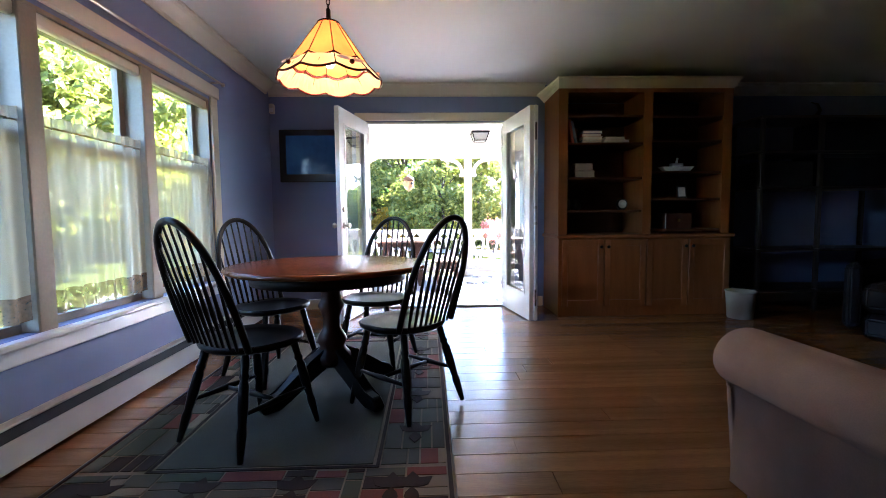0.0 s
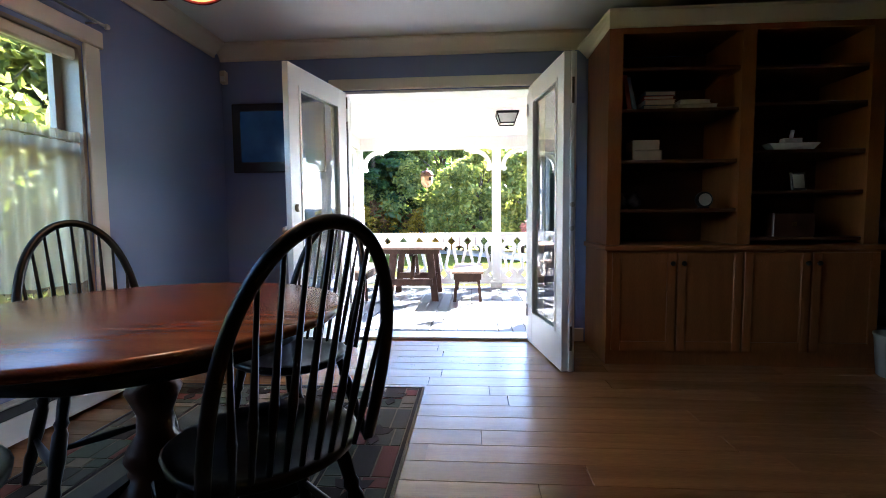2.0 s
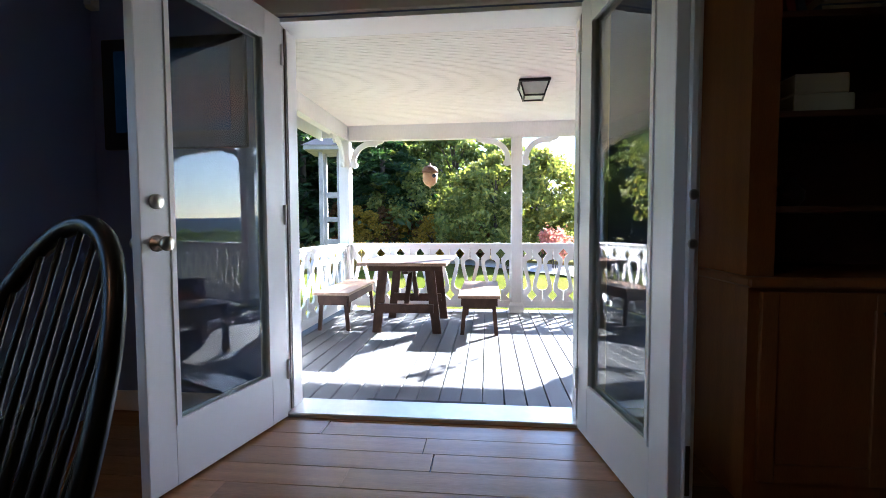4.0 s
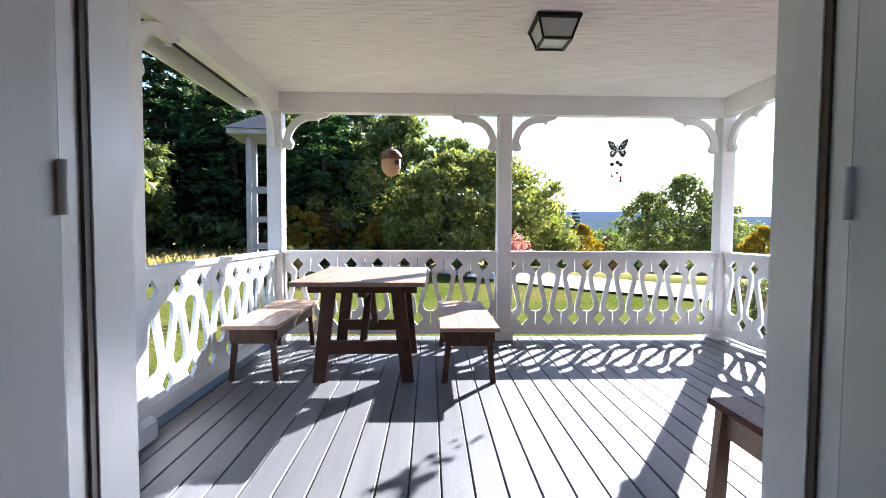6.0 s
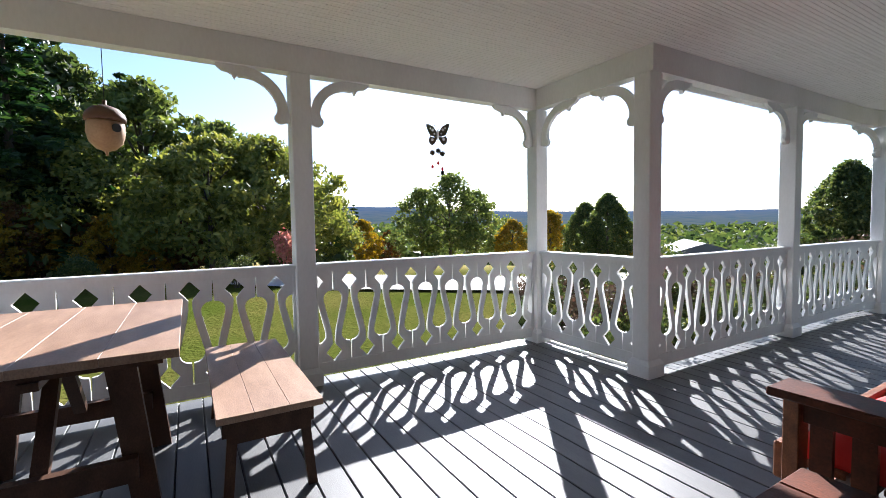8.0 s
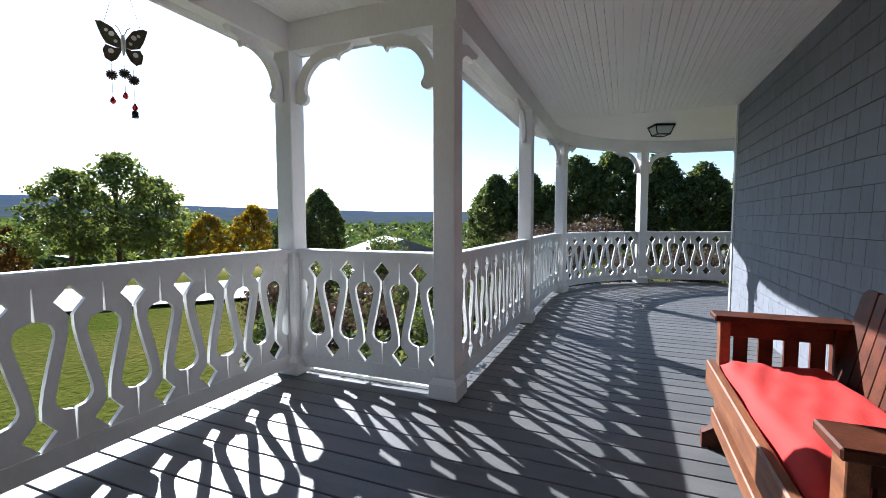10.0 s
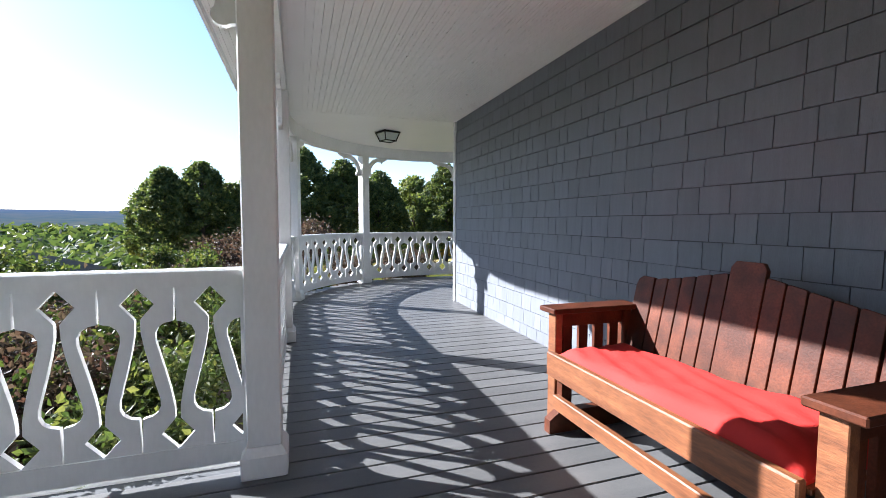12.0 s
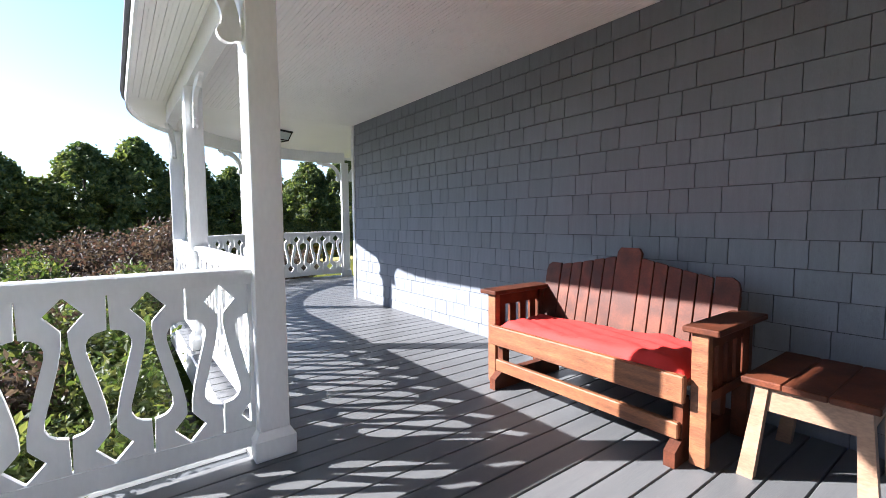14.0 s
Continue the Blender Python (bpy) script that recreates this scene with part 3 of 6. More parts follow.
while y < 8.98:
    x1 = 3.60 if y > 7.75 else 6.905
    box(b, -1.6, x1, y + 0.0015, y + STRIP - 0.0015, CEILP, CEILP + 0.018)
    box(b, -1.6, x1, y + 0.024, y + 0.033, CEILP - 0.0025, CEILP + 0.001)
    y += STRIP
box(b, -1.62, 3.61, EXT, 8.99, CEILP + 0.0185, CEILP + 0.04)
slab(b, [(3.612, EXT), (6.91, EXT), (6.91, 2.0), (9.8, 2.0)] + [arc_point(a, 2.92) for a in range(90, -1, -6)] + [(3.612, 7.78)], CEILP + 0.019, CEILP + 0.041)
slab(b, [(6.911, 2.0), (9.8, 2.0)] + [arc_point(a, 2.91) for a in range(90, 1, -6)] + [(6.911, 7.77)], CEILP, CEILP + 0.0185)
structure("porch_ceiling", b, M_PORCHCEIL, "white beadboard porch ceiling", "ceiling")

# roof above the porch, with its white fascia and dark shingle edge
b = bm_new()
EAVE = [(-1.75, 9.0), (3.63, 9.0), (3.63, 7.79), (6.95, 7.79)] + [arc_point(a, 2.93) for a in range(6, 97, 6)] + [(9.88, 2.0)]
sweep(b, EAVE, [(0.0, 2.275), (0.0, 2.405), (0.022, 2.405), (0.022, 2.275)])
box(b, -1.77, -1.75, 5.2, 9.0, 2.24, 2.405)
structure("fascia", b, M_PORCHWHITE, "white fascia board along the porch eave", "fascia")
b = bm_new()
slab(b, [(-1.8, EXT + 0.001), (3.65, EXT + 0.001), (3.65, 9.03), (-1.8, 9.03)], 2.407, 2.445)
slab(b, [(3.652, EXT + 0.001), (6.915, EXT + 0.001), (6.915, 1.9), (9.92, 1.9)] + [arc_point(a, 2.97) for a in range(96, -1, -6)] + [(3.652, 7.82)], 2.407, 2.445)
structure("porch_roof", b, M_ROOF, "dark shingled porch roof edge", "roof")
BEAMS = [("porch_beam", [(-1.28, 5.2), (-1.28, 8.53)]), ("porch_beam", [(-1.33, 8.58), (3.28, 8.58)]), ("porch_beam", [(3.23, 8.53), (3.23, 7.41)]),
         ("porch_beam", [(3.18, 7.36), (6.95, 7.36)]), ("porch_beam", [arc_point(a) for a in range(0, 106, 5)])]
for nm, path in BEAMS:
    b = bm_new()
    sweep(b, path, [(-0.05, 2.138), (0.05, 2.138), (0.05, 2.3295), (-0.05, 2.3295)])
    structure(nm, b, M_PORCHWHITE, "white painted beam over the porch posts", "beam")
b = bm_new()
box(b, 6.865, 6.931, EXT + 0.002, EXT + 0.03, DECK, CEILP, bevel=0.003)
box(b, 6.907, 6.933, EXT - 0.09, EXT, DECK, CEILP, bevel=0.003)
structure("corner_board", b, M_PORCHWHITE, "white corner board of the house", "trim")


def bracket_outline():
    pts = [(0.0, -0.345), (0.0, -0.285)]
    pts += [(0.29 + 0.285 * math.cos(radians(a)), -0.285 + 0.285 * math.sin(radians(a))) for a in range(180, 89, -10)]
    pts += [(0.46, 0.0), (0.452, -0.018), (0.425, -0.04), (0.385, -0.048), (0.362, -0.06), (0.345, -0.092), (0.328, -0.062)]
    pts += [(0.29 + 0.215 * math.cos(radians(a)), -0.285 + 0.215 * math.sin(radians(a))) for a in range(82, 181, 9)]
    pts += [(0.055 + 0.045 * math.cos(radians(a)), -0.318 + 0.04 * math.sin(radians(a))) for a in range(50, -131, -20)]
    return pts


_b = bm_new()
prism(_b, bracket_outline(), -0.017, 0.017)
BRACKET = mesh_of("bracket", _b, M_PORCHWHITE)
_b = bm_new()
box(_b, -0.07, 0.07, -0.07, 0.07, 0.128, 2.247, bevel=0.006)
SHAFT = mesh_of("shaft", _b, M_PORCHWHITE)
_b = bm_new()
box(_b, -0.094, 0.094, -0.094, 0.094, 0.0, 0.1, bevel=0.005)
faces_from(_b, [(-0.09, -0.09, 0.1), (0.09, -0.09, 0.1), (0.09, 0.09, 0.1), (-0.09, 0.09, 0.1), (-0.071, -0.071, 0.13), (0.071, -0.071, 0.13), (0.071, 0.071, 0.13),
                (-0.071, 0.071, 0.13)], BOXF)
FLANGE = mesh_of("base_block", _b, M_PORCHWHITE)
POSTS = [(-1.28, 6.38, 0, ((0, 1),)), (-1.28, 8.58, 0, ((1, 0), (0, -1))), (0.98, 8.58, 0, ((-1, 0), (1, 0))), (3.23, 8.58, 0, ((-1, 0), (0, -1))),
         (3.225, 7.38, 0, ((0, 1), (1, 0))), (5.43, 7.36, 0, ((-1, 0), (1, 0)))]
for a in (15, 60, 105):
    px, py = arc_point(a)
    t = (math.cos(radians(a)), -math.sin(radians(a)))
    POSTS.append((px, py, -a, (t, (-t[0], -t[1]))))
for px, py, turn, ways in POSTS:
    po = thing("porch_post", "square white painted porch post with scrolled brackets", "post", pose(px, py, DECK, 0, 0, turn), "porch posts")
    share("shaft", SHAFT, po, Matrix())
    share("base_block", FLANGE, po, Matrix())
    for wx, wy in ways:
        ang = math.degrees(math.atan2(wy, wx)) - turn
        share("bracket", BRACKET, po, pose(0, 0, 2.2475, 0, 0, ang) @ pose(0.07, 0, 0))

# cut-out railings
OPENING = [(0.712, 0.003), (0.708, 0.006), (0.648, 0.0555), (0.603, 0.021), (0.585, 0.009), (0.53, 0.0105), (0.46, 0.021), (0.38, 0.0375), (0.3, 0.0555), (0.255, 0.0653), (0.225, 0.066), (0.2, 0.0555), (0.184, 0.036), (0.176, 0.0053), (0.07, 0.003)]
PITCH = 0.1215
MIDZ = 0.752


def board_outline():
    left = [(0.745, 0.002)] + OPENING + [(0.0, 0.002)]
    right = [(MIDZ - z, w) for z, w in left]
    up = [(w, z) for z, w in left[::-1]]
    down = [(PITCH - w, z) for z, w in right[::-1]]
    return up + down


_b = bm_new()
prism(_b, board_outline(), -0.012, 0.012, pose(-PITCH / 2, 0, 0))
BOARD_A = mesh_of("baluster", _b, M_PORCHWHITE)
_b = bm_new()
prism(_b, [(PITCH - u, v) for u, v in board_outline()], -0.012, 0.012, pose(-PITCH / 2, 0, 0))
BOARD_B = mesh_of("baluster", _b, M_PORCHWHITE)


def railing(path, flip=0, label="white porch railing of cut-out wavy boards"):
    r = thing("porch_railing", label, "railing", group="porch railings")
    for nm, sec in (("top_rail", [(-0.045, 0.757), (0.045, 0.757), (0.045, 0.779), (0.036, 0.786), (-0.036, 0.786), (-0.045, 0.779)]),
                    ("apron", [(-0.02, 0.713), (0.02, 0.713), (0.02, 0.7565), (-0.02, 0.7565)]),
                    ("bottom_rail", [(-0.02, -0.055), (0.02, -0.055), (0.02, 0.036), (-0.02, 0.036)])):
        b = bm_new()
        sweep(b, path, sec)
        part(nm, b, M_PORCHWHITE, r)
    pv = [Vector(p) for p in path]
    cum = [0.0]
    for a, c in zip(pv, pv[1:]):
        cum.append(cum[-1] + (c - a).length)
    n = max(2, 2 * round(cum[-1] / 0.264))
    for i in range(n):
        s = (i + 0.5) * cum[-1] / n
        k = max(j for j in range(len(cum) - 1) if cum[j] <= s)
        d = (pv[k + 1] - pv[k]).normalized()
        p = pv[k] + d * (s - cum[k])
        share("baluster", BOARD_A if (i + flip) % 2 else BOARD_B, r, pose(p.x, p.y, 0, 0, 0, math.degrees(math.atan2(d.y, d.x))) @ Matrix.Diagonal((cum[-1] / n / PITCH, 1, 1, 1)))
    for p, q in ((pv[0], pv[1]), (pv[-1], pv[-2])):
        d = (q - p).normalized()
        b = bm_new()
        box(b, 0.0, 0.018, -0.02, 0.02, 0.037, 0.712, pose(p.x, p.y, 0, 0, 0, math.degrees(math.atan2(d.y, d.x))))
        part("end_cleat", b, M_PORCHWHITE, r)
    return r


railing([(-1.28, 6.45), (-1.28, 8.51)])
railing([(-1.21, 8.58), (0.91, 8.58)])
railing([(1.05, 8.58), (3.16, 8.58)], 1)
railing([(3.23, 8.51), (3.23, 7.45)])
railing([(3.30, 7.36), (5.36, 7.36)])
railing([(5.50, 7.36), (6.95, 7.36)] + [arc_point(a) for a in (3, 6, 9, 11, 13.4)])
railing([arc_point(a) for a in (16.6, 21, 26, 31, 36, 41, 46, 51, 55, 58.4)])
railing([arc_point(a) for a in (61.6, 66, 73, 78, 83, 88, 93, 98, 103.3)])

# ---- the dining room ----


def french_door(hx, hy, tx, ty, knob_side, label, active=True):
    """An open glazed door leaf, hinged at (hx, hy), its free edge towards (tx, ty)."""
    d = Vector((tx - hx, ty - hy)).normalized()
    m = pose(hx, hy, 0.012, 0, 0, math.degrees(math.atan2(d.y, d.x)))
    t = thing("french_door", label, "door", m, "french doors")
    W, H, T = 0.765, 2.03, 0.022
    b = bm_new()
    box(b, 0, 0.115, -T, T, 0, H, bevel=0.003)
    part("hinge_stile", b, M_WHITE, t)
    b = bm_new()
    box(b, W - 0.115, W, -T, T, 0, H, bevel=0.003)
    part("lock_stile", b, M_WHITE, t)
    b = bm_new()
    box(b, 0.115, W - 0.115, -T + 0.001, T - 0.001, H - 0.125, H - 0.001)
    part("top_rail", b, M_WHITE, t)
    b = bm_new()
    box(b, 0.115, W - 0.115, -T + 0.001, T - 0.001, 0.001, 0.235)
    part("bottom_rail", b, M_WHITE, t)
    for s in (-1, 1):
        b = bm_new()
        y0, y1 = sorted((s * 0.014, s * 0.027))
        box(b, 0.115, 0.135, y0, y1, 0.235, H - 0.125)
        box(b, W - 0.135, W - 0.115, y0, y1, 0.235, H - 0.125)
        box(b, 0.135, W - 0.135, y0, y1, 0.235, 0.255)
        box(b, 0.135, W - 0.135, y0, y1, H - 0.145, H - 0.125)
        part("glazing_bead", b, M_WHITE, t)
    b = bm_new()
    box(b, 0.113, W - 0.113, -0.003, 0.003, 0.233, H - 0.123)
    g = part("pane", b, M_DOORGLASS, t)
    g.visible_shadow = False
    if not active:
        b = bm_new()
        box(b, W - 0.035, W + 0.012, T + 0.0005, T + 0.024, 0.0, H, bevel=0.003)
        box(b, W - 0.02, W + 0.004, T + 0.0245, T + 0.04, 0.0, H, bevel=0.004)
        part("astragal", b, M_WHITE, t)
        for z in (0.93, 1.08):
            b = bm_new()
            lathe(b, [(0.009, 0.0), (0.016, 0.0), (0.016, 0.002), (0.009, 0.002)], 16, pose(W + 0.0125, T + 0.013, z, 0, 90, 0))
            part("strike_ring", b, M_NICKEL, t, "metal strike ring")
            # Dark disc painted as the shade inside the strike.
            b = bm_new()
            lathe(b, [(0.0005, 0.0), (0.009, 0.0), (0.009, 0.001), (0.0005, 0.001)], 16, pose(W + 0.0125, T + 0.013, z, 0, 90, 0))
            part("strike_hole_shade", b, M_DARKGAP, t)
        for z in (0.14, H - 0.32):
            b = bm_new()
            box(b, W + 0.0125, W + 0.0145, T + 0.005, T + 0.02, z, z + 0.16, bevel=0.0008)
            part("flush_bolt", b, M_BRONZE, t, "dark flush bolt plate")
    for s in (-1, 1) if active else ():
        b = bm_new()
        q = pose(W - 0.06, s * T, 0.93, -90 * s)
        lathe(b, [(0.03, 0.0), (0.03, 0.006), (0.012, 0.01), (0.012, 0.03), (0.024, 0.04), (0.028, 0.052), (0.022, 0.064), (0.004, 0.067)], 16, q)
        part("door_knob", b, M_NICKEL, t, "satin metal door knob")
        b = bm_new()
        lathe(b, [(0.027, 0.0), (0.027, 0.012), (0.02, 0.018), (0.006, 0.02)], 16, pose(W - 0.06, s * T, 1.08, -90 * s))
        part("deadbolt", b, M_NICKEL, t, "round metal deadbolt")
    for z in (0.2, 1.0, 1.8):
        b = bm_new()
        tube(b, [(0.0, knob_side * 0.028, z), (0.0, knob_side * 0.028, z + 0.1)], 0.008, 8)
        part("hinge", b, M_WHITE, t)
    return t


french_door(-0.448, 4.975, -0.614, 4.233, 1, "white glazed french door standing open into the room")
french_door(1.066, 4.975, 1.197, 4.19, -1, "white glazed french door standing open beside the bookcase", False)


def windsor_chair():
    """Bow-back chair, facing +y, seat 0.45 high."""
    t = thing("windsor_chair", "dark painted bow-back wooden chair at the round table", "chair", group="chairs round the table")
    b = bm_new()
    n = 28
    rings = []
    for r, z in ((0.0, 0.437), (0.5, 0.434), (0.8, 0.44), (0.96, 0.452), (1.0, 0.446), (0.98, 0.428), (0.9, 0.416), (0.0, 0.414)):
        ring = []
        for i in range(n):
            a = 2 * math.pi * i / n
            sx = 0.228 * math.cos(a) * (1.0 + 0.06 * math.sin(a))
            sy = 0.218 * math.copysign(abs(math.sin(a)) ** 0.82, math.sin(a))
            ring.append(b.verts.new((sx * max(r, 0.01), sy * max(r, 0.01), z)))
        rings.append(ring)
    for p, q in zip(rings, rings[1:]):
        for i in range(n):
            f = b.faces.new((p[i], p[(i + 1) % n], q[(i + 1) % n], q[i]))
            f.smooth = True
    b.faces.new(rings[0])
    b.faces.new(rings[-1][::-1])
    part("seat", b, M_BLACKPAINT, t)
    feet = {}
    for sx in (-1, 1):
        for sy in (-1, 1):
            top, bot = Vector((sx * 0.13, sy * 0.13, 0.425)), Vector((sx * 0.205, sy * (0.235 if sy < 0 else 0.2), 0.0))
            b = bm_new()
            prof = [(0.0, 0.014), (0.08, 0.019), (0.2, 0.017), (0.23, 0.022), (0.27, 0.016), (0.31, 0.022), (0.5, 0.023), (0.68, 0.017), (0.74, 0.021), (0.86, 0.017), (1.0, 0.012)]
            tube(b, [top.lerp(bot, u) for u, _ in prof], [r for _, r in prof], 8)
            part("leg", b, M_BLACKPAINT, t)
            feet[sx, sy] = top.lerp(bot, 0.58)
    mids = []
    for sx in (-1, 1):
        b = bm_new()
        p, q = feet[sx, -1], feet[sx, 1]
        tube(b, [p.lerp(q, u) for u in (0, 0.3, 0.5, 0.7, 1)], [0.008, 0.012, 0.016, 0.012, 0.008], 8)
        part("side_stretcher", b, M_BLACKPAINT, t)
        mids.append(p.lerp(q, 0.5))
    b = bm_new()
    tube(b, [mids[0].lerp(mids[1], u) for u in (0, 0.3, 0.5, 0.7, 1)], [0.008, 0.012, 0.016, 0.012, 0.008], 8)
    part("cross_stretcher", b, M_BLACKPAINT, t)

    def bow(s):
        x = 0.222 * math.cos(s) * (1 - 0.12 * (1 - math.sin(s)))
        z = 0.44 + 0.548 * math.sin(s) ** 0.8
        return Vector((x, -0.165 - 0.17 * (z - 0.44) / 0.59 - 0.03 * math.sin(s), z))
    b = bm_new()
    tube(b, [bow(math.pi * i / 36) for i in range(37)], 0.0155, 8)
    part("bow", b, M_BLACKPAINT, t)
    for k in range(9):
        u = (k - 4) / 4.6
        foot = Vector((0.165 * u, -0.175 - 0.015 * (1 - u * u), 0.44))
        s = math.acos(max(-1, min(1, u * 0.93)))
        top = bow(s)
        b = bm_new()
        tube(b, [foot.lerp(top, w) for w in (0, 0.25, 0.33, 0.4, 0.7, 1)], [0.0065, 0.009, 0.011, 0.009, 0.006, 0.005], 6)
        part("spindle", b, M_BLACKPAINT, t)
    return t


RUGTOP = 0.016
first = windsor_chair()
first.matrix_basis = toward(-0.615, 2.13, 0.5, 0.87, RUGTOP)
copy_thing(first, toward(0.08, 2.42, -0.74, 0.67, RUGTOP))
copy_thing(first, toward(-0.15, 3.12, -0.3, -0.95, RUGTOP))
copy_thing(first, toward(-0.79, 2.9, 0.81, -0.58, RUGTOP))

# round pedestal table
tab = thing("dining_table", "round cherry-topped pedestal dining table with a dark base", "table", pose(-0.34, 2.58, RUGTOP))
b = bm_new()
lathe(b, [(0.02, 0.708), (0.53, 0.708), (0.548, 0.714), (0.553, 0.724), (0.545, 0.735), (0.535, 0.738), (0.02, 0.738)], 64)
part("tabletop", b, M_CHERRY, tab)
b = bm_new()
lathe(b, [(0.40, 0.645), (0.425, 0.645), (0.425, 0.706), (0.40, 0.706)], 48)
part("apron", b, M_BLACKPAINT, tab)
b = bm_new()
lathe(b, [(0.075, 0.16), (0.1, 0.18), (0.105, 0.22), (0.08, 0.25), (0.07, 0.27), (0.085, 0.3), (0.075, 0.33), (0.05, 0.37), (0.047, 0.43), (0.062, 0.47), (0.075, 0.5),
          (0.058, 0.53), (0.052, 0.57), (0.07, 0.6), (0.085, 0.62), (0.2, 0.644), (0.2, 0.706), (0.02, 0.706)], 24)
part("pedestal", b, M_TURNED, tab)
for k in range(4):
    m = pose(0, 0, 0, 0, 0, 45 + 90 * k)
    b = bm_new()
    prism(b, [(0.05, 0.27), (0.05, 0.15), (0.16, 0.1), (0.27, 0.035), (0.33, 0.0), (0.42, 0.0), (0.435, 0.03), (0.40, 0.07), (0.33, 0.085), (0.25, 0.15), (0.15, 0.22)], -0.03, 0.03, m)
    bmesh.ops.bevel(b, geom=b.edges[:], offset=0.008, segments=1, affect='EDGES')
    part("foot", b, M_BLACKPAINT, tab)

# stained-glass pendant lamp
lamp = thing("pendant_lamp", "lit stained-glass pendant lamp with a scalloped amber shade", "lamp", pose(-0.315, 2.6, 1.74))
SEG = 10


def shade_ring(bm, r0, z0, r1, z1, i, drop=0.0, inset=0.0):
    """One glass panel between two rings of the ten-sided shade."""
    a0, a1 = 2 * math.pi * (i + inset) / SEG, 2 * math.pi * (i + 1 - inset) / SEG
    lo, hi = [], []
    for k in range(7):
        u = k / 6
        a = a0 + (a1 - a0) * u
        s = math.sin(math.pi * u)
        lo.append((r0 * math.cos(a), r0 * math.sin(a), z0 - drop * s))
        hi.append((r1 * math.cos(a), r1 * math.sin(a), z1))
    vl, vh = [bm.verts.new(p) for p in lo], [bm.verts.new(p) for p in hi]
    for k in range(6):
        bm.faces.new((vl[k], vl[k + 1], vh[k + 1], vh[k]))


for i in range(SEG):
    b = bm_new()
    shade_ring(b, 0.2, 0.125, 0.055, 0.335, i, 0.02)
    bmesh.ops.solidify(b, geom=b.faces[:], thickness=0.003)
    part("upper_panel", b, M_AMBER, lamp, "glowing amber glass panel")
    b = bm_new()
    shade_ring(b, 0.278, 0.035, 0.212, 0.103, i, 0.02)
    bmesh.ops.solidify(b, geom=b.faces[:], thickness=0.003)
    part("skirt_panel", b, M_CREAMGLASS, lamp, "glowing cream glass skirt panel")
    b = bm_new()
    a0 = 2 * math.pi * i / SEG
    pts = []
    for k in range(9):
        u = k / 8
        a = a0 + 2 * math.pi / SEG * u
        pts.append((0.281 * math.cos(a), 0.281 * math.sin(a), 0.035 - 0.02 * math.sin(math.pi * u)))
    tube(b, pts, 0.006, 6)
    part("rim_edge", b, M_WINE, lamp, "dark wine-red scalloped rim")
    b = bm_new()
    pts = []
    for k in range(9):
        u = k / 8
        a = a0 + 2 * math.pi / SEG * u
        s = math.sin(math.pi * u)
        pts.append((0.208 * math.cos(a), 0.208 * math.sin(a), 0.117 - 0.02 * s))
    tube(b, pts, 0.005, 6)
    part("band", b, M_WINE, lamp)
    b = bm_new()
    tube(b, [(0.279 * math.cos(a0), 0.279 * math.sin(a0), 0.04), (0.206 * math.cos(a0), 0.206 * math.sin(a0), 0.118), (0.055 * math.cos(a0), 0.055 * math.sin(a0), 0.336)], 0.003, 5)
    am = a0 + math.pi / SEG
    tube(b, [(0.25 * math.cos(am), 0.25 * math.sin(am), 0.055), (0.203 * math.cos(am), 0.203 * math.sin(am), 0.105)], 0.0016, 4)
    part("lead_came", b, M_IRON, lamp)
    if i % 2 == 0:
        for s in (-1, 1):
            b = bm_new()
            petal = [(0.0, 0.0), (0.02, 0.018), (0.055, 0.02), (0.075, 0.008), (0.055, -0.004), (0.02, -0.004)]
            R = Matrix.Translation((0.262 * math.cos(am), 0.262 * math.sin(am), 0.066)) @ Matrix.Rotation(am + math.pi / 2, 4, 'Z') @ Matrix.Rotation(radians(-38), 4, 'X')
            prism(b, [(s * u, v) for u, v in petal], -0.004, 0.0, R)
            part("petal", b, M_PINKGLASS, lamp, "pink glass petal")
        b = bm_new()
        bmesh.ops.create_uvsphere(b, u_segments=10, v_segments=8, radius=0.013)
        bmesh.ops.translate(b, verts=b.verts[:], vec=(0.272 * math.cos(am), 0.272 * math.sin(am), 0.056))
        part("jewel", b, M_WINE, lamp)
b = bm_new()
lathe(b, [(0.06, 0.328), (0.062, 0.336), (0.03, 0.35), (0.012, 0.362), (0.012, 0.41), (0.004, 0.412)], 20)
part("crown_cap", b, M_IRON, lamp)
for k in range(10):
    b = bm_new()
    z = 0.42 + k * 0.028
    if z > 0.68:
        break
    flat = k % 2
    pts = []
    for j in range(10):
        a = 2 * math.pi * j / 10
        u, v = 0.010 * math.cos(a), 0.018 * math.sin(a)
        pts.append((u, 0, z + v) if flat else (0, u, z + v))
    tube(b, pts, 0.0025, 5, closed=True)
    part("chain_link", b, M_IRON, lamp)
b = bm_new()
lathe(b, [(0.06, 0.708), (0.062, 0.70), (0.05, 0.685), (0.012, 0.676), (0.004, 0.672)], 20)
part("ceiling_canopy", b, M_IRON, lamp)
b = bm_new()
lathe(b, [(0.012, 0.22), (0.014, 0.18), (0.03, 0.15), (0.03, 0.12), (0.018, 0.1), (0.003, 0.095)], 14)
bulb = part("bulb", b, M_BULB, lamp, "lit bulb")
bulb.visible_shadow = False
_pl = bpy.data.lights.new("pendant_bulb", 'POINT')
_pl.energy, _pl.color, _pl.shadow_soft_size = 0.3, (1.0, 0.72, 0.4), 0.03
new("pendant_bulb", _pl).matrix_world = pose(-0.315, 2.6, 1.85)

# rug with a bordered geometric pattern
RX0, RX1, RY0, RY1 = -1.21, 0.312, 1.48, 3.925
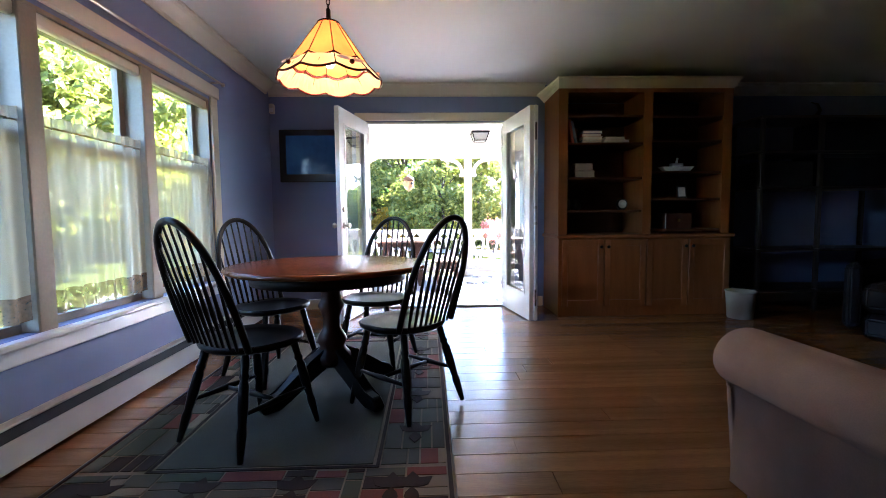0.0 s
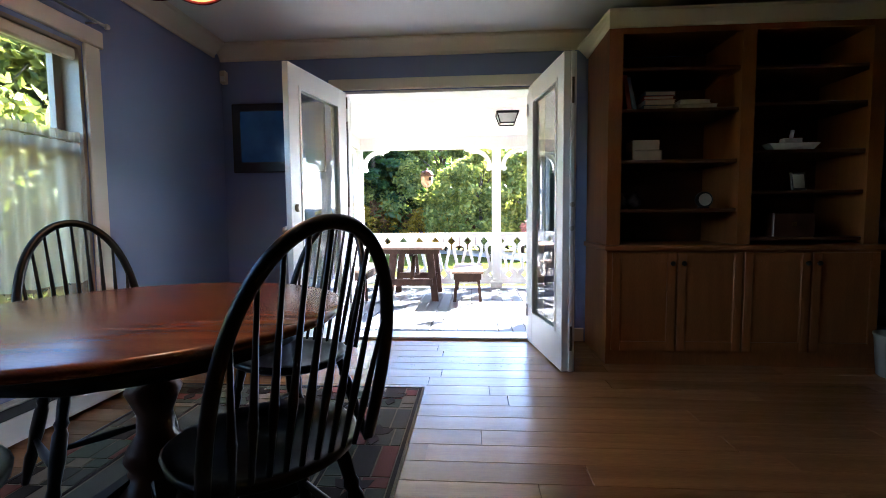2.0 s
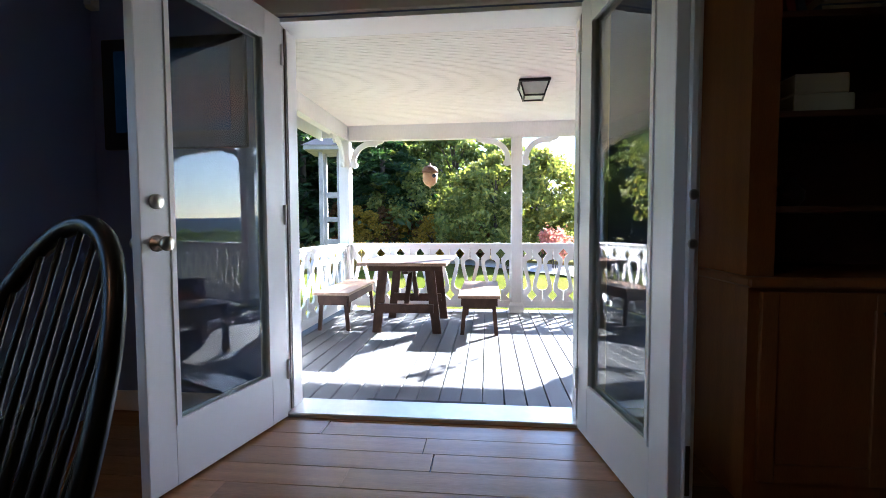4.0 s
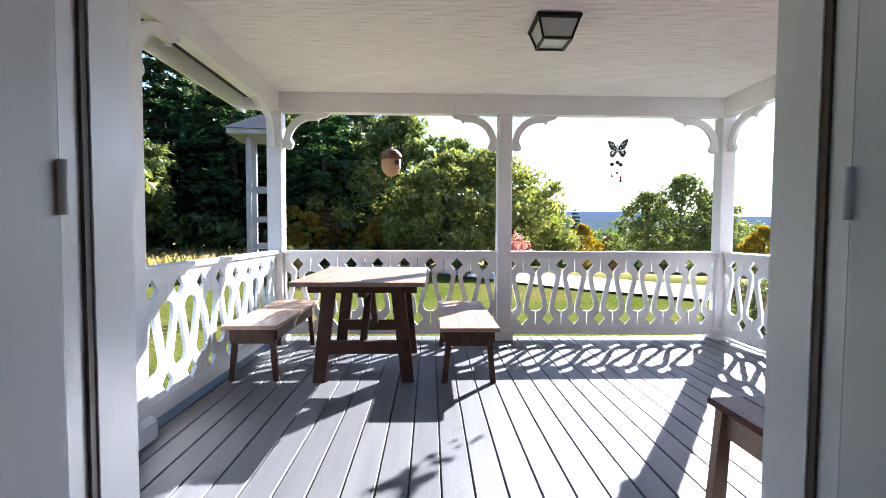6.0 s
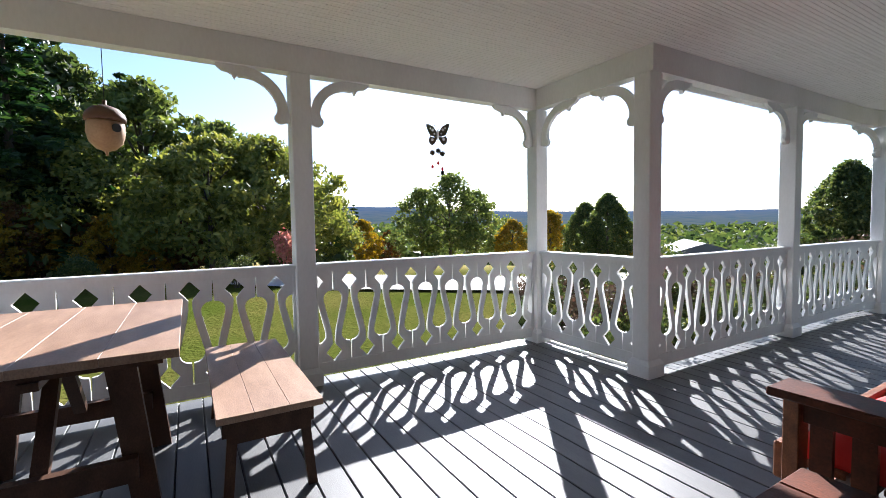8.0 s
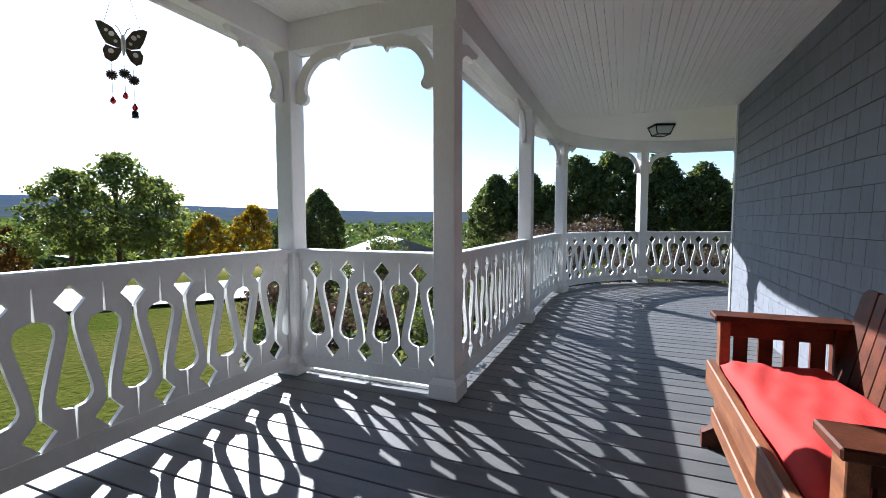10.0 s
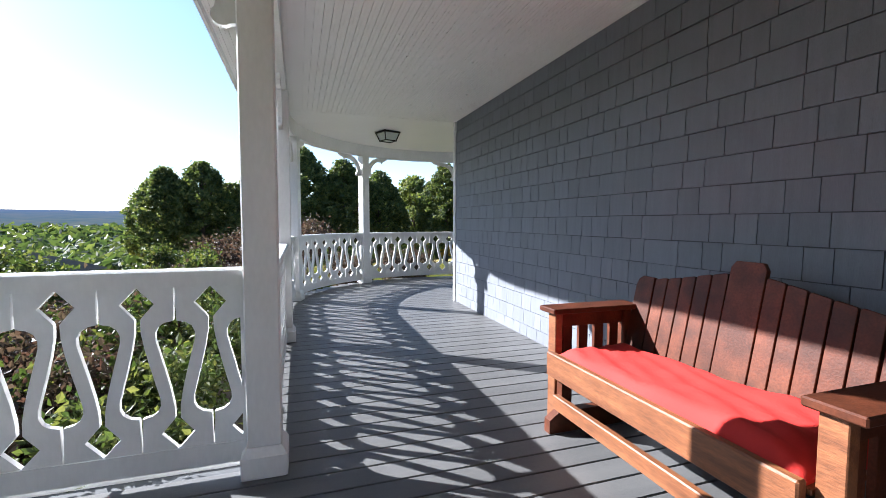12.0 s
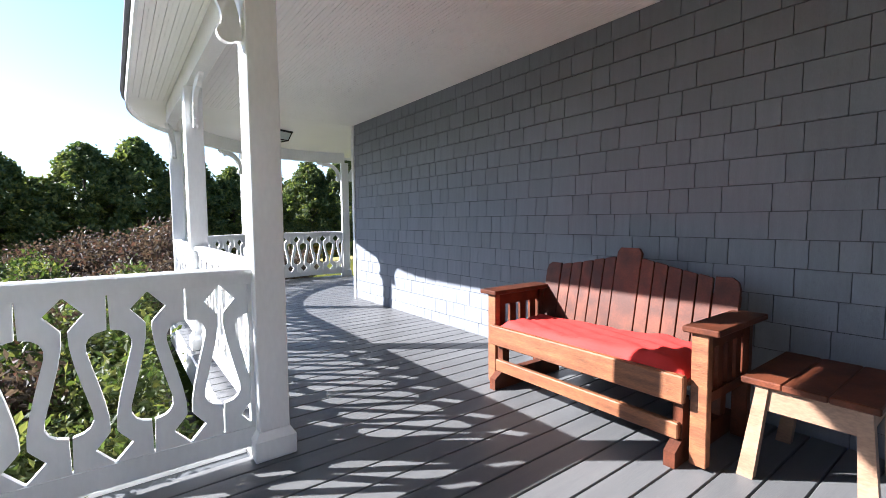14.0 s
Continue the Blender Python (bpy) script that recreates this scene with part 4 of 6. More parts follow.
rug = thing("area_rug", "dark bordered wool rug with leaf and block pattern under the table", "rug")
b = bm_new()
box(b, RX0, RX1, RY0, RY1, 0.0, 0.010, bevel=0.003)
part("backing", b, M_RUGBEIGE, rug)
b = bm_new()
box(b, RX0 + 0.33, RX1 - 0.33, RY0 + 0.33, RY1 - 0.33, 0.0104, 0.0135)
part("field", b, M_RUGFIELD, rug, "plain olive green rug field")
rr = random.Random(5)


def border_blocks(horizontal, lo, hi, c0, c1):
    """A row of coloured blocks along one border, set apart by dark lines."""
    s = lo
    while s < hi - 0.02:
        L = rr.choice((0.07, 0.12, 0.16, 0.24))
        e = min(s + L, hi)
        w = c0
        while w < c1 - 0.015:
            v = min(w + rr.choice((0.05, 0.08, 0.11)), c1)
            mat = rr.choice((M_RUGBEIGE, M_RUGFIELD, M_RUGRED, M_RUGFIELD, M_RUGGREEN, M_RUGBROWN))
            b = bm_new()
            if horizontal:
                box(b, s + 0.004, e - 0.004, w + 0.004, v - 0.004, 0.0104, 0.013)
            else:
                box(b, w + 0.004, v - 0.004, s + 0.004, e - 0.004, 0.0104, 0.013)
            part("block", b, mat, rug)
            w = v
        s = e


border_blocks(True, RX0 + 0.03, RX1 - 0.03, RY0 + 0.03, RY0 + 0.30)
border_blocks(True, RX0 + 0.03, RX1 - 0.03, RY1 - 0.30, RY1 - 0.03)
border_blocks(False, RY0 + 0.32, RY1 - 0.32, RX1 - 0.30, RX1 - 0.03)
border_blocks(False, RY0 + 0.32, RY1 - 0.32, RX0 + 0.03, RX0 + 0.30)
b = bm_new()
for x0, x1, y0, y1 in ((RX0 + 0.012, RX1 - 0.012, RY0 + 0.012, RY0 + 0.028), (RX0 + 0.012, RX1 - 0.012, RY1 - 0.028, RY1 - 0.012), (RX0 + 0.012, RX0 + 0.028, RY0 + 0.029, RY1 - 0.029),
                       (RX1 - 0.028, RX1 - 0.012, RY0 + 0.029, RY1 - 0.029), (RX0 + 0.302, RX1 - 0.302, RY0 + 0.304, RY0 + 0.318), (RX0 + 0.302, RX1 - 0.302, RY1 - 0.318, RY1 - 0.304),
                       (RX0 + 0.302, RX0 + 0.316, RY0 + 0.319, RY1 - 0.319), (RX1 - 0.316, RX1 - 0.302, RY0 + 0.319, RY1 - 0.319)):
    box(b, x0, x1, y0, y1, 0.0104, 0.0136)
part("border_line", b, M_RUGBROWN, rug)
for cx, cy in [(RX1 - 0.165, RY0 + 0.165 + 0.42 * k) for k in range(6)] + [(RX0 + 0.2 + 0.36 * k, RY0 + 0.165) for k in range(4)] + [(RX0 + 0.2 + 0.36 * k, RY1 - 0.165) for k in range(4)]:
    b = bm_new()
    for a in (-50, 0, 50, 180):
        q = pose(cx, cy, 0.0132, 0, 0, a)
        leaf = [(0, 0), (0.022, 0.03), (0.028, 0.055), (0.0, 0.1), (-0.028, 0.055), (-0.022, 0.03)]
        vs = [b.verts.new(q @ Vector((u, v, 0.0))) for u, v in leaf]
        ws = [b.verts.new(q @ Vector((u, v, 0.0022 + 0.0003 * (a / 50)))) for u, v in leaf]
        b.faces.new(ws)
        for k in range(6):
            b.faces.new((vs[k], vs[(k + 1) % 6], ws[(k + 1) % 6], ws[k]))
    part("leaf_motif", b, M_RUGBROWN, rug)

# cafe curtains
for i in range(3):
    y0 = MULL[i] + (0.04 if i else -0.01)
    y1 = MULL[i + 1] - (0.04 if i < 2 else -0.01)
    cu = thing("cafe_curtain", "sheer cream cafe curtain with a ruffled top and brown lace hem", "curtain", group="cafe curtains")

    def cloth(z0, z1, nz, extra=0.0, ph=0.0):
        b = bm_new()
        nx = 90
        grid = []
        for k in range(nz + 1):
            z = z0 + (z1 - z0) * k / nz
            row = []
            for j in range(nx + 1):
                u = j / nx
                fold = 0.011 * math.sin(u * 58 + 1.7 * math.sin(u * 9 + i) + ph) + 0.007 * math.sin(u * 23 + 2 * i)
                fold *= 0.6 + 0.4 * (1.45 - z)
                row.append(b.verts.new((WEST - 0.022 + fold + extra * math.sin(u * 130), y0 + (y1 - y0) * u, z + 0.004 * math.sin(u * 40))))
            grid.append(row)
        for p, q in zip(grid, grid[1:]):
            for j in range(nx):
                f = b.faces.new((p[j], p[j + 1], q[j + 1], q[j]))
                f.smooth = True
        return b
    part("panel", cloth(0.685, 1.43, 14), M_SHEER, cu)
    part("lace_hem", cloth(0.575, 0.685, 3), M_LACE, cu, "brown lace hem")
    part("ruffle", cloth(1.432, 1.485, 3, 0.008, 0.5), M_SHEER, cu)
    b = bm_new()
    tube(b, [(WEST - 0.024, y0, 1.435), (WEST - 0.024, y1, 1.435)], 0.005, 6)
    part("tension_rod", b, M_BRASS, cu)
b = bm_new()
tube(b, [(WEST + 0.075, 0.9, 2.085), (WEST + 0.075, 3.74, 2.085)], 0.008, 8)
rod = single("curtain_rod", b, M_NICKEL, "thin bare metal curtain rod above the window", "curtain rod")
b = bm_new()
bmesh.ops.create_uvsphere(b, u_segments=10, v_segments=8, radius=0.016)
bmesh.ops.translate(b, verts=b.verts[:], vec=(WEST + 0.075, 3.755, 2.085))
part("finial", b, M_NICKEL, rod)
b = bm_new()
tube(b, [(WEST + 0.002, 3.7, 2.085), (WEST + 0.07, 3.7, 2.085)], 0.006, 6)
part("bracket_arm", b, M_NICKEL, rod)

# baseboard heater
heat = thing("baseboard_heater", "grey enamelled baseboard heater along the window wall", "heater")
b = bm_new()
box(b, WEST + 0.002, WEST + 0.012, -6.8, 4.6, 0.02, 0.205)
part("back_plate", b, M_HEATER, heat)
b = bm_new()
faces_from(b, [(WEST + 0.058, -6.8, 0.03), (WEST + 0.066, -6.8, 0.03), (WEST + 0.066, 4.6, 0.03), (WEST + 0.058, 4.6, 0.03), (WEST + 0.058, -6.8, 0.145), (WEST + 0.066, -6.8, 0.145),
               (WEST + 0.066, 4.6, 0.145), (WEST + 0.058, 4.6, 0.145)], BOXF)
part("front_cover", b, M_HEATER, heat)
b = bm_new()
box(b, WEST + 0.0125, WEST + 0.055, -6.8, 4.6, 0.192, 0.204, bevel=0.004)
part("top_lip", b, M_HEATER, heat)
# Dark block added behind the cover to give the open slot its shade.
b = bm_new()
box(b, WEST + 0.013, WEST + 0.045, -6.79, 4.59, 0.05, 0.188)
part("slot_shade", b, M_DARKGAP, heat)
b = bm_new()
for yy in (-6.8, 0.9, 4.585):
    box(b, WEST + 0.0125, WEST + 0.064, yy, yy + 0.015, 0.0, 0.19)
part("end_cap", b, M_HEATER, heat)

# wall television, motion sensor
tv = thing("wall_television", "flat black-framed television on the blue wall", "television")
b = bm_new()
box(b, -1.375, -0.60, 4.93, 4.965, 1.405, 1.965, bevel=0.006)
part("frame", b, M_BLACK, tv)
b = bm_new()
box(b, -1.30, -0.675, 4.926, 4.9295, 1.49, 1.90)
part("screen", b, M_SCREEN, tv, "dim blue glowing screen")
b = bm_new()
box(b, -1.15, -0.85, 4.9655, 4.999, 1.55, 1.8)
part("wall_mount", b, M_BLACK, tv)
b = bm_new()
box(b, -1.478, -1.425, 4.95, 4.998, 2.14, 2.245, bevel=0.008)
sen = single("motion_detector", b, M_TRIM, "small cream motion detector high in the corner", "sensor")
b = bm_new()
box(b, -1.47, -1.433, 4.944, 4.9495, 2.155, 2.195)
part("lens_window", b, M_WHITE, sen)

# built-in bookcase
BX0, BX1, BF = 1.51, 3.25, 4.44
case = thing("bookcase", "built-in honey maple bookcase with cupboards below and white crown", "bookcase")
b = bm_new()
box(b, BX0, BX0 + 0.09, BF, BF + 0.022, 0.822, 2.25)
box(b, BX1 - 0.09, BX1, BF, BF + 0.022, 0.822, 2.25)
box(b, 2.36, 2.445, BF, BF + 0.022, 0.822, 2.25)
box(b, BX0 + 0.09, 2.36, BF, BF + 0.022, 2.215, 2.25)
box(b, 2.445, BX1 - 0.09, BF, BF + 0.022, 2.215, 2.25)
part("face_frame", b, M_MAPLE, case)
for x0, x1 in ((BX0 + 0.001, BX0 + 0.021), (BX1 - 0.021, BX1 - 0.001), (2.392, 2.412)):
    b = bm_new()
    box(b, x0, x1, BF + 0.0225, 4.985, 0.822, 2.25)
    part("side_panel", b, M_MAPLE, case)
b = bm_new()
box(b, BX0 + 0.022, BX1 - 0.022, 4.972, 4.984, 0.822, 2.24)
part("back_panel", b, M_MAPLEIN, case)
b = bm_new()
box(b, BX0, BX1, BF - 0.0, 4.985, 2.251, 2.27)
part("top_panel", b, M_MAPLE, case)
SHELVES_L, SHELVES_R = (1.065, 1.395, 1.735, 2.005), (0.868, 1.18, 1.448, 1.758, 1.995)
for zs, x0, x1 in ((SHELVES_L, BX0 + 0.0225, 2.3915), (SHELVES_R, 2.4125, BX1 - 0.0225)):
    for z in zs:
        b = bm_new()
        box(b, x0, x1, BF + 0.03, 4.971, z - 0.022, z, bevel=0.003)
        part("shelf", b, M_MAPLEIN, case)
b = bm_new()
box(b, BX0 - 0.02, BX1 + 0.03, 4.385, 4.985, 0.785, 0.8215, bevel=0.008)
part("counter", b, M_MAPLE, case)
b = bm_new()
box(b, BX0, BX1 + 0.01, 4.425, 4.984, 0.0, 0.784)
part("base_cabinet", b, M_MAPLE, case)
for k in range(4):
    x0 = BX0 + 0.03 + k * 0.428
    d = thing("cupboard_door", "", "")
    d.parent = case
    b = bm_new()
    box(b, x0 + 0.004, x0 + 0.06, 4.404, 4.424, 0.10, 0.77, bevel=0.003)
    box(b, x0 + 0.364, x0 + 0.42, 4.404, 4.424, 0.10, 0.77, bevel=0.003)
    box(b, x0 + 0.06, x0 + 0.364, 4.4045, 4.424, 0.71, 0.769)
    box(b, x0 + 0.06, x0 + 0.364, 4.4045, 4.424, 0.101, 0.165)
    part("door_frame", b, M_MAPLE, d)
    b = bm_new()
    box(b, x0 + 0.061, x0 + 0.363, 4.414, 4.4235, 0.166, 0.709)
    part("door_panel", b, M_MAPLE, d)
    b = bm_new()
    kx = x0 + (0.39 if k % 2 == 0 else 0.034)
    lathe(b, [(0.006, 0.0), (0.007, 0.012), (0.016, 0.018), (0.016, 0.024), (0.003, 0.028)], 12, pose(kx, 4.404, 0.70, 90))
    part("knob", b, M_IRON, d, "dark round knob")
b = bm_new()
sweep(b, [(BX0 - 0.002, 4.98), (BX0 - 0.002, BF - 0.002), (BX1 + 0.002, BF - 0.002), (BX1 + 0.002, 4.98)],
      [(0.0, 2.252), (0.012, 2.252), (0.02, 2.265), (0.05, 2.295), (0.07, 2.315), (0.085, 2.325), (0.085, 2.345), (0.0, 2.345)])
part("crown", b, M_TRIM, case, "white crown moulding")


def book(x, y, z, w, d, h, mat, tilt=0.0, flat=False):
    t = thing("book", "closed hardback book on the bookcase shelf", "book", pose(x, y, z, 0, tilt, 0), "books on the shelves")
    b = bm_new()
    if flat:
        box(b, 0, d, 0, h, 0, 0.004)
        box(b, 0, d, 0, h, w - 0.004, w)
        box(b, 0, 0.004, 0, h, 0.004, w - 0.004)
        part("cover", b, mat, t)
        b = bm_new()
        box(b, 0.005, d - 0.006, 0.005, h - 0.006, 0.0045, w - 0.0045)
    else:
        box(b, 0, 0.004, 0, d, 0, h)
        box(b, w - 0.004, w, 0, d, 0, h)
        box(b, 0.004, w - 0.004, 0, 0.004, 0, h)
        part("cover", b, mat, t)
        b = bm_new()
        box(b, 0.0045, w - 0.0045, 0.005, d - 0.006, 0.005, h - 0.006)
    part("page_block", b, M_PAPER, t)


book(1.655, 4.50, 1.736, 0.028, 0.17, 0.235, M_REDBOOK, -9)
book(1.694, 4.50, 1.736, 0.024, 0.17, 0.22, M_BLUEBOOK, -13)
z = 1.736
for k, (w, mat) in enumerate(((0.03, M_BLUEBOOK), (0.035, M_TANBOX), (0.025, M_REDBOOK), (0.03, M_BLUEBOOK))):
    book(1.76 + 0.01 * (k % 2), 4.50, z, w, 0.2, 0.15, mat, 0, True)
    z += w + 0.0005
z = 1.736
for k, (w, mat) in enumerate(((0.03, M_TANBOX), (0.028, M_PAPER))):
    book(1.98 + 0.015 * k, 4.49, z, w, 0.26 - 0.06 * k, 0.17, mat, 0, True)
    z += w + 0.0005
for k, (zz, w) in enumerate(((1.396, 0.2), (1.4665, 0.18))):
    b = bm_new()
    box(b, 1.70, 1.70 + w, 4.52, 4.66, zz, zz + 0.07, bevel=0.004)
    single("storage_box", b, M_TANBOX, "small pale stacked box on a shelf", "box")
clock = thing("shelf_clock", "small round white clock on a shelf", "clock", pose(2.19, 4.52, 1.066))
b = bm_new()
lathe(b, [(0.05, 0), (0.055, 0.01), (0.055, 0.035), (0.05, 0.04)], 20, pose(0, 0.04, 0.06, 90))
part("body", b, M_BLACK, clock)
b = bm_new()
lathe(b, [(0.042, 0), (0.042, 0.003)], 20, pose(0, -0.0005, 0.06, 90))
part("dial", b, M_PAPER, clock, "white clock dial")
b = bm_new()
box(b, -0.03, 0.03, 0.0, 0.05, 0.0, 0.012)
part("stand", b, M_BLACK, clock)
for xx, rad in ((1.66, 0.035), (1.74, 0.05)):
    b = bm_new()
    lathe(b, [(rad * 0.6, 0), (rad, 0.03), (rad, 0.06), (rad * 0.4, 0.09), (rad * 0.5, 0.11)], 16, pose(xx, 4.6, 1.066))
    single("small_vase", b, M_CLOSET, "small dark vase on a shelf", "vase")
boat = thing("model_boat", "small white model boat on a shelf", "model boat", pose(2.62, 4.56, 1.449))
b = bm_new()
faces_from(b, [(0.02, -0.035, 0.0), (0.26, -0.035, 0.0), (0.26, 0.035, 0.0), (0.02, 0.035, 0.0), (-0.03, -0.04, 0.05), (0.3, -0.05, 0.05), (0.3, 0.05, 0.05), (-0.03, 0.04, 0.05)], BOXF)
part("hull", b, M_WHITE, boat)
b = bm_new()
box(b, 0.08, 0.2, -0.025, 0.025, 0.051, 0.085, bevel=0.004)
tube(b, [(0.14, 0, 0.085), (0.15, 0, 0.14)], 0.012, 8)
part("cabin", b, M_WHITE, boat)
fr = thing("photo_frame", "small standing picture frame on a shelf", "picture frame", pose(2.83, 4.56, 1.181, -10))
b = bm_new()
box(b, -0.05, 0.05, 0, 0.012, 0.0, 0.13, bevel=0.004)
part("frame", b, M_CLOSET, fr)
b = bm_new()
box(b, -0.036, 0.036, -0.003, -0.0005, 0.018, 0.112)
part("picture", b, M_PAPER, fr)
b = bm_new()
box(b, 2.63, 2.9, 4.5, 4.7, 0.869, 1.03, bevel=0.006)
bx = single("wooden_chest", b, M_TURNED, "small reddish wooden chest on the bottom shelf", "box")
b = bm_new()
box(b, 2.752, 2.778, 4.493, 4.499, 0.94, 0.97)
part("clasp", b, M_BRASS, bx)
b = bm_new()
lathe(b, [(0.105, 0.0), (0.11, 0.005), (0.128, 0.25), (0.134, 0.255), (0.134, 0.268), (0.12, 0.268), (0.105, 0.01), (0.01, 0.008)], 28, pose(3.25, 4.24, 0))
single("waste_basket", b, M_BASKET, "pale round waste basket beside the bookcase", "waste basket")

# dark media unit in the recess
med = thing("media_cabinet", "dark glass-shelved media cabinet standing in deep shade", "cabinet")
for x0, x1, y0, y1 in ((3.6, 3.64, 4.5, 4.54), (4.22, 4.26, 4.5, 4.54), (5.1, 5.14, 4.5, 4.54), (3.6, 3.64, 4.92, 4.96), (5.1, 5.14, 4.92, 4.96)):
    b = bm_new()
    box(b, x0, x1, y0, y1, 0.0, 2.0, bevel=0.004)
    part("upright", b, M_CLOSET, med)
for z in (0.2, 0.62, 1.26, 1.62, 1.97):
    b = bm_new()
    box(b, 3.58, 5.16, 4.48, 4.97, z, z + 0.028, bevel=0.004)
    part("shelf", b, M_CLOSET, med)
b = bm_new()
box(b, 4.25, 5.1, 4.55, 4.9, 1.29, 1.95, bevel=0.01)
part("glass_case", b, M_SMOKE, med)
b = bm_new()
box(b, 3.66, 4.2, 4.55, 4.9, 1.29, 1.55, bevel=0.01)
part("stereo", b, M_BLACK, med)
b = bm_new()
tube(b, [(4.28, 4.7, 2.0), (4.34, 4.7, 2.04), (4.37, 4.7, 2.1), (4.34, 4.7, 2.16), (4.27, 4.7, 2.18)], [0.03, 0.024, 0.018, 0.012, 0.004], 8)
lathe(b, [(0.05, 1.998), (0.05, 2.012), (0.02, 2.02)], 14, pose(4.28, 4.7, 0))
single("horn_ornament", b, M_IRON, "small curved dark ornament on top of the cabinet", "ornament")
arm = thing("black_armchair", "black upholstered armchair in the dark corner", "armchair", toward(4.1, 3.3, -0.9, -0.4))
for nm, x0, x1, y0, y1, z0, z1 in (("seat_cushion", -0.32, 0.32, -0.3, 0.38, 0.22, 0.46), ("backrest", -0.42, 0.42, -0.5, -0.3, 0.1, 0.98), ("armrest", -0.44, -0.322, -0.298, 0.38, 0.06, 0.62),
                                   ("armrest", 0.322, 0.44, -0.298, 0.38, 0.06, 0.62), ("base", -0.32, 0.32, -0.298, 0.36, 0.0, 0.218)):
    b = bm_new()
    box(b, x0, x1, y0, y1, z0, z1, bevel=0.05)
    bmesh.ops.bevel(b, geom=b.edges[:], offset=0.012, segments=2, affect='EDGES')
    part(nm, b, M_BLACK, arm)

# beige sofa with a rolled arm
sofa = thing("sofa", "beige suede sofa with a rolled arm", "sofa", toward(1.245, 1.54, 0.03, -1.0) @ Matrix.Diagonal((-1, 1, 1, 1)))


def rolled(w0, w1):
    pts = [(0.01, 0.08), (0.02, 0.42)]
    pts += [(0.05 + 0.115 * math.cos(radians(a)), 0.52 + 0.1 * math.sin(radians(a))) for a in range(235, -46, -14)]
    pts += [(0.16, 0.42), (0.16, 0.08)]
    return pts


b = bm_new()
prism(b, rolled(0, 1), 0.0, 0.95)
bmesh.ops.bevel(b, geom=[e for e in b.edges if abs(e.verts[0].co.y - e.verts[1].co.y) < 0.01], offset=0.018, segments=2, affect='EDGES')
for f in b.faces:
    f.smooth = True
bmesh.ops.rotate(b, verts=b.verts[:], cent=(0, 0, 0), matrix=Matrix.Rotation(0, 3, 'Z'))
part("rolled_arm", b, M_SUEDE, sofa)
b = bm_new()
box(b, 0.165, 1.9, 0.05, 0.9, 0.1, 0.3, bevel=0.02)
part("base", b, M_SUEDE, sofa)
for k in range(2):
    b = bm_new()
    box(b, 0.17 + 0.86 * k, 1.025 + 0.86 * k, 0.06, 0.7, 0.302, 0.46, bevel=0.05)
    bmesh.ops.bevel(b, geom=b.edges[:], offset=0.015, segments=2, affect='EDGES')
    part("seat_cushion", b, M_SUEDE, sofa)
b = bm_new()
box(b, 0.165, 1.9, 0.72, 0.94, 0.302, 0.86, bevel=0.06)
part("backrest", b, M_SUEDE, sofa)
for fx, fy in ((0.05, 0.05), (0.05, 0.88), (1.84, 0.1), (1.84, 0.86)):
    b = bm_new()
    lathe(b, [(0.018, 0.0), (0.024, 0.05), (0.03, 0.098)], 12, pose(fx + 0.03, fy, 0))
    part("foot", b, M_CLOSET, sofa, "dark turned foot")

# ---- porch things ----


def porch_bench(x0, x1, y0, y1, top, label):
    t = thing("porch_bench", label, "bench", pose((x0 + x1) / 2, (y0 + y1) / 2, DECK), "benches at the porch table")
    w, L, h = (x1 - x0) / 2, (y1 - y0) / 2, top - DECK
    for k in range(3):
        b = bm_new()
        u0 = -w + 2 * w * k / 3
        box(b, u0 + 0.0004, u0 + 2 * w / 3 - 0.0004, -L, L, h - 0.028, h, bevel=0.0015)
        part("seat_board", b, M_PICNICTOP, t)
    for s in (-1, 1):
        b = bm_new()
        yy = s * (L - 0.07)
        prism(b, [(-w + 0.03, h - 0.029), (w - 0.03, h - 0.029), (w - 0.045, h - 0.14), (-w + 0.045, h - 0.14)], yy - 0.013, yy + 0.013)
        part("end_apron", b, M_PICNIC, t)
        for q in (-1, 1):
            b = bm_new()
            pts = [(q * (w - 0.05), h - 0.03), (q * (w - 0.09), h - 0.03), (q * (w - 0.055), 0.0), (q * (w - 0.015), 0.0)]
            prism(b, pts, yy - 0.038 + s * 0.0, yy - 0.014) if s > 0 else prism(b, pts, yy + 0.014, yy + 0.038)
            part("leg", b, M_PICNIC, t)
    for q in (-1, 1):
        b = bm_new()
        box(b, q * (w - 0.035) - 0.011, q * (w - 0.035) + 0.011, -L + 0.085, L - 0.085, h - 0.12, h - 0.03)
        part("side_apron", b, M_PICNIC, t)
    return t


porch_bench(0.315, 0.735, 7.19, 8.40, 0.308, "weathered brown wooden bench beside the porch table")
porch_bench(-1.225, -0.835, 7.25, 8.44, 0.312, "weathered brown wooden bench along the porch railing")

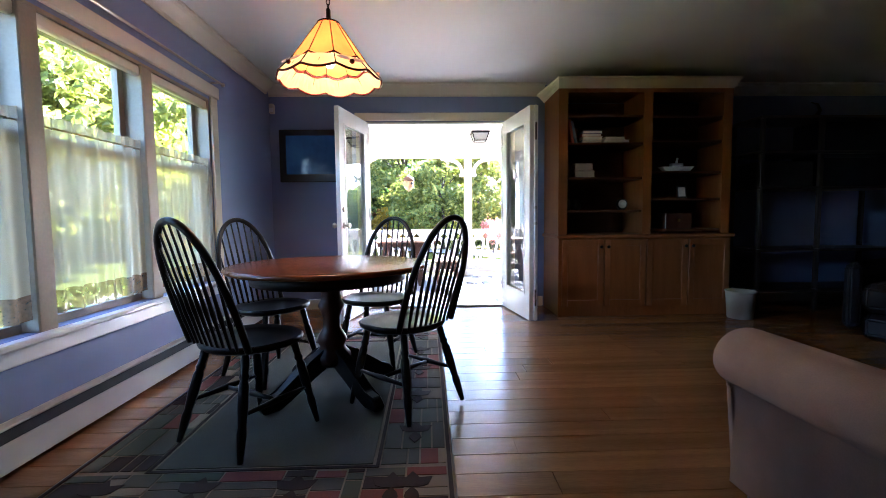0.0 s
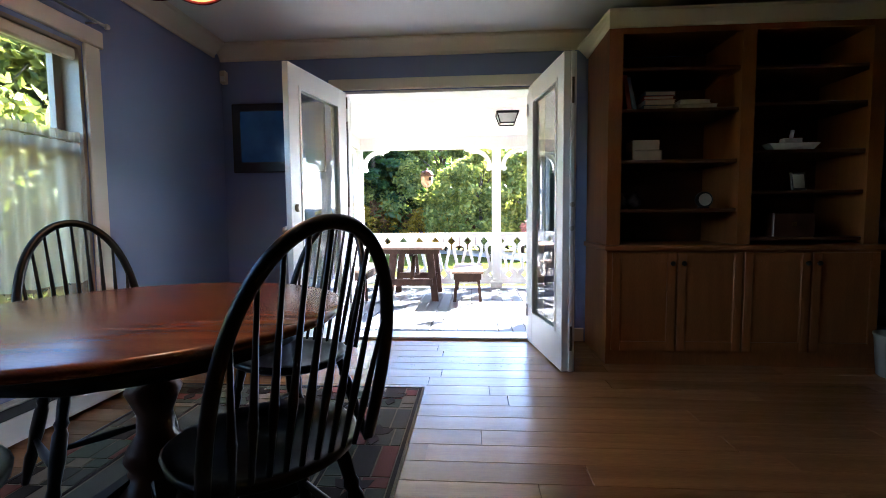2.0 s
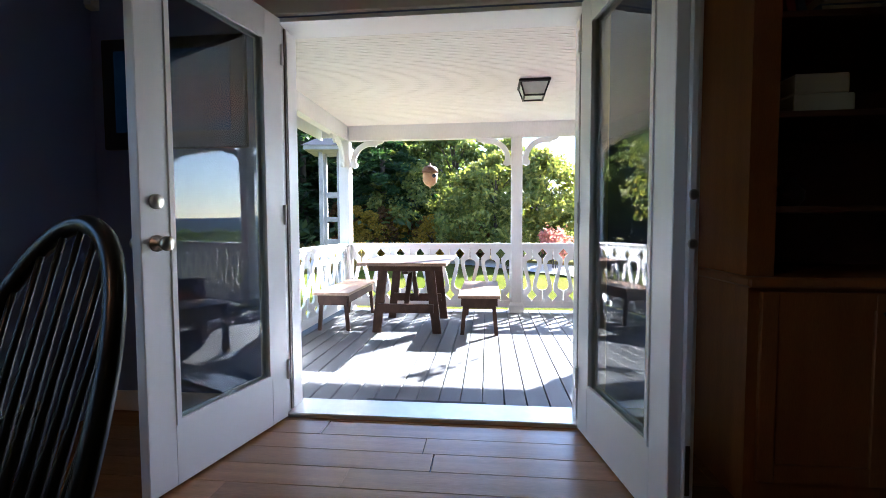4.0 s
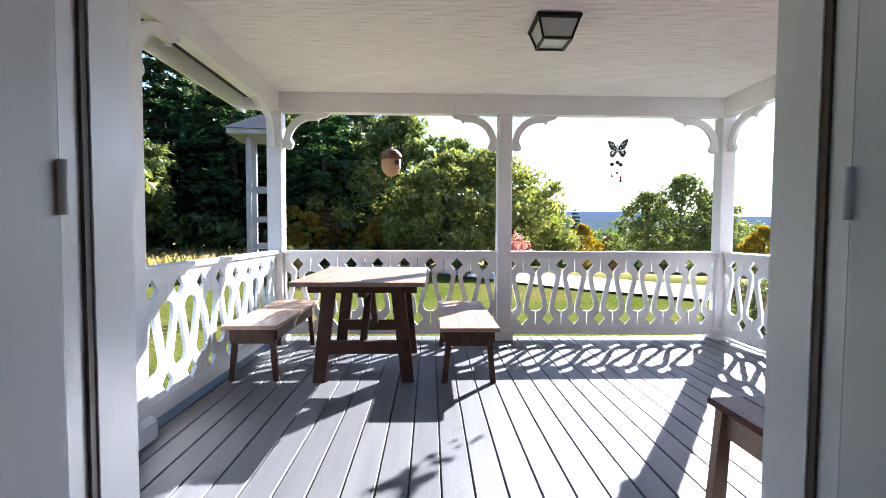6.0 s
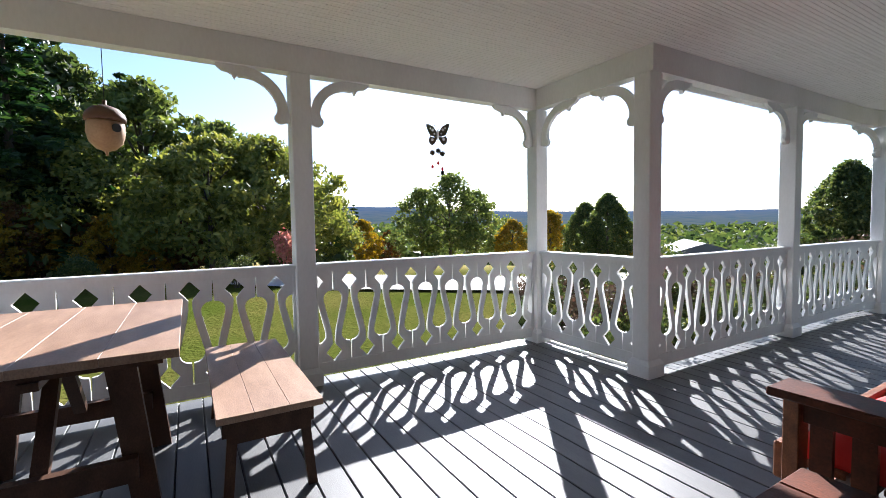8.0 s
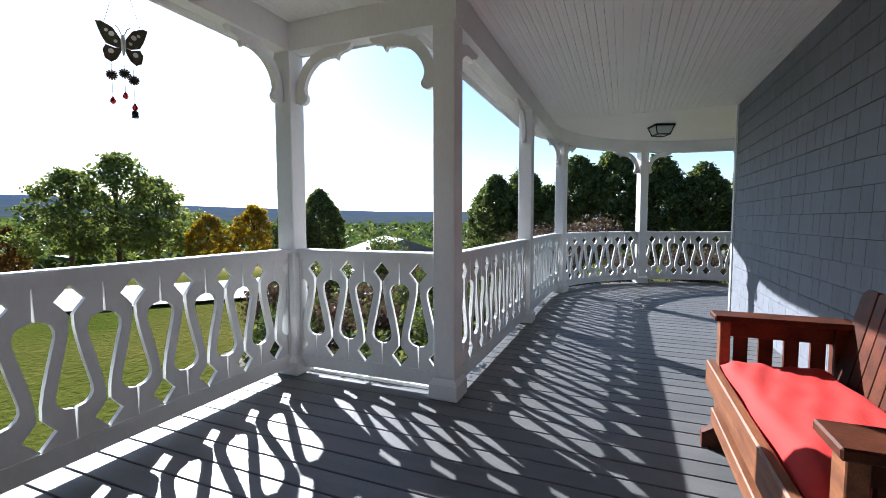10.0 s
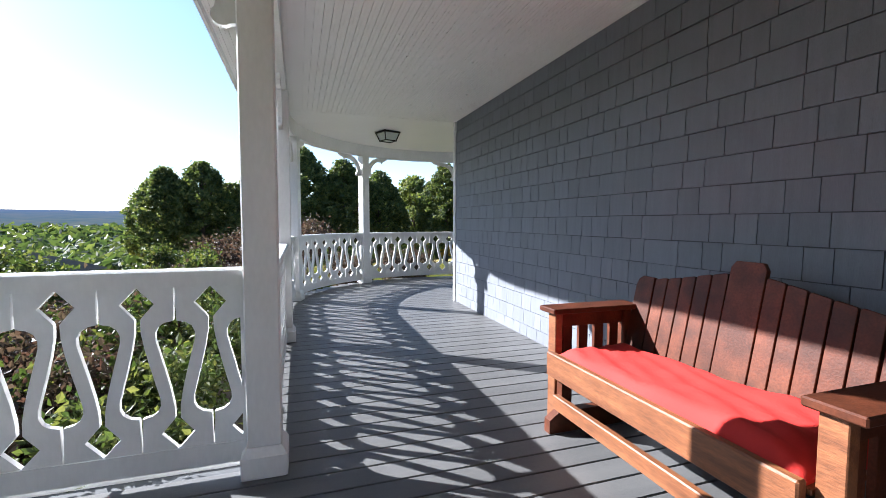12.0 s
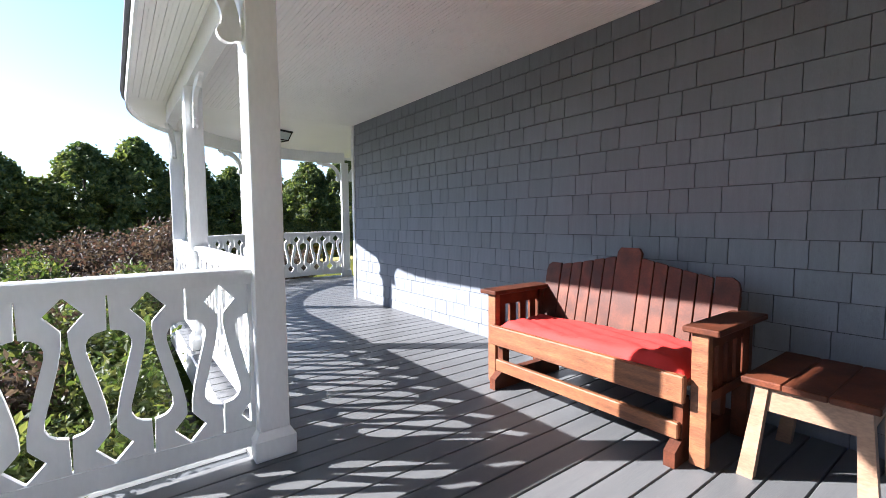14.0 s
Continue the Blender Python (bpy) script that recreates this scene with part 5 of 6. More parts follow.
ptab = thing("trestle_table", "weathered brown wooden trestle table on the porch", "table", pose(-0.235, 7.66, DECK))
PW, PL, PH = 0.445, 0.62, 0.755
for k in range(4):
    b = bm_new()
    u0 = -PW + 2 * PW * k / 4
    box(b, u0 + 0.0004, u0 + 2 * PW / 4 - 0.0004, -PL, PL, PH - 0.03, PH, bevel=0.0015)
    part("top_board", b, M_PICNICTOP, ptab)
for s in (-1, 1):
    yy = s * (PL - 0.24)
    b = bm_new()
    box(b, -PW + 0.06, PW - 0.06, yy - 0.02, yy + 0.02, PH - 0.10, PH - 0.031)
    part("cleat", b, M_PICNIC, ptab)
    for q in (-1, 1):
        b = bm_new()
        prism(b, [(q * 0.19, PH - 0.031), (q * 0.29, PH - 0.031), (q * 0.365, 0.0), (q * 0.275, 0.0)], yy + 0.021, yy + 0.062)
        part("leg", b, M_PICNIC, ptab)
    b = bm_new()
    box(b, -0.29, 0.29, yy - 0.021, yy + 0.0205, 0.22, 0.31)
    part("cross_rail", b, M_PICNIC, ptab)
    b = bm_new()
    p0, p1 = Vector((0, yy, 0.29)), Vector((0, yy - s * 0.36, PH - 0.04))
    d = (p1 - p0)
    ang = math.degrees(math.atan2(-d.y, d.z))
    box(b, -0.025, 0.025, -0.02, 0.02, 0.0, d.length - 0.01, Matrix.Translation(p0 - Vector((0, s * 0.03, 0))) @ Matrix.Rotation(radians(ang), 4, 'X'))
    part("brace", b, M_PICNIC, ptab)
b = bm_new()
box(b, -0.03, 0.03, -PL + 0.2, PL - 0.2, PH - 0.13, PH - 0.101)
part("spine", b, M_PICNIC, ptab)

# side table by the glider
st = thing("side_table", "small brown slatted side table beside the glider", "side table", pose(1.565, 5.575, DECK, 0, 0, 90))
for k in range(3):
    b = bm_new()
    box(b, -0.28, 0.28, -0.215 + 0.1433 * k + 0.0006, -0.215 + 0.1433 * (k + 1) - 0.0006, 0.412, 0.44, bevel=0.005)
    part("top_board", b, M_REDWOOD, st)
# Aprons and legs use the paler wood with sunlight in its colour.
for sx in (-1, 1):
    b = bm_new()
    box(b, sx * 0.235 - 0.012, sx * 0.235 + 0.012, -0.15, 0.15, 0.31, 0.411)
    part("side_apron", b, M_PICNICTOP, st)
    for sy in (-1, 1):
        b = bm_new()
        faces_from(b, [(sx * 0.24 - 0.02, sy * 0.195 - 0.03, 0), (sx * 0.24 + 0.02, sy * 0.195 - 0.03, 0), (sx * 0.24 + 0.02, sy * 0.195 + 0.03, 0), (sx * 0.24 - 0.02, sy * 0.195 + 0.03, 0),
                       (sx * 0.24 - 0.02, sy * 0.155 - 0.008, 0.411), (sx * 0.24 + 0.02, sy * 0.155 - 0.008, 0.411), (sx * 0.24 + 0.02, sy * 0.155 + 0.035, 0.411), (sx * 0.24 - 0.02, sy * 0.155 + 0.035, 0.411)], BOXF)
        part("leg", b, M_PICNICTOP, st)
for sy in (-1, 1):
    b = bm_new()
    box(b, -0.219, 0.219, sy * 0.16 - 0.012, sy * 0.16 + 0.012, 0.30, 0.411)
    part("end_apron", b, M_PICNICTOP, st)

# glider bench with a red cushion
GX0, GX1 = 1.885, 3.235
gl = thing("glider_bench", "redwood slat-backed porch glider bench against the shingled wall", "bench", pose((GX0 + GX1) / 2, 5.355, DECK))
GW = (GX1 - GX0) / 2
SEATZ = 0.385
for s in (-1, 1):
    b = bm_new()
    box(b, s * (GW - 0.01) - 0.075, s * (GW - 0.01) + 0.075, 0.06, 0.615, 0.608, 0.636, bevel=0.005)
    part("arm_board", b, M_REDWOOD, gl)
    for yy, nm in ((0.565, "front_post"), (0.12, "rear_post")):
        b = bm_new()
        box(b, s * (GW - 0.02) - 0.035, s * (GW - 0.02) + 0.035, yy - 0.022, yy + 0.022, 0.015, 0.607, bevel=0.003)
        part(nm, b, M_ORANGEWOOD if yy > 0.5 else M_REDWOOD, gl)
    b = bm_new()
    box(b, s * (GW - 0.02) - 0.012, s * (GW - 0.02) + 0.012, 0.145, 0.54, 0.53, 0.607)
    part("arm_rail", b, M_REDWOOD, gl)
    for k in range(4):
        b = bm_new()
        yy = 0.195 + 0.1 * k
        box(b, s * (GW - 0.02) - 0.01, s * (GW - 0.02) + 0.01, yy - 0.028, yy + 0.028, 0.30, 0.529)
        part("arm_slat", b, M_REDWOOD, gl)
    b = bm_new()
    prism(b, [(0.02, 0.0), (0.02, 0.07), (0.06, 0.11), (0.60, 0.11), (0.66, 0.07), (0.66, 0.0)], s * (GW - 0.105) - 0.025, s * (GW - 0.105) + 0.025, Matrix.Rotation(radians(90), 4, 'Z') @ Matrix.Scale(-1, 4, (0, 1, 0)))
    part("glider_foot", b, M_REDWOOD, gl)
    for yy in (0.16, 0.56):
        b = bm_new()
        box(b, s * (GW - 0.105) - 0.022, s * (GW - 0.105) + 0.022, yy - 0.03, yy + 0.03, 0.111, 0.30)
        part("stand_post", b, M_REDWOOD, gl)
    b = bm_new()
    box(b, s * (GW - 0.02) - 0.02, s * (GW - 0.02) + 0.02, 0.145, 0.54, 0.29, 0.335)
    part("side_rail", b, M_REDWOOD, gl)
b = bm_new()
box(b, -GW + 0.06, GW - 0.06, 0.605, 0.643, SEATZ - 0.095, SEATZ + 0.03, bevel=0.006)
part("front_rail", b, M_ORANGEWOOD, gl, "pale orange front rail")
for k in range(6):
    b = bm_new()
    y0 = 0.15 + 0.075 * k
    box(b, -GW + 0.06, GW - 0.06, y0, y0 + 0.066, SEATZ - 0.02, SEATZ, bevel=0.003)
    part("seat_slat", b, M_ORANGEWOOD, gl)
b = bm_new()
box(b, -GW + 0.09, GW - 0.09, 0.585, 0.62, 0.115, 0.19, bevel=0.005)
part("lower_stretcher", b, M_ORANGEWOOD, gl)
b = bm_new()
box(b, -GW + 0.14, GW - 0.14, 0.18, 0.21, 0.2, 0.28)
part("rear_stretcher", b, M_BLACK, gl)
BACK = pose(0, 0.14, SEATZ - 0.03, 12)
CREST = [0.518, 0.502, 0.484, 0.468, 0.455]


def back_slat(x0, x1, h0, h1, round_outer=0):
    """One upright slat of the back, its top cut to the crest line."""
    if round_outer > 0:
        top = [(x1, h1 - 0.055), (x1 - 0.012, h1 - 0.02), (x1 - 0.04, h1), (x0 + 0.004, h0)]
    elif round_outer < 0:
        top = [(x1 - 0.004, h1), (x0 + 0.04, h0), (x0 + 0.012, h0 - 0.02), (x0, h0 - 0.055)]
    else:
        top = [(x1, h1 - 0.006), (x1 - 0.008, h1), (x0 + 0.008, h0), (x0, h0 - 0.006)]
    b = bm_new()
    prism(b, [(x0, 0.0), (x1, 0.0)] + top, -0.011, 0.011, BACK)
    bmesh.ops.bevel(b, geom=b.edges[:], offset=0.002, segments=1, affect='EDGES')
    part("back_slat", b, M_REDWOOD, gl)


b = bm_new()
prism(b, [(-0.08, 0.0), (0.08, 0.0), (0.08, 0.548), (0.06, 0.578), (-0.06, 0.578), (-0.08, 0.548)], -0.012, 0.012, BACK)
bmesh.ops.bevel(b, geom=b.edges[:], offset=0.002, segments=1, affect='EDGES')
part("centre_slat", b, M_REDWOOD, gl)
for k in range(5):
    x0 = 0.086 + 0.082 * k
    lo = CREST[k] - 0.012
    back_slat(x0, x0 + 0.075, CREST[k], lo)
    back_slat(-x0 - 0.075, -x0, lo, CREST[k])
back_slat(0.496, GW - 0.055, 0.448, 0.45, 1)
back_slat(-GW + 0.055, -0.496, 0.45, 0.448, -1)
b = bm_new()
box(b, -GW + 0.06, GW - 0.06, -0.035, -0.0125, 0.30, 0.36, BACK)
part("back_rail", b, M_REDWOOD, gl)
b = bm_new()
box(b, -GW + 0.06, GW - 0.06, -0.035, -0.0125, 0.02, 0.09, BACK)
part("lower_back_rail", b, M_REDWOOD, gl)

cb = bm_new()
nx, ny = 46, 20
top_rows, bot_rows = [], []
for j in range(ny + 1):
    v = j / ny
    rt, rb = [], []
    for i in range(nx + 1):
        u = i / nx
        e = min(u, 1 - u, 1.0) * 2 * (GW - 0.08)
        f = min(v, 1 - v) * 0.5
        puff = min(1.0, e / 0.09) ** 0.5 * min(1.0, f / 0.05) ** 0.5
        wr = 0.01 * noise.noise((u * 9, v * 5, 0.3)) + 0.016 * abs(noise.noise((u * 5 + v * 7, v * 2, 2.0))) * math.sin(u * 24 + v * 26)
        x = -GW + 0.08 + u * 2 * (GW - 0.08) + 0.006 * math.sin(v * 11)
        y = 0.165 + v * 0.43 + 0.008 * math.sin(u * 17)
        rt.append(cb.verts.new((x, y, SEATZ + 0.012 + puff * (0.056 + wr + 0.012 * math.sin(u * 5 + 1)))))
        rb.append(cb.verts.new((x, y, SEATZ + 0.002)))
    top_rows.append(rt)
    bot_rows.append(rb)
for rows, flip in ((top_rows, False), (bot_rows, True)):
    for p, q in zip(rows, rows[1:]):
        for i in range(nx):
            f = cb.faces.new((p[i], p[i + 1], q[i + 1], q[i]))
            f.smooth = True
for i in range(nx):
    cb.faces.new((top_rows[0][i], top_rows[0][i + 1], bot_rows[0][i + 1], bot_rows[0][i]))
    cb.faces.new((top_rows[-1][i], top_rows[-1][i + 1], bot_rows[-1][i + 1], bot_rows[-1][i]))
for j in range(ny):
    cb.faces.new((top_rows[j][0], top_rows[j + 1][0], bot_rows[j + 1][0], bot_rows[j][0]))
    cb.faces.new((top_rows[j][-1], top_rows[j + 1][-1], bot_rows[j + 1][-1], bot_rows[j][-1]))
single("bench_cushion", cb, M_CUSHION, "long rumpled red canvas cushion on the glider", "cushion", pose((GX0 + GX1) / 2, 5.355, DECK))


def ceiling_lantern(x, y, turn):
    t = thing("porch_ceiling_light", "black framed porch ceiling light with tapered seeded glass", "ceiling light", pose(x, y, CEILP - 0.001, 0, 0, turn), "porch ceiling lights")
    b = bm_new()
    box(b, -0.14, 0.14, -0.14, 0.14, -0.03, -0.004, bevel=0.006)
    part("top_plate", b, M_IRON, t)
    b = bm_new()
    faces_from(b, [(-0.085, -0.085, -0.135), (0.085, -0.085, -0.135), (0.085, 0.085, -0.135), (-0.085, 0.085, -0.135), (-0.12, -0.12, -0.031), (0.12, -0.12, -0.031), (0.12, 0.12, -0.031),
                   (-0.12, 0.12, -0.031)], BOXF)
    part("glass", b, M_FROST, t, "pale seeded glass")
    for sx in (-1, 1):
        for sy in (-1, 1):
            b = bm_new()
            tube(b, [(sx * 0.125, sy * 0.125, -0.03), (sx * 0.089, sy * 0.089, -0.138)], 0.008, 6)
            part("corner_bar", b, M_IRON, t)
    b = bm_new()
    for s in (-1, 1):
        box(b, -0.095, 0.095, s * 0.089 - 0.008, s * 0.089 + 0.008, -0.147, -0.133)
        box(b, s * 0.089 - 0.008, s * 0.089 + 0.008, -0.08, 0.08, -0.147, -0.133)
    part("bottom_rim", b, M_IRON, t)


ceiling_lantern(1.03, 7.01, 0)
ceiling_lantern(7.8, 5.93, 20)

# acorn-shaped birdhouse
ac = thing("acorn_birdhouse", "brown acorn-shaped birdhouse hanging under the porch eave", "birdhouse", pose(-0.16, 8.72, 1.545))
b = bm_new()
lathe(b, [(0.006, -0.03), (0.012, -0.005), (0.05, 0.01), (0.088, 0.05), (0.1, 0.1), (0.1, 0.16), (0.094, 0.18)], 24)
part("shell", b, M_ACORN, ac)
b = bm_new()
lathe(b, [(0.094, 0.181), (0.108, 0.178), (0.11, 0.2), (0.1, 0.23), (0.07, 0.26), (0.03, 0.275), (0.012, 0.28), (0.012, 0.31), (0.004, 0.312)], 24)
part("cap", b, M_ACORNCAP, ac, "dark brown acorn cap")
# Near-black disc in place of a shaded opening.
b = bm_new()
lathe(b, [(0.026, 0.0), (0.026, 0.008)], 16, pose(0.062, -0.083, 0.13, 90, 0, 37))
part("entry_hole_shade", b, M_DARKGAP, ac)
b = bm_new()
tube(b, [(0, 0, 0.31), (0, 0, 0.73)], 0.0025, 5)
part("hanging_wire", b, M_IRON, ac)

# butterfly wind chime
bt = thing("butterfly_chime", "dark metal butterfly wind chime with red beads", "wind chime", pose(2.145, 8.62, 1.825, 0, 0, -30))
wing_up = [(0.0, -0.01), (0.012, 0.03), (0.04, 0.075), (0.085, 0.1), (0.108, 0.098), (0.1, 0.07), (0.086, 0.03), (0.07, 0.0), (0.03, -0.015)]
wing_lo = [(0.004, -0.012), (0.035, -0.018), (0.07, -0.006), (0.084, -0.03), (0.076, -0.07), (0.052, -0.085), (0.028, -0.07), (0.012, -0.04)]
for s in (-1, 1):
    q = Matrix.Rotation(radians(18 * s), 4, 'Z')
    b = bm_new()
    prism(b, [(s * u, v) for u, v in wing_up], -0.002, 0.002, q)
    part("upper_wing", b, M_WING, bt)
    b = bm_new()
    prism(b, [(s * u, v) for u, v in wing_lo], -0.0022, 0.0018, q)
    part("lower_wing", b, M_WING, bt)
    for u, v, r in ((0.045, 0.045, 0.012), (0.066, 0.06, 0.008), (0.05, -0.035, 0.012), (0.03, 0.012, 0.008)):
        b = bm_new()
        lathe(b, [(r, 0), (r, 0.006)], 10, q @ pose(s * u, 0.003, v, 90))
        part("scroll_inlay", b, M_WHITE, bt, "pale scroll inlay")
    b = bm_new()
    tube(b, [(s * 0.004, 0, 0.04), (s * 0.016, 0, 0.07), (s * 0.03, 0, 0.085)], 0.0018, 5)
    part("antenna", b, M_IRON, bt)
    b = bm_new()
    tube(b, [(s * 0.07, 0, 0.09), (s * 0.01, 0, 0.31)], 0.0012, 4)
    part("hanger", b, M_IRON, bt)
b = bm_new()
tube(b, [(0, 0, -0.05), (0, 0, -0.02), (0, 0, 0.02), (0, 0, 0.045)], [0.004, 0.009, 0.01, 0.006], 8)
part("body", b, M_WHITE, bt)
for cx, drop in ((-0.05, 0.2), (0.0, 0.17), (0.035, 0.22)):
    b = bm_new()
    tube(b, [(cx, 0, -0.05), (cx, 0, -0.05 - drop)], 0.0012, 4)
    part("cord", b, M_IRON, bt)
    b = bm_new()
    for a in range(0, 180, 30):
        box(b, -0.024, 0.024, -0.0015, 0.0015, -0.004, 0.004, pose(cx, 0, -0.05 - drop * 0.5) @ Matrix.Rotation(radians(a), 4, 'Y'))
    part("flower", b, M_WING, bt)
    b = bm_new()
    lathe(b, [(0.002, 0.0), (0.012, -0.018), (0.011, -0.028), (0.003, -0.036)], 10, pose(cx, 0, -0.05 - drop))
    part("bead", b, M_BEAD, bt, "red teardrop bead")
b = bm_new()
lathe(b, [(0.014, -0.06), (0.013, -0.03), (0.004, -0.024)], 12, pose(0.035, 0, -0.28))
part("bell", b, M_IRON, bt)

b = bm_new()
box(b, -0.16, 0.60, 5.22, 5.52, DECK, DECK + 0.012, bevel=0.004)
single("door_mat", b, M_MAT, "dark rubber door mat on the porch floor", "mat")

# ---- outdoors ----


def height(x, y):
    """The lie of the land: level by the house, falling away to the valley, far ridges."""
    r = math.hypot(x - 2, y - 7)
    az = math.degrees(math.atan2(y - 7, x - 2))
    fall = max(0.0, math.cos(radians(az - 28))) if -62 < az < 118 else 0.0
    d = max(0.0, r - 9)
    z = -0.62 - fall * 0.10 * min(d, 180) * min(1.0, d / 25)
    if r > 260:
        k = min(1.0, (r - 260) / 900)
        z += k * k * (3 - 2 * k) * (46 + 14 * noise.noise((x * 0.0011, y * 0.0011, 0)) + (10 if 60 < az < 80 else 0))
    if r > 60:
        z += 1.2 * noise.noise((x * 0.02, y * 0.02, 1)) * min(1, (r - 60) / 60)
    else:
        z += 0.05 * noise.noise((x * 0.3, y * 0.3, 2)) * min(1.0, max(0.0, r - 7) / 6)
    return z


b = bm_new()
RINGS = [0, 4, 7, 9, 11, 13, 15, 18, 21, 25, 30, 36, 44, 54, 66, 80, 100, 125, 160, 200, 250, 320, 400, 500, 640, 800, 1000, 1300, 1700, 2300, 3200]
NA = 128
rows = []
for r in RINGS:
    if r == 0:
        rows.append([b.verts.new((2, 7, -0.62))])
    else:
        rows.append([b.verts.new((2 + r * math.cos(2 * math.pi * k / NA), 7 + r * math.sin(2 * math.pi * k / NA), height(2 + r * math.cos(2 * math.pi * k / NA), 7 + r * math.sin(2 * math.pi * k / NA)))) for k in range(NA)])
for k in range(NA):
    b.faces.new((rows[0][0], rows[1][k], rows[1][(k + 1) % NA]))
for p, q in zip(rows[1:], rows[2:]):
    for k in range(NA):
        f = b.faces.new((p[k], q[k], q[(k + 1) % NA], p[(k + 1) % NA]))
        f.smooth = True
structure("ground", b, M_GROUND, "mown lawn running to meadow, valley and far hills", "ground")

b = bm_new()
CL = [(-4.0, 27.0), (1.5, 22.0), (5.0, 17.5), (8.5, 14.6), (13, 13.2), (19, 12.6), (27, 12.0)]
left, right = [], []
for i, p in enumerate(CL):
    a, c = Vector(CL[max(i - 1, 0)]), Vector(CL[min(i + 1, len(CL) - 1)])
    d = (c - a).normalized()
    nrm = Vector((-d.y, d.x))
    for o, lst in ((1.7, left), (-1.7, right)):
        q = Vector(p) + nrm * o
        lst.append(b.verts.new((q.x, q.y, height(q.x, q.y) + 0.06)))
for i in range(len(CL) - 1):
    b.faces.new((left[i], right[i], right[i + 1], left[i + 1]))
structure("driveway", b, M_GRAVEL, "pale sunlit gravel driveway curving past the lawn", "driveway")


b = bm_new()
BED = [(3.4, 7.5), (6.9, 7.5)] + [arc_point(a, 2.62) for a in range(6, 91, 12)] + [(11.6, 4.8), (11.2, 7.6), (9.4, 9.8), (6.8, 10.9), (4.2, 10.6), (3.4, 9.2)]
slab(b, BED, -0.75, -0.545)
structure("planting_bed", b, M_MULCH, "dark mulched planting bed along the porch", "flower bed")


def np_mesh(name, verts, faces, mat):
    me = bpy.data.meshes.new(name)
    me.from_pydata(verts, [], faces)
    me.materials.append(mat)
    return me


def leaf_quads(centres, size, rng, flat=0.0, long=1.0):
    """Small folded leaf sprays, one bent quad each, at the given places."""
    n = len(centres)
    c = np.asarray(centres)
    a = rng.normal(size=(n, 3))
    a[:, 2] *= (1 - flat)
    a /= np.linalg.norm(a, axis=1)[:, None]
    t = rng.normal(size=(n, 3))
    t -= a * (t * a).sum(1)[:, None]
    t /= np.linalg.norm(t, axis=1)[:, None]
    s = (size * rng.uniform(0.6, 1.35, n))[:, None]
    u, v = a * s * long, t * s * 0.55
    w = np.cross(a, t) * s * 0.18
    P = np.stack([c - u, c + v + w, c + u, c - v + w], 1).reshape(-1, 3)
    F = np.arange(n * 4).reshape(n, 4)
    return P, F


def crown_points(blobs, count, rng, shell=0.55):
    vol = np.array([r[3] * r[4] * r[5] for r in blobs]) ** 0.75
    pick = rng.choice(len(blobs), count, p=vol / vol.sum())
    d = rng.normal(size=(count, 3))
    d /= np.linalg.norm(d, axis=1)[:, None]
    rad = shell + (1 - shell) * rng.uniform(0, 1, count) ** 0.5
    rad *= 1 + 0.26 * rng.normal(size=count)
    B = np.array(blobs)[pick]
    return B[:, :3] + d * rad[:, None] * B[:, 3:6]


def broad_tree(name, label, h, w, mat, seed, count=7000, leaf=0.17, low=0.25, bare=0.0):
    """A broadleaf tree at the origin: trunk, limbs and a crown of loose leaf sprays."""
    rng = np.random.default_rng(seed)
    t = thing(name, label, "tree", group="trees round the lawn")
    b = bm_new()
    tube(b, [(0, 0, -0.3), (0.03 * h * rng.normal() * 0.3, 0, h * 0.25), (0.02 * h * rng.normal() * 0.5, 0.01 * h, h * 0.55), (0, 0, h * 0.85)], [h * 0.022, h * 0.017, h * 0.011, h * 0.003], 8)
    blobs = []
    for k in range(16):
        u = k / 15
        z = h * (low + 0.15 + (0.75 - low) * u)
        ang = k * 2.4
        rr_ = w * 0.36 * math.sin(math.pi * (0.25 + 0.7 * u))
        tip = Vector((rr_ * math.cos(ang), rr_ * math.sin(ang), z))
        tube(b, [(0, 0, z * 0.7), tip * 0.5 + Vector((0, 0, z * 0.41)), tip], [h * 0.008, h * 0.005, h * 0.0015], 5)
    off = rng.uniform(0, 50)
    for k in range(150):
        u = (k + rng.uniform(0, 1)) / 150
        ang = rng.uniform(0, 2 * math.pi)
        prof = (math.sin(math.pi * min(1.0, 0.16 + 0.84 * u)) ** 0.7) * (1.0 - 0.25 * u)
        lump = 1.0 + 0.32 * noise.noise((2.2 * math.cos(ang) + off, 2.2 * math.sin(ang), 4.0 * u))
        rr_ = w * 0.5 * prof * lump * rng.choice((1.0, 0.95, 0.85, 0.55))
        z = h * (low + (0.97 - low) * u) + h * 0.02 * rng.normal()
        s = w * rng.uniform(0.05, 0.10)
        blobs.append((rr_ * math.cos(ang), rr_ * math.sin(ang), z, s, s, s * rng.uniform(0.5, 0.8)))
    blobs.append((0, 0, h * 0.97, w * 0.05, w * 0.05, h * 0.04))
    part("trunk", b, M_BARK, t)
    pts = crown_points(blobs, count, rng)
    pts = pts[pts[:, 2] < h * 1.02]
    P, F = leaf_quads(pts, leaf, rng)
    ob = new("crown", np_mesh("crown", P.tolist(), F.tolist(), mat))
    ob.parent = t
    return t


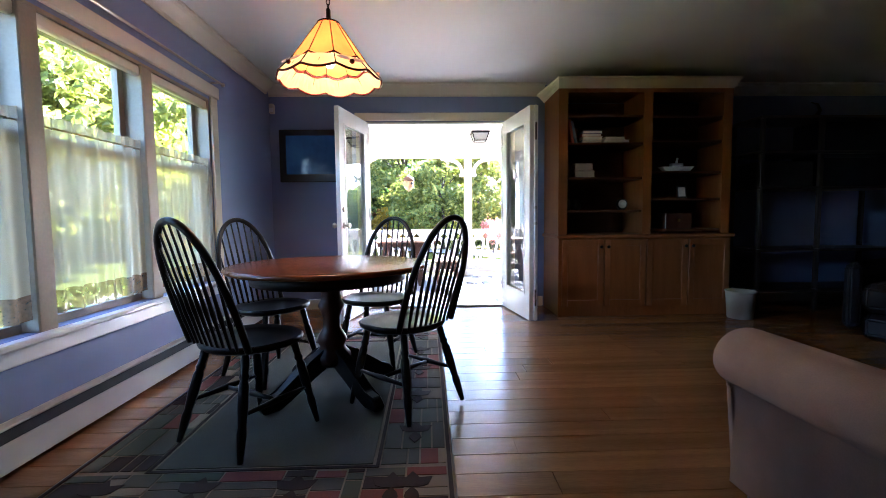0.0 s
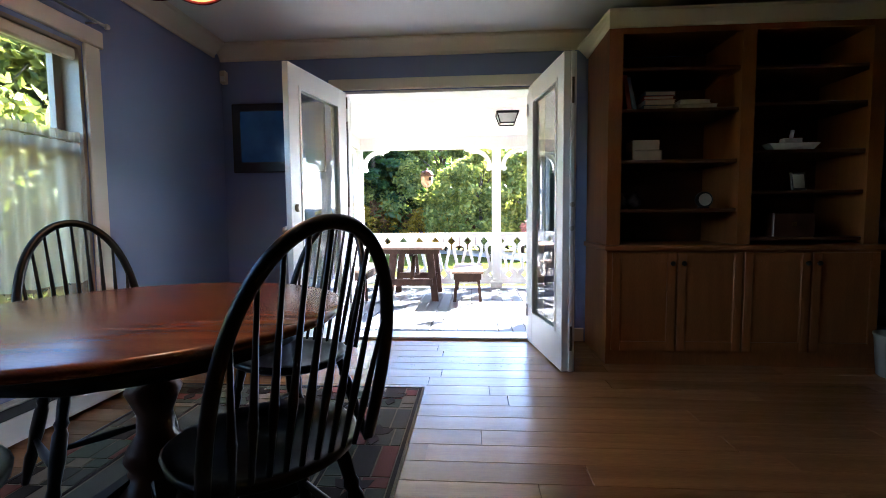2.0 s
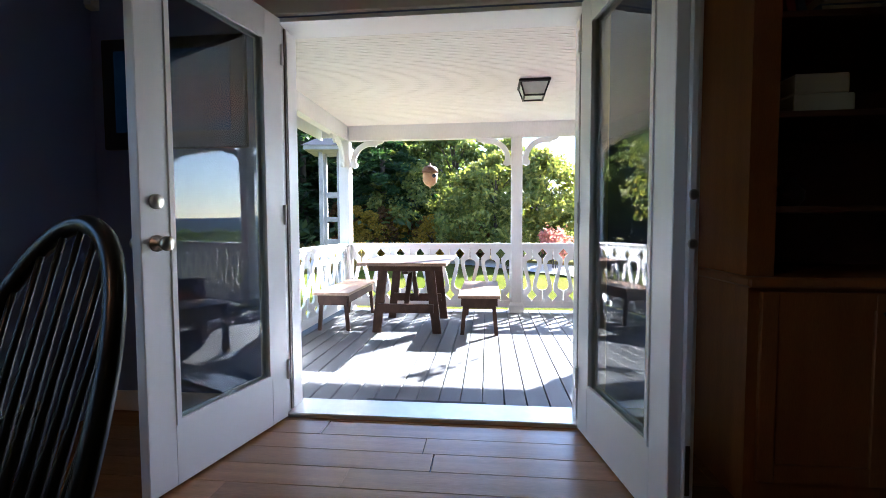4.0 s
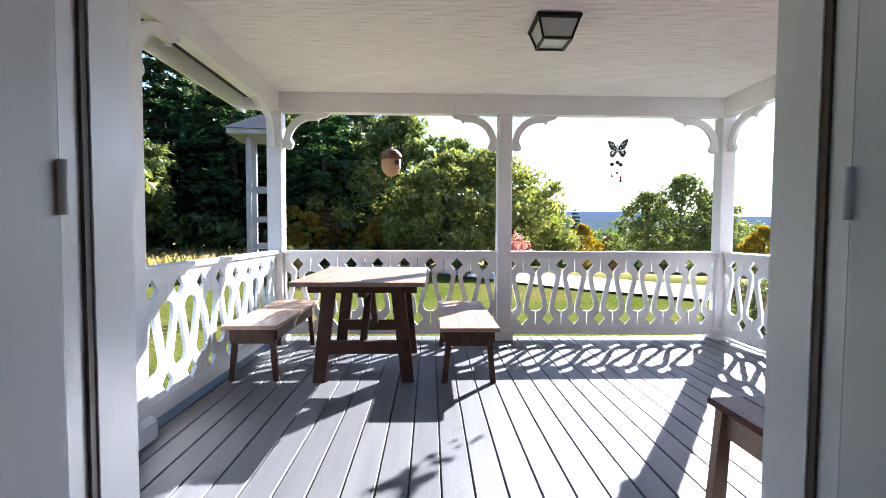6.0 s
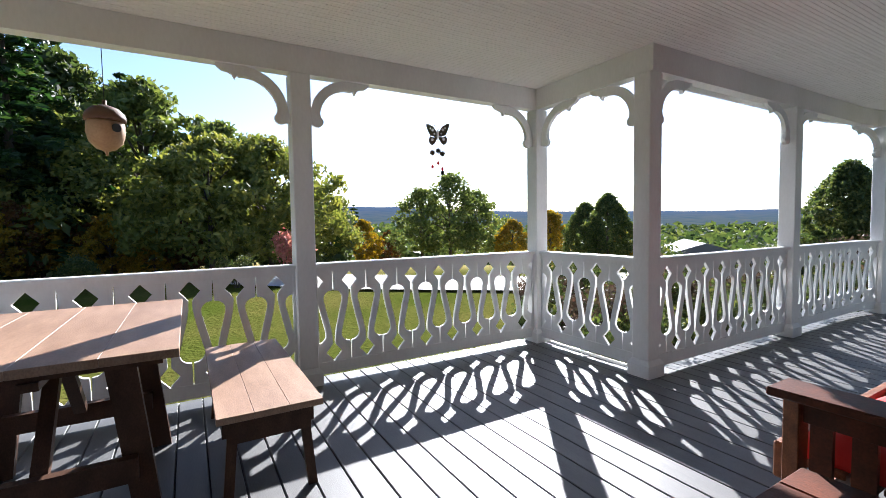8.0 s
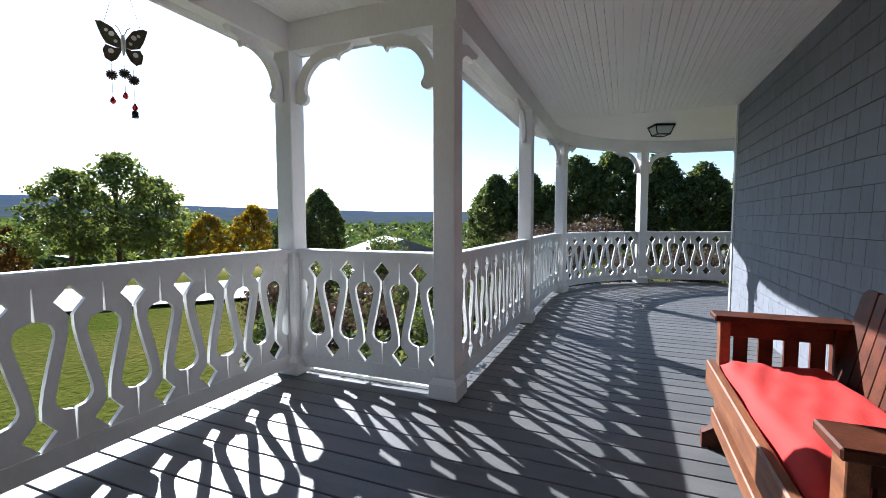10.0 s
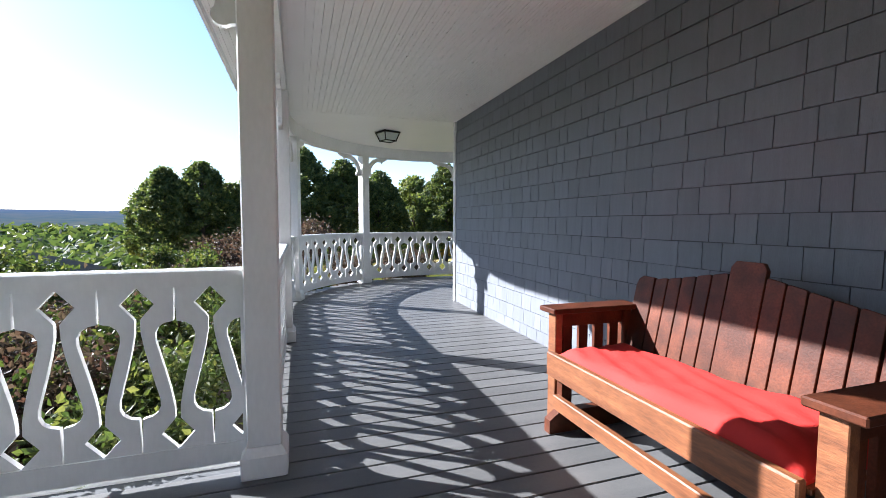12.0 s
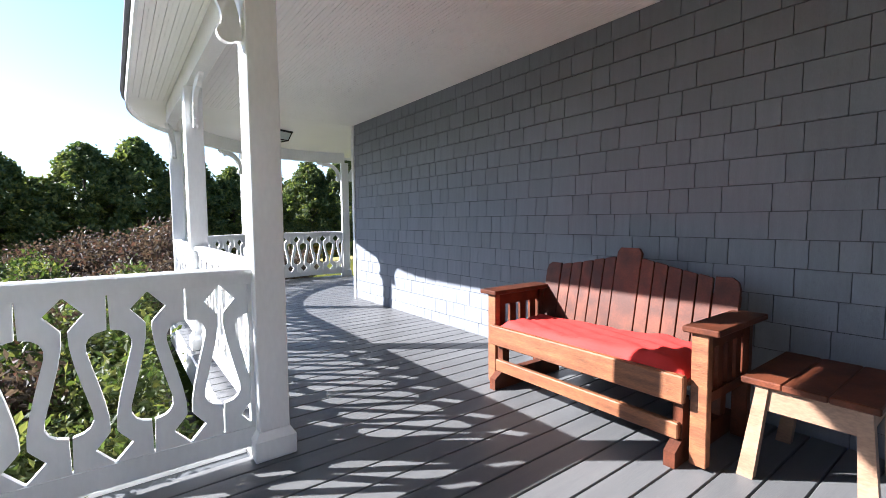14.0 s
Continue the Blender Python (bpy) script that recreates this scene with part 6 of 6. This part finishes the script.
def linden_tree(name, label, h, w, mat, seed, count=15000, leaf=0.12):
    """A clipped-looking oval tree with a pointed top, built of leafy clumps on short limbs."""
    rng = np.random.default_rng(seed)
    t = thing(name, label, "tree", group="trees round the lawn")
    b = bm_new()
    tube(b, [(0, 0, -0.3), (0.02, 0, h * 0.4), (0, 0.02, h * 0.7), (0, 0, h * 0.96)], [h * 0.02, h * 0.015, h * 0.008, h * 0.002], 8)
    blobs = []
    for k in range(260):
        u = ((k + rng.uniform(0, 1)) / 260) ** 0.85
        a = k * 2.39996 + rng.uniform(-0.3, 0.3)
        prof = min(1.0, (u + 0.1) / 0.3) ** 0.5 * (1 - max(0.0, (u - 0.3) / 0.7) ** 1.7)
        lump = 1.0 + 0.16 * noise.noise((1.7 * math.cos(a) + seed, 1.7 * math.sin(a), 5.0 * u))
        r = w * 0.5 * (0.06 + 0.94 * prof) * lump * rng.choice((1.0, 0.97, 0.9, 0.7))
        z = h * (0.16 + 0.82 * u)
        s = w * rng.uniform(0.045, 0.085)
        blobs.append((r * math.cos(a), r * math.sin(a), z, s, s, s * rng.uniform(0.7, 1.0)))
        if k % 9 == 0:
            tube(b, [(0, 0, z * 0.8), (0.5 * r * math.cos(a), 0.5 * r * math.sin(a), z * 0.92), (0.9 * r * math.cos(a), 0.9 * r * math.sin(a), z)], [h * 0.006, h * 0.004, h * 0.0012], 5)
    part("trunk", b, M_BARK, t)
    P, F = leaf_quads(crown_points(blobs, count, rng), leaf, rng)
    ob = new("crown", np_mesh("crown", P.tolist(), F.tolist(), mat))
    ob.parent = t
    return t


def pine_tree(name, label, h, w, seed, count=7000):
    rng = np.random.default_rng(seed)
    t = thing(name, label, "tree", group="trees round the lawn")
    b = bm_new()
    tube(b, [(0, 0, -0.3), (0, 0, h * 0.5), (0, 0, h)], [h * 0.02, h * 0.012, h * 0.002], 8)
    pts = []
    tiers = 16
    for k in range(tiers):
        u = k / (tiers - 1)
        z = h * (0.12 + 0.86 * u)
        for j in range(6):
            a = j * math.pi / 3 + k * 0.7 + rng.uniform(-0.25, 0.25)
            L = w * 0.5 * (1 - u) ** 0.75 * rng.uniform(0.65, 1.1) + 0.15
            droop = -0.16 * L
            tube(b, [(0, 0, z), (L * 0.6 * math.cos(a), L * 0.6 * math.sin(a), z + 0.05 * L), (L * math.cos(a), L * math.sin(a), z + droop)], [0.03, 0.02, 0.006], 4)
            m = max(6, int(count / (tiers * 6) * (0.35 + 1.3 * (1 - u))))
            s = rng.uniform(0.15, 1.0, m) ** 0.7
            q = np.stack([s * L * math.cos(a), s * L * math.sin(a), z + 0.05 * L * s - 0.2 * L * s ** 3], 1)
            q += rng.normal(size=(m, 3)) * np.array([0.13, 0.13, 0.07]) * (0.4 + L * 0.45)
            pts.append(q)
    part("trunk", b, M_BARK, t)
    P, F = leaf_quads(np.concatenate(pts), 0.17, rng, 0.6, 1.3)
    ob = new("crown", np_mesh("crown", P.tolist(), F.tolist(), L_PINE))
    ob.parent = t
    return t


def bush(name, label, r, h, mat, seed, count=2200, leaf=0.07):
    rng = np.random.default_rng(seed)
    t = thing(name, label, "shrub", group="garden shrubs")
    b = bm_new()
    blobs = []
    for k in range(9):
        a = k * 2.4
        rr_ = r * rng.uniform(0.25, 0.75)
        tip = (rr_ * math.cos(a), rr_ * math.sin(a), h * rng.uniform(0.45, 0.85))
        tube(b, [(0.1 * tip[0], 0.1 * tip[1], -0.1), (0.6 * tip[0], 0.6 * tip[1], tip[2] * 0.6), tip], [0.018, 0.012, 0.004], 5)
        blobs.append((*tip, r * 0.4, r * 0.4, h * 0.3))
    part("stems", b, M_BARK, t)
    pts = crown_points(blobs, count, rng, 0.3)
    pts[:, 2] = np.maximum(pts[:, 2], 0.02)
    P, F = leaf_quads(pts, leaf, rng)
    ob = new("foliage", np_mesh("foliage", P.tolist(), F.tolist(), mat))
    ob.parent = t
    return t


def place(proto, spots):
    """Puts the first tree and its copies at (azimuth, distance, scale, turn) from the porch."""
    for k, (az, dist, sc, turn) in enumerate(spots):
        x, y = 1.0 + dist * math.cos(radians(az)), 7.0 + dist * math.sin(radians(az))
        m = pose(x, y, height(x, y), 0, 0, turn)
        ob = proto if k == 0 else copy_thing(proto, m)
        ob.matrix_basis = m
        ob.scale = (sc, sc, sc)


place(broad_tree("maple_tree", "leafy green maple at the wood's edge", 9.0, 7.0, L_GREEN, 1, 11000),
      [(96, 24, 1.0, 0), (108, 27, 1.15, 80), (132, 21, 0.72, 200), (88, 22, 0.78, 140), (137, 19, 0.75, 60), (144, 17, 0.7, 310), (147, 22, 0.9, 30), (160, 20, 1.0, 260), (172, 24, 0.95, 100), (-14, 33, 0.72, 55)])
place(broad_tree("dark_maple_tree", "dark green maple deep in the wood", 8.5, 6.4, L_DARK, 2, 11000),
      [(102, 30, 1.35, 0), (115, 33, 1.4, 70), (135, 30, 1.3, 45), (122, 31, 1.3, 160), (-33, 30, 0.7, 15), (185, 26, 1.2, 0), (12.5, 36, 0.75, 70), (1.5, 37, 0.72, 140), (-8, 36, 0.72, 30), (-16, 37, 0.7, 200)])
place(linden_tree("linden_tree", "dark green linden with a dense pointed crown", 6.8, 4.3, L_LINDEN, 8),
      [(4.2, 27, 0.94, 0), (-0.2, 27, 1.0, 70), (-5.0, 27.5, 0.92, 130), (10.8, 27, 0.86, 190), (14.4, 27.5, 0.82, 250), (-9.4, 28, 0.84, 310), (-18, 27, 0.86, 100), (-22.3, 27, 0.9, 20), (-27, 28, 0.88, 160), (8.0, 29, 0.76, 220),
       (37, 20, 0.5, 80), (40, 21.5, 0.47, 210)])
place(broad_tree("apple_tree", "round yellow-green apple tree", 5.6, 6.4, L_APPLE, 3, 9500, 0.13, 0.18),
      [(102.5, 22, 0.95, 40), (107, 23, 0.8, 150), (83, 17.5, 0.95, 0), (90, 16.5, 0.9, 100), (77.5, 21, 0.75, 210), (150, 14, 1.3, 20), (146, 17, 1.35, 200), (160, 13, 1.2, 140), (170, 15, 1.2, 0)])
place(broad_tree("birch_tree", "airy green tree by the drive", 6.0, 5.2, L_GREEN, 4, 5200, 0.12, 0.2), [(58.5, 30, 1.12, 0), (62.5, 31, 0.98, 120), (55, 32, 1.0, 250)])
place(broad_tree("golden_tree", "golden yellow autumn tree past the lawn", 5.5, 4.6, L_GOLD, 5, 8000, 0.13, 0.15), [(45, 30, 0.74, 0), (70.5, 31, 0.62, 100), (50, 29, 0.6, 30), (36.5, 30, 0.5, 60), (-20, 36, 0.9, 120), (100, 18.2, 0.42, 10), (105.5, 20, 0.5, 200), (111.5, 20, 0.5, 290), (109.5, 19, 0.45, 40), (96, 17.6, 0.36, 70)])
place(broad_tree("rust_tree", "russet autumn tree under the pines", 5.5, 3.6, L_RUST, 6, 6500, 0.13, 0.12), [(104, 20.5, 0.5, 0), (93, 17.5, 0.42, 90), (101, 19.5, 0.42, 10), (113, 21, 0.6, 50), (107.5, 19.5, 0.5, 280), (110.5, 23, 0.7, 200), (98, 21, 0.5, 30), (67, 36, 0.6, 70)])
place(pine_tree("white_pine", "tall dark white pine", 13.0, 8.0, 7, 10000), [(118, 24, 1.0, 0), (111, 29, 1.1, 50), (125, 27, 1.0, 120), (103, 31, 1.05, 200), (132, 24, 0.95, 20), (140, 28, 1.05, 70), (107, 22, 0.85, 310),
      (97, 33, 0.95, 10), (74.5, 38, 0.5, 30), (71.5, 45, 0.5, 80)])
place(bush("wine_bush", "round wine-red garden bush", 1.4, 1.5, L_WINE, 11, 9000, 0.045), [(2, 11.5, 1.0, 0), (8, 12.2, 0.85, 60)])
place(bush("green_shrub", "leafy green garden shrub by the porch", 0.7, 1.0, L_LIME, 12, 5200, 0.036),
      [(25, 3.9, 0.75, 0), (32, 5.0, 0.9, 50), (17, 5.7, 0.8, 100), (12, 8.8, 0.95, 170), (38, 6.2, 0.95, 210), (20, 7.6, 0.9, 280), (88, 12, 0.8, 10), (104, 14, 0.9, 80), (113, 15, 0.9, 160), (27, 8.5, 1.1, 30), (14, 11, 1.0, 90)])
place(bush("russet_shrub", "russet flowering shrub below the railing", 0.65, 0.75, L_WINE, 13, 4200, 0.03),
      [(20, 4.4, 0.8, 0), (35, 4.3, 0.8, 70), (28, 6.0, 0.85, 140), (13.5, 6.8, 0.8, 200), (23, 6.6, 0.85, 260), (9, 9.6, 0.9, 20), (17.5, 9.2, 0.9, 60)])
place(bush("hydrangea", "pink-bloomed hydrangea on the lawn", 0.8, 1.9, L_PINK, 14, 1500, 0.09), [(80.5, 13.0, 0.8, 0)])

for proto, spots in (("leafy_shrub", [(3.85, 8.05), (4.5, 8.25), (5.3, 8.15), (6.1, 8.3), (7.0, 8.25), (8.0, 8.0), (4.0, 9.3), (5.6, 9.5)]),
                     ("red_leaved_shrub", [(4.15, 8.65), (4.9, 8.75), (5.7, 8.7), (6.6, 8.8), (7.5, 8.6), (8.9, 7.6), (4.7, 9.9), (9.8, 6.3), (10.0, 5.2)])):
    plant = bush(proto, "dense leafy shrub crowding the porch edge" if proto == "leafy_shrub" else "dense red-tinged shrub crowding the porch edge", 0.55, 0.95,
                 L_LIME if proto == "leafy_shrub" else L_WINE, 31 if proto == "leafy_shrub" else 32, 5200, 0.03)
    place(plant, [(math.degrees(math.atan2(y - 7, x - 1)), math.hypot(x - 1, y - 7), 0.85 + 0.2 * ((k * 0.37) % 1), 70 * k) for k, (x, y) in enumerate(spots)])

# undergrowth at the foot of the woods and far woods in the valley
rng = np.random.default_rng(21)
az = np.radians(rng.uniform(72, 150, 9000))
ds = rng.uniform(18.5, 31, 9000)
P, F = leaf_quads(np.stack([1 + ds * np.cos(az), 7 + ds * np.sin(az), -0.6 + rng.uniform(0, 1, 9000) ** 2 * 2.2], 1), 0.24, rng)
tagged(new("undergrowth", np_mesh("undergrowth", P.tolist(), F.tolist(), L_DARK)), "dark undergrowth at the foot of the woods", "undergrowth", kind="stuff")
az = np.radians(rng.uniform(112, 133, 12000))
ds = rng.uniform(13, 23, 12000)
P, F = leaf_quads(np.stack([1 + ds * np.cos(az), 7 + ds * np.sin(az), -0.6 + rng.uniform(0, 0.55, 12000)], 1), 0.16, rng, -3.0, 1.4)
tagged(new("meadow_grass", np_mesh("meadow_grass", P.tolist(), F.tolist(), L_STRAW)), "tall straw-coloured meadow grass", "grass", kind="stuff")
n = 26000
az = np.radians(rng.uniform(-50, 82, n))
ds = 60 + 480 * rng.uniform(0, 1, n) ** 1.6
xs, ys = 2 + ds * np.cos(az), 7 + ds * np.sin(az)
zs = np.array([height(x, y) for x, y in zip(xs, ys)]) + rng.uniform(0, 5.5, n) * np.minimum(1.0, 0.3 + ds / 400)
P, F = leaf_quads(np.stack([xs, ys, zs], 1), 1.3, rng, 0.3)
P = P.reshape(-1, 4, 3)
mid = P.mean(1, keepdims=True)
P = (mid + (P - mid) * (0.5 + ds / 180)[:, None, None]).reshape(-1, 3)
tagged(new("far_woods", np_mesh("far_woods", P.tolist(), F.tolist(), L_DARK)), "hazy autumn woods across the valley", "woods", kind="stuff")

# low grey-roofed building down the slope
hx, hy = 1 + 28 * math.cos(radians(28)), 7 + 28 * math.sin(radians(28))
hz = height(hx, hy)
hs = thing("outbuilding", "low building with a grey gabled roof down the slope", "building", pose(hx, hy, hz, 0, 0, -50))
b = bm_new()
box(b, -2.7, 2.7, -3, 3, -0.4, -1.15 - hz)
part("wall", b, M_GREYPOST, hs)
b = bm_new()
prism(b, [(-3.1, -1.2 - hz), (3.1, -1.2 - hz), (3.1, -1.12 - hz), (0, -0.1 - hz), (-3.1, -1.12 - hz)], -3.3, 3.3)
part("roof", b, M_ROOFGREY, hs, "grey gabled roof")

# garden shelter just off the porch corner
gx, gy = -2.91, 12.6
sh = thing("garden_shelter", "small open garden shelter with grey posts and dark roof", "shelter", pose(gx, gy, -0.62, 0, 0, 8))
for sx in (-0.2, 0.2):
    for sy in (-0.2, 0.2):
        b = bm_new()
        box(b, sx - 0.045, sx + 0.045, sy - 0.045, sy + 0.045, 0.0, 3.3, bevel=0.006)
        part("post", b, M_GREYPOST, sh)
for zz in (0.4, 1.25, 1.75, 2.3):
    for s in (-1, 1):
        b = bm_new()
        box(b, -0.154, 0.154, s * 0.2 - 0.015, s * 0.2 + 0.015, zz, zz + 0.1)
        part("cross_board", b, M_GREYPOST, sh)
b = bm_new()
box(b, -0.5, 0.5, -0.5, 0.5, 3.301, 3.39)
part("fascia", b, M_GREYPOST, sh)
b = bm_new()
faces_from(b, [(-0.54, -0.54, 3.391), (0.54, -0.54, 3.391), (0.54, 0.54, 3.391), (-0.54, 0.54, 3.391), (-0.04, -0.04, 3.75), (0.04, -0.04, 3.75), (0.04, 0.04, 3.75), (-0.04, 0.04, 3.75)], BOXF)
part("roof", b, M_ROOF, sh, "dark hipped roof")

# ---- pieces: floor planks, deck planks, wall shingles ----
pr = random.Random(9)


def plank_mesh(L, W, T, mat, along_x=True, bevel=0.0015):
    b = bm_new()
    w, k = W - 0.0018, bevel
    vs = []
    for z, o in ((-T, 0), (-k, 0), (0, k)):
        x0, x1, y0, y1 = o + 0.0006, L - 0.0006 - o, o, w - o
        if not along_x:
            x0, x1, y0, y1 = y0, y1, x0, x1
        vs += [(x0, y0, z), (x1, y0, z), (x1, y1, z), (x0, y1, z)]
    fs = []
    for q in (0, 4):
        for i in range(4):
            fs.append((q + i, q + (i + 1) % 4, q + 4 + (i + 1) % 4, q + 4 + i))
    fs.append((8, 9, 10, 11))
    faces_from(b, vs, fs)
    return mesh_of("plank", b, mat)


PW_ = 0.14
PLANKS = {}
y = -1.2
while y < NORTH - 0.005:
    W = min(PW_, NORTH - 0.005 - y)
    x = WEST + 0.002 - pr.uniform(0, 1.2)
    while x < 6.53:
        L = pr.choice((1.1, 1.5, 1.9, 2.3))
        x0, x1 = max(x, WEST + 0.002), min(x + L, 6.53)
        if x1 - x0 > 0.02:
            key = (round(x1 - x0, 2), round(W, 3))
            if key not in PLANKS:
                PLANKS[key] = plank_mesh(key[0], W, 0.017, M_OAK)
            share("plank", PLANKS[key], floor, pose(x0, y, 0, pr.uniform(-0.22, 0.22)))
        x += L
    y += PW_

DW = 0.14
x = -1.382
SEG1 = plank_mesh(8.70 - EXT - 0.003, DW - 0.0055, 0.028, M_DECK, False, 0.003)
SEG2 = plank_mesh(7.47 - EXT - 0.003, DW - 0.0055, 0.028, M_DECK, False, 0.003)
while x < 9.4:
    if x + DW < 3.36:
        share("plank", SEG1, deck, pose(x, EXT + 0.003, DECK))
    elif x + DW < 6.95:
        share("plank", SEG2, deck, pose(x, EXT + 0.003, DECK))
    else:
        far_y = ARC_C[1] + math.sqrt(max(0.01, (ARC_R + 0.11) ** 2 - (x + DW / 2 - ARC_C[0]) ** 2))
        y0 = EXT + 0.003 if x < 6.935 else 4.1
        if far_y > y0 + 0.1:
            share("plank", plank_mesh(far_y - y0, DW - 0.0055, 0.028, M_DECK, False, 0.003), deck, pose(x, y0, DECK))
    x += DW

ROW = 0.146
# Dark sheet added behind the shingles; its colour draws their shadow lines.
b = bm_new()
box(b, DR + 0.101, 6.864, EXT + 0.0003, EXT + 0.0024, DECK, CEILP - 0.001)
part("gap_shade", b, M_UNDER, wall_north)
rest_v, rest_f = [], []
SH_MESH = {}


def shingle_verts(w):
    """A tapered shingle, thick at its lower edge."""
    h = ROW
    return [(0, 0.003, 0.005), (w, 0.003, 0.005), (w, 0.016, 0.005), (0, 0.016, 0.005), (0, 0.003, h), (w, 0.003, h), (w, 0.012, h), (0, 0.012, h)]


z = DECK - 0.037
while z < CEILP - 0.01:
    x = (DR + 0.105 if z < 2.25 else -1.6) - pr.uniform(0, 0.1)
    lim = 6.86
    start = DR + 0.103
    while x < lim:
        w = pr.choice((0.115, 0.14, 0.16, 0.18, 0.2, 0.22, 0.24, 0.26))
        x0, x1 = max(x, start), min(x + w, lim)
        if x1 - x0 > 0.02:
            jit = pr.uniform(-0.0012, 0.0012)
            top = min(z + ROW, CEILP - 0.002)
            if 1.7 < x0 < 4.1 and 0.25 < z < 2.05 and top == z + ROW:
                key = round(x1 - x0 - 0.004, 3)
                if key not in SH_MESH:
                    b = bm_new()
                    faces_from(b, shingle_verts(key), BOXF)
                    SH_MESH[key] = mesh_of("shingle", b, M_SHINGLE)
                share("shingle", SH_MESH[key], wall_north, pose(x0 + 0.002, EXT, z + jit))
            else:
                k = len(rest_v)
                for vx, vy, vz in shingle_verts(x1 - x0 - 0.004):
                    rest_v.append((x0 + 0.002 + vx, EXT + vy, max(DECK + 0.001, min(z + jit + vz, CEILP - 0.002))))
                rest_f.extend([tuple(k + i for i in f) for f in BOXF])
        x += w
    z += ROW
me = bpy.data.meshes.new("shingle_field")
me.from_pydata(rest_v, [], rest_f)
me.materials.append(M_SHINGLE_FAR)
sf = new("shingle_field", me)
sf.parent = wall_north
tagged(sf, kind="stuff")
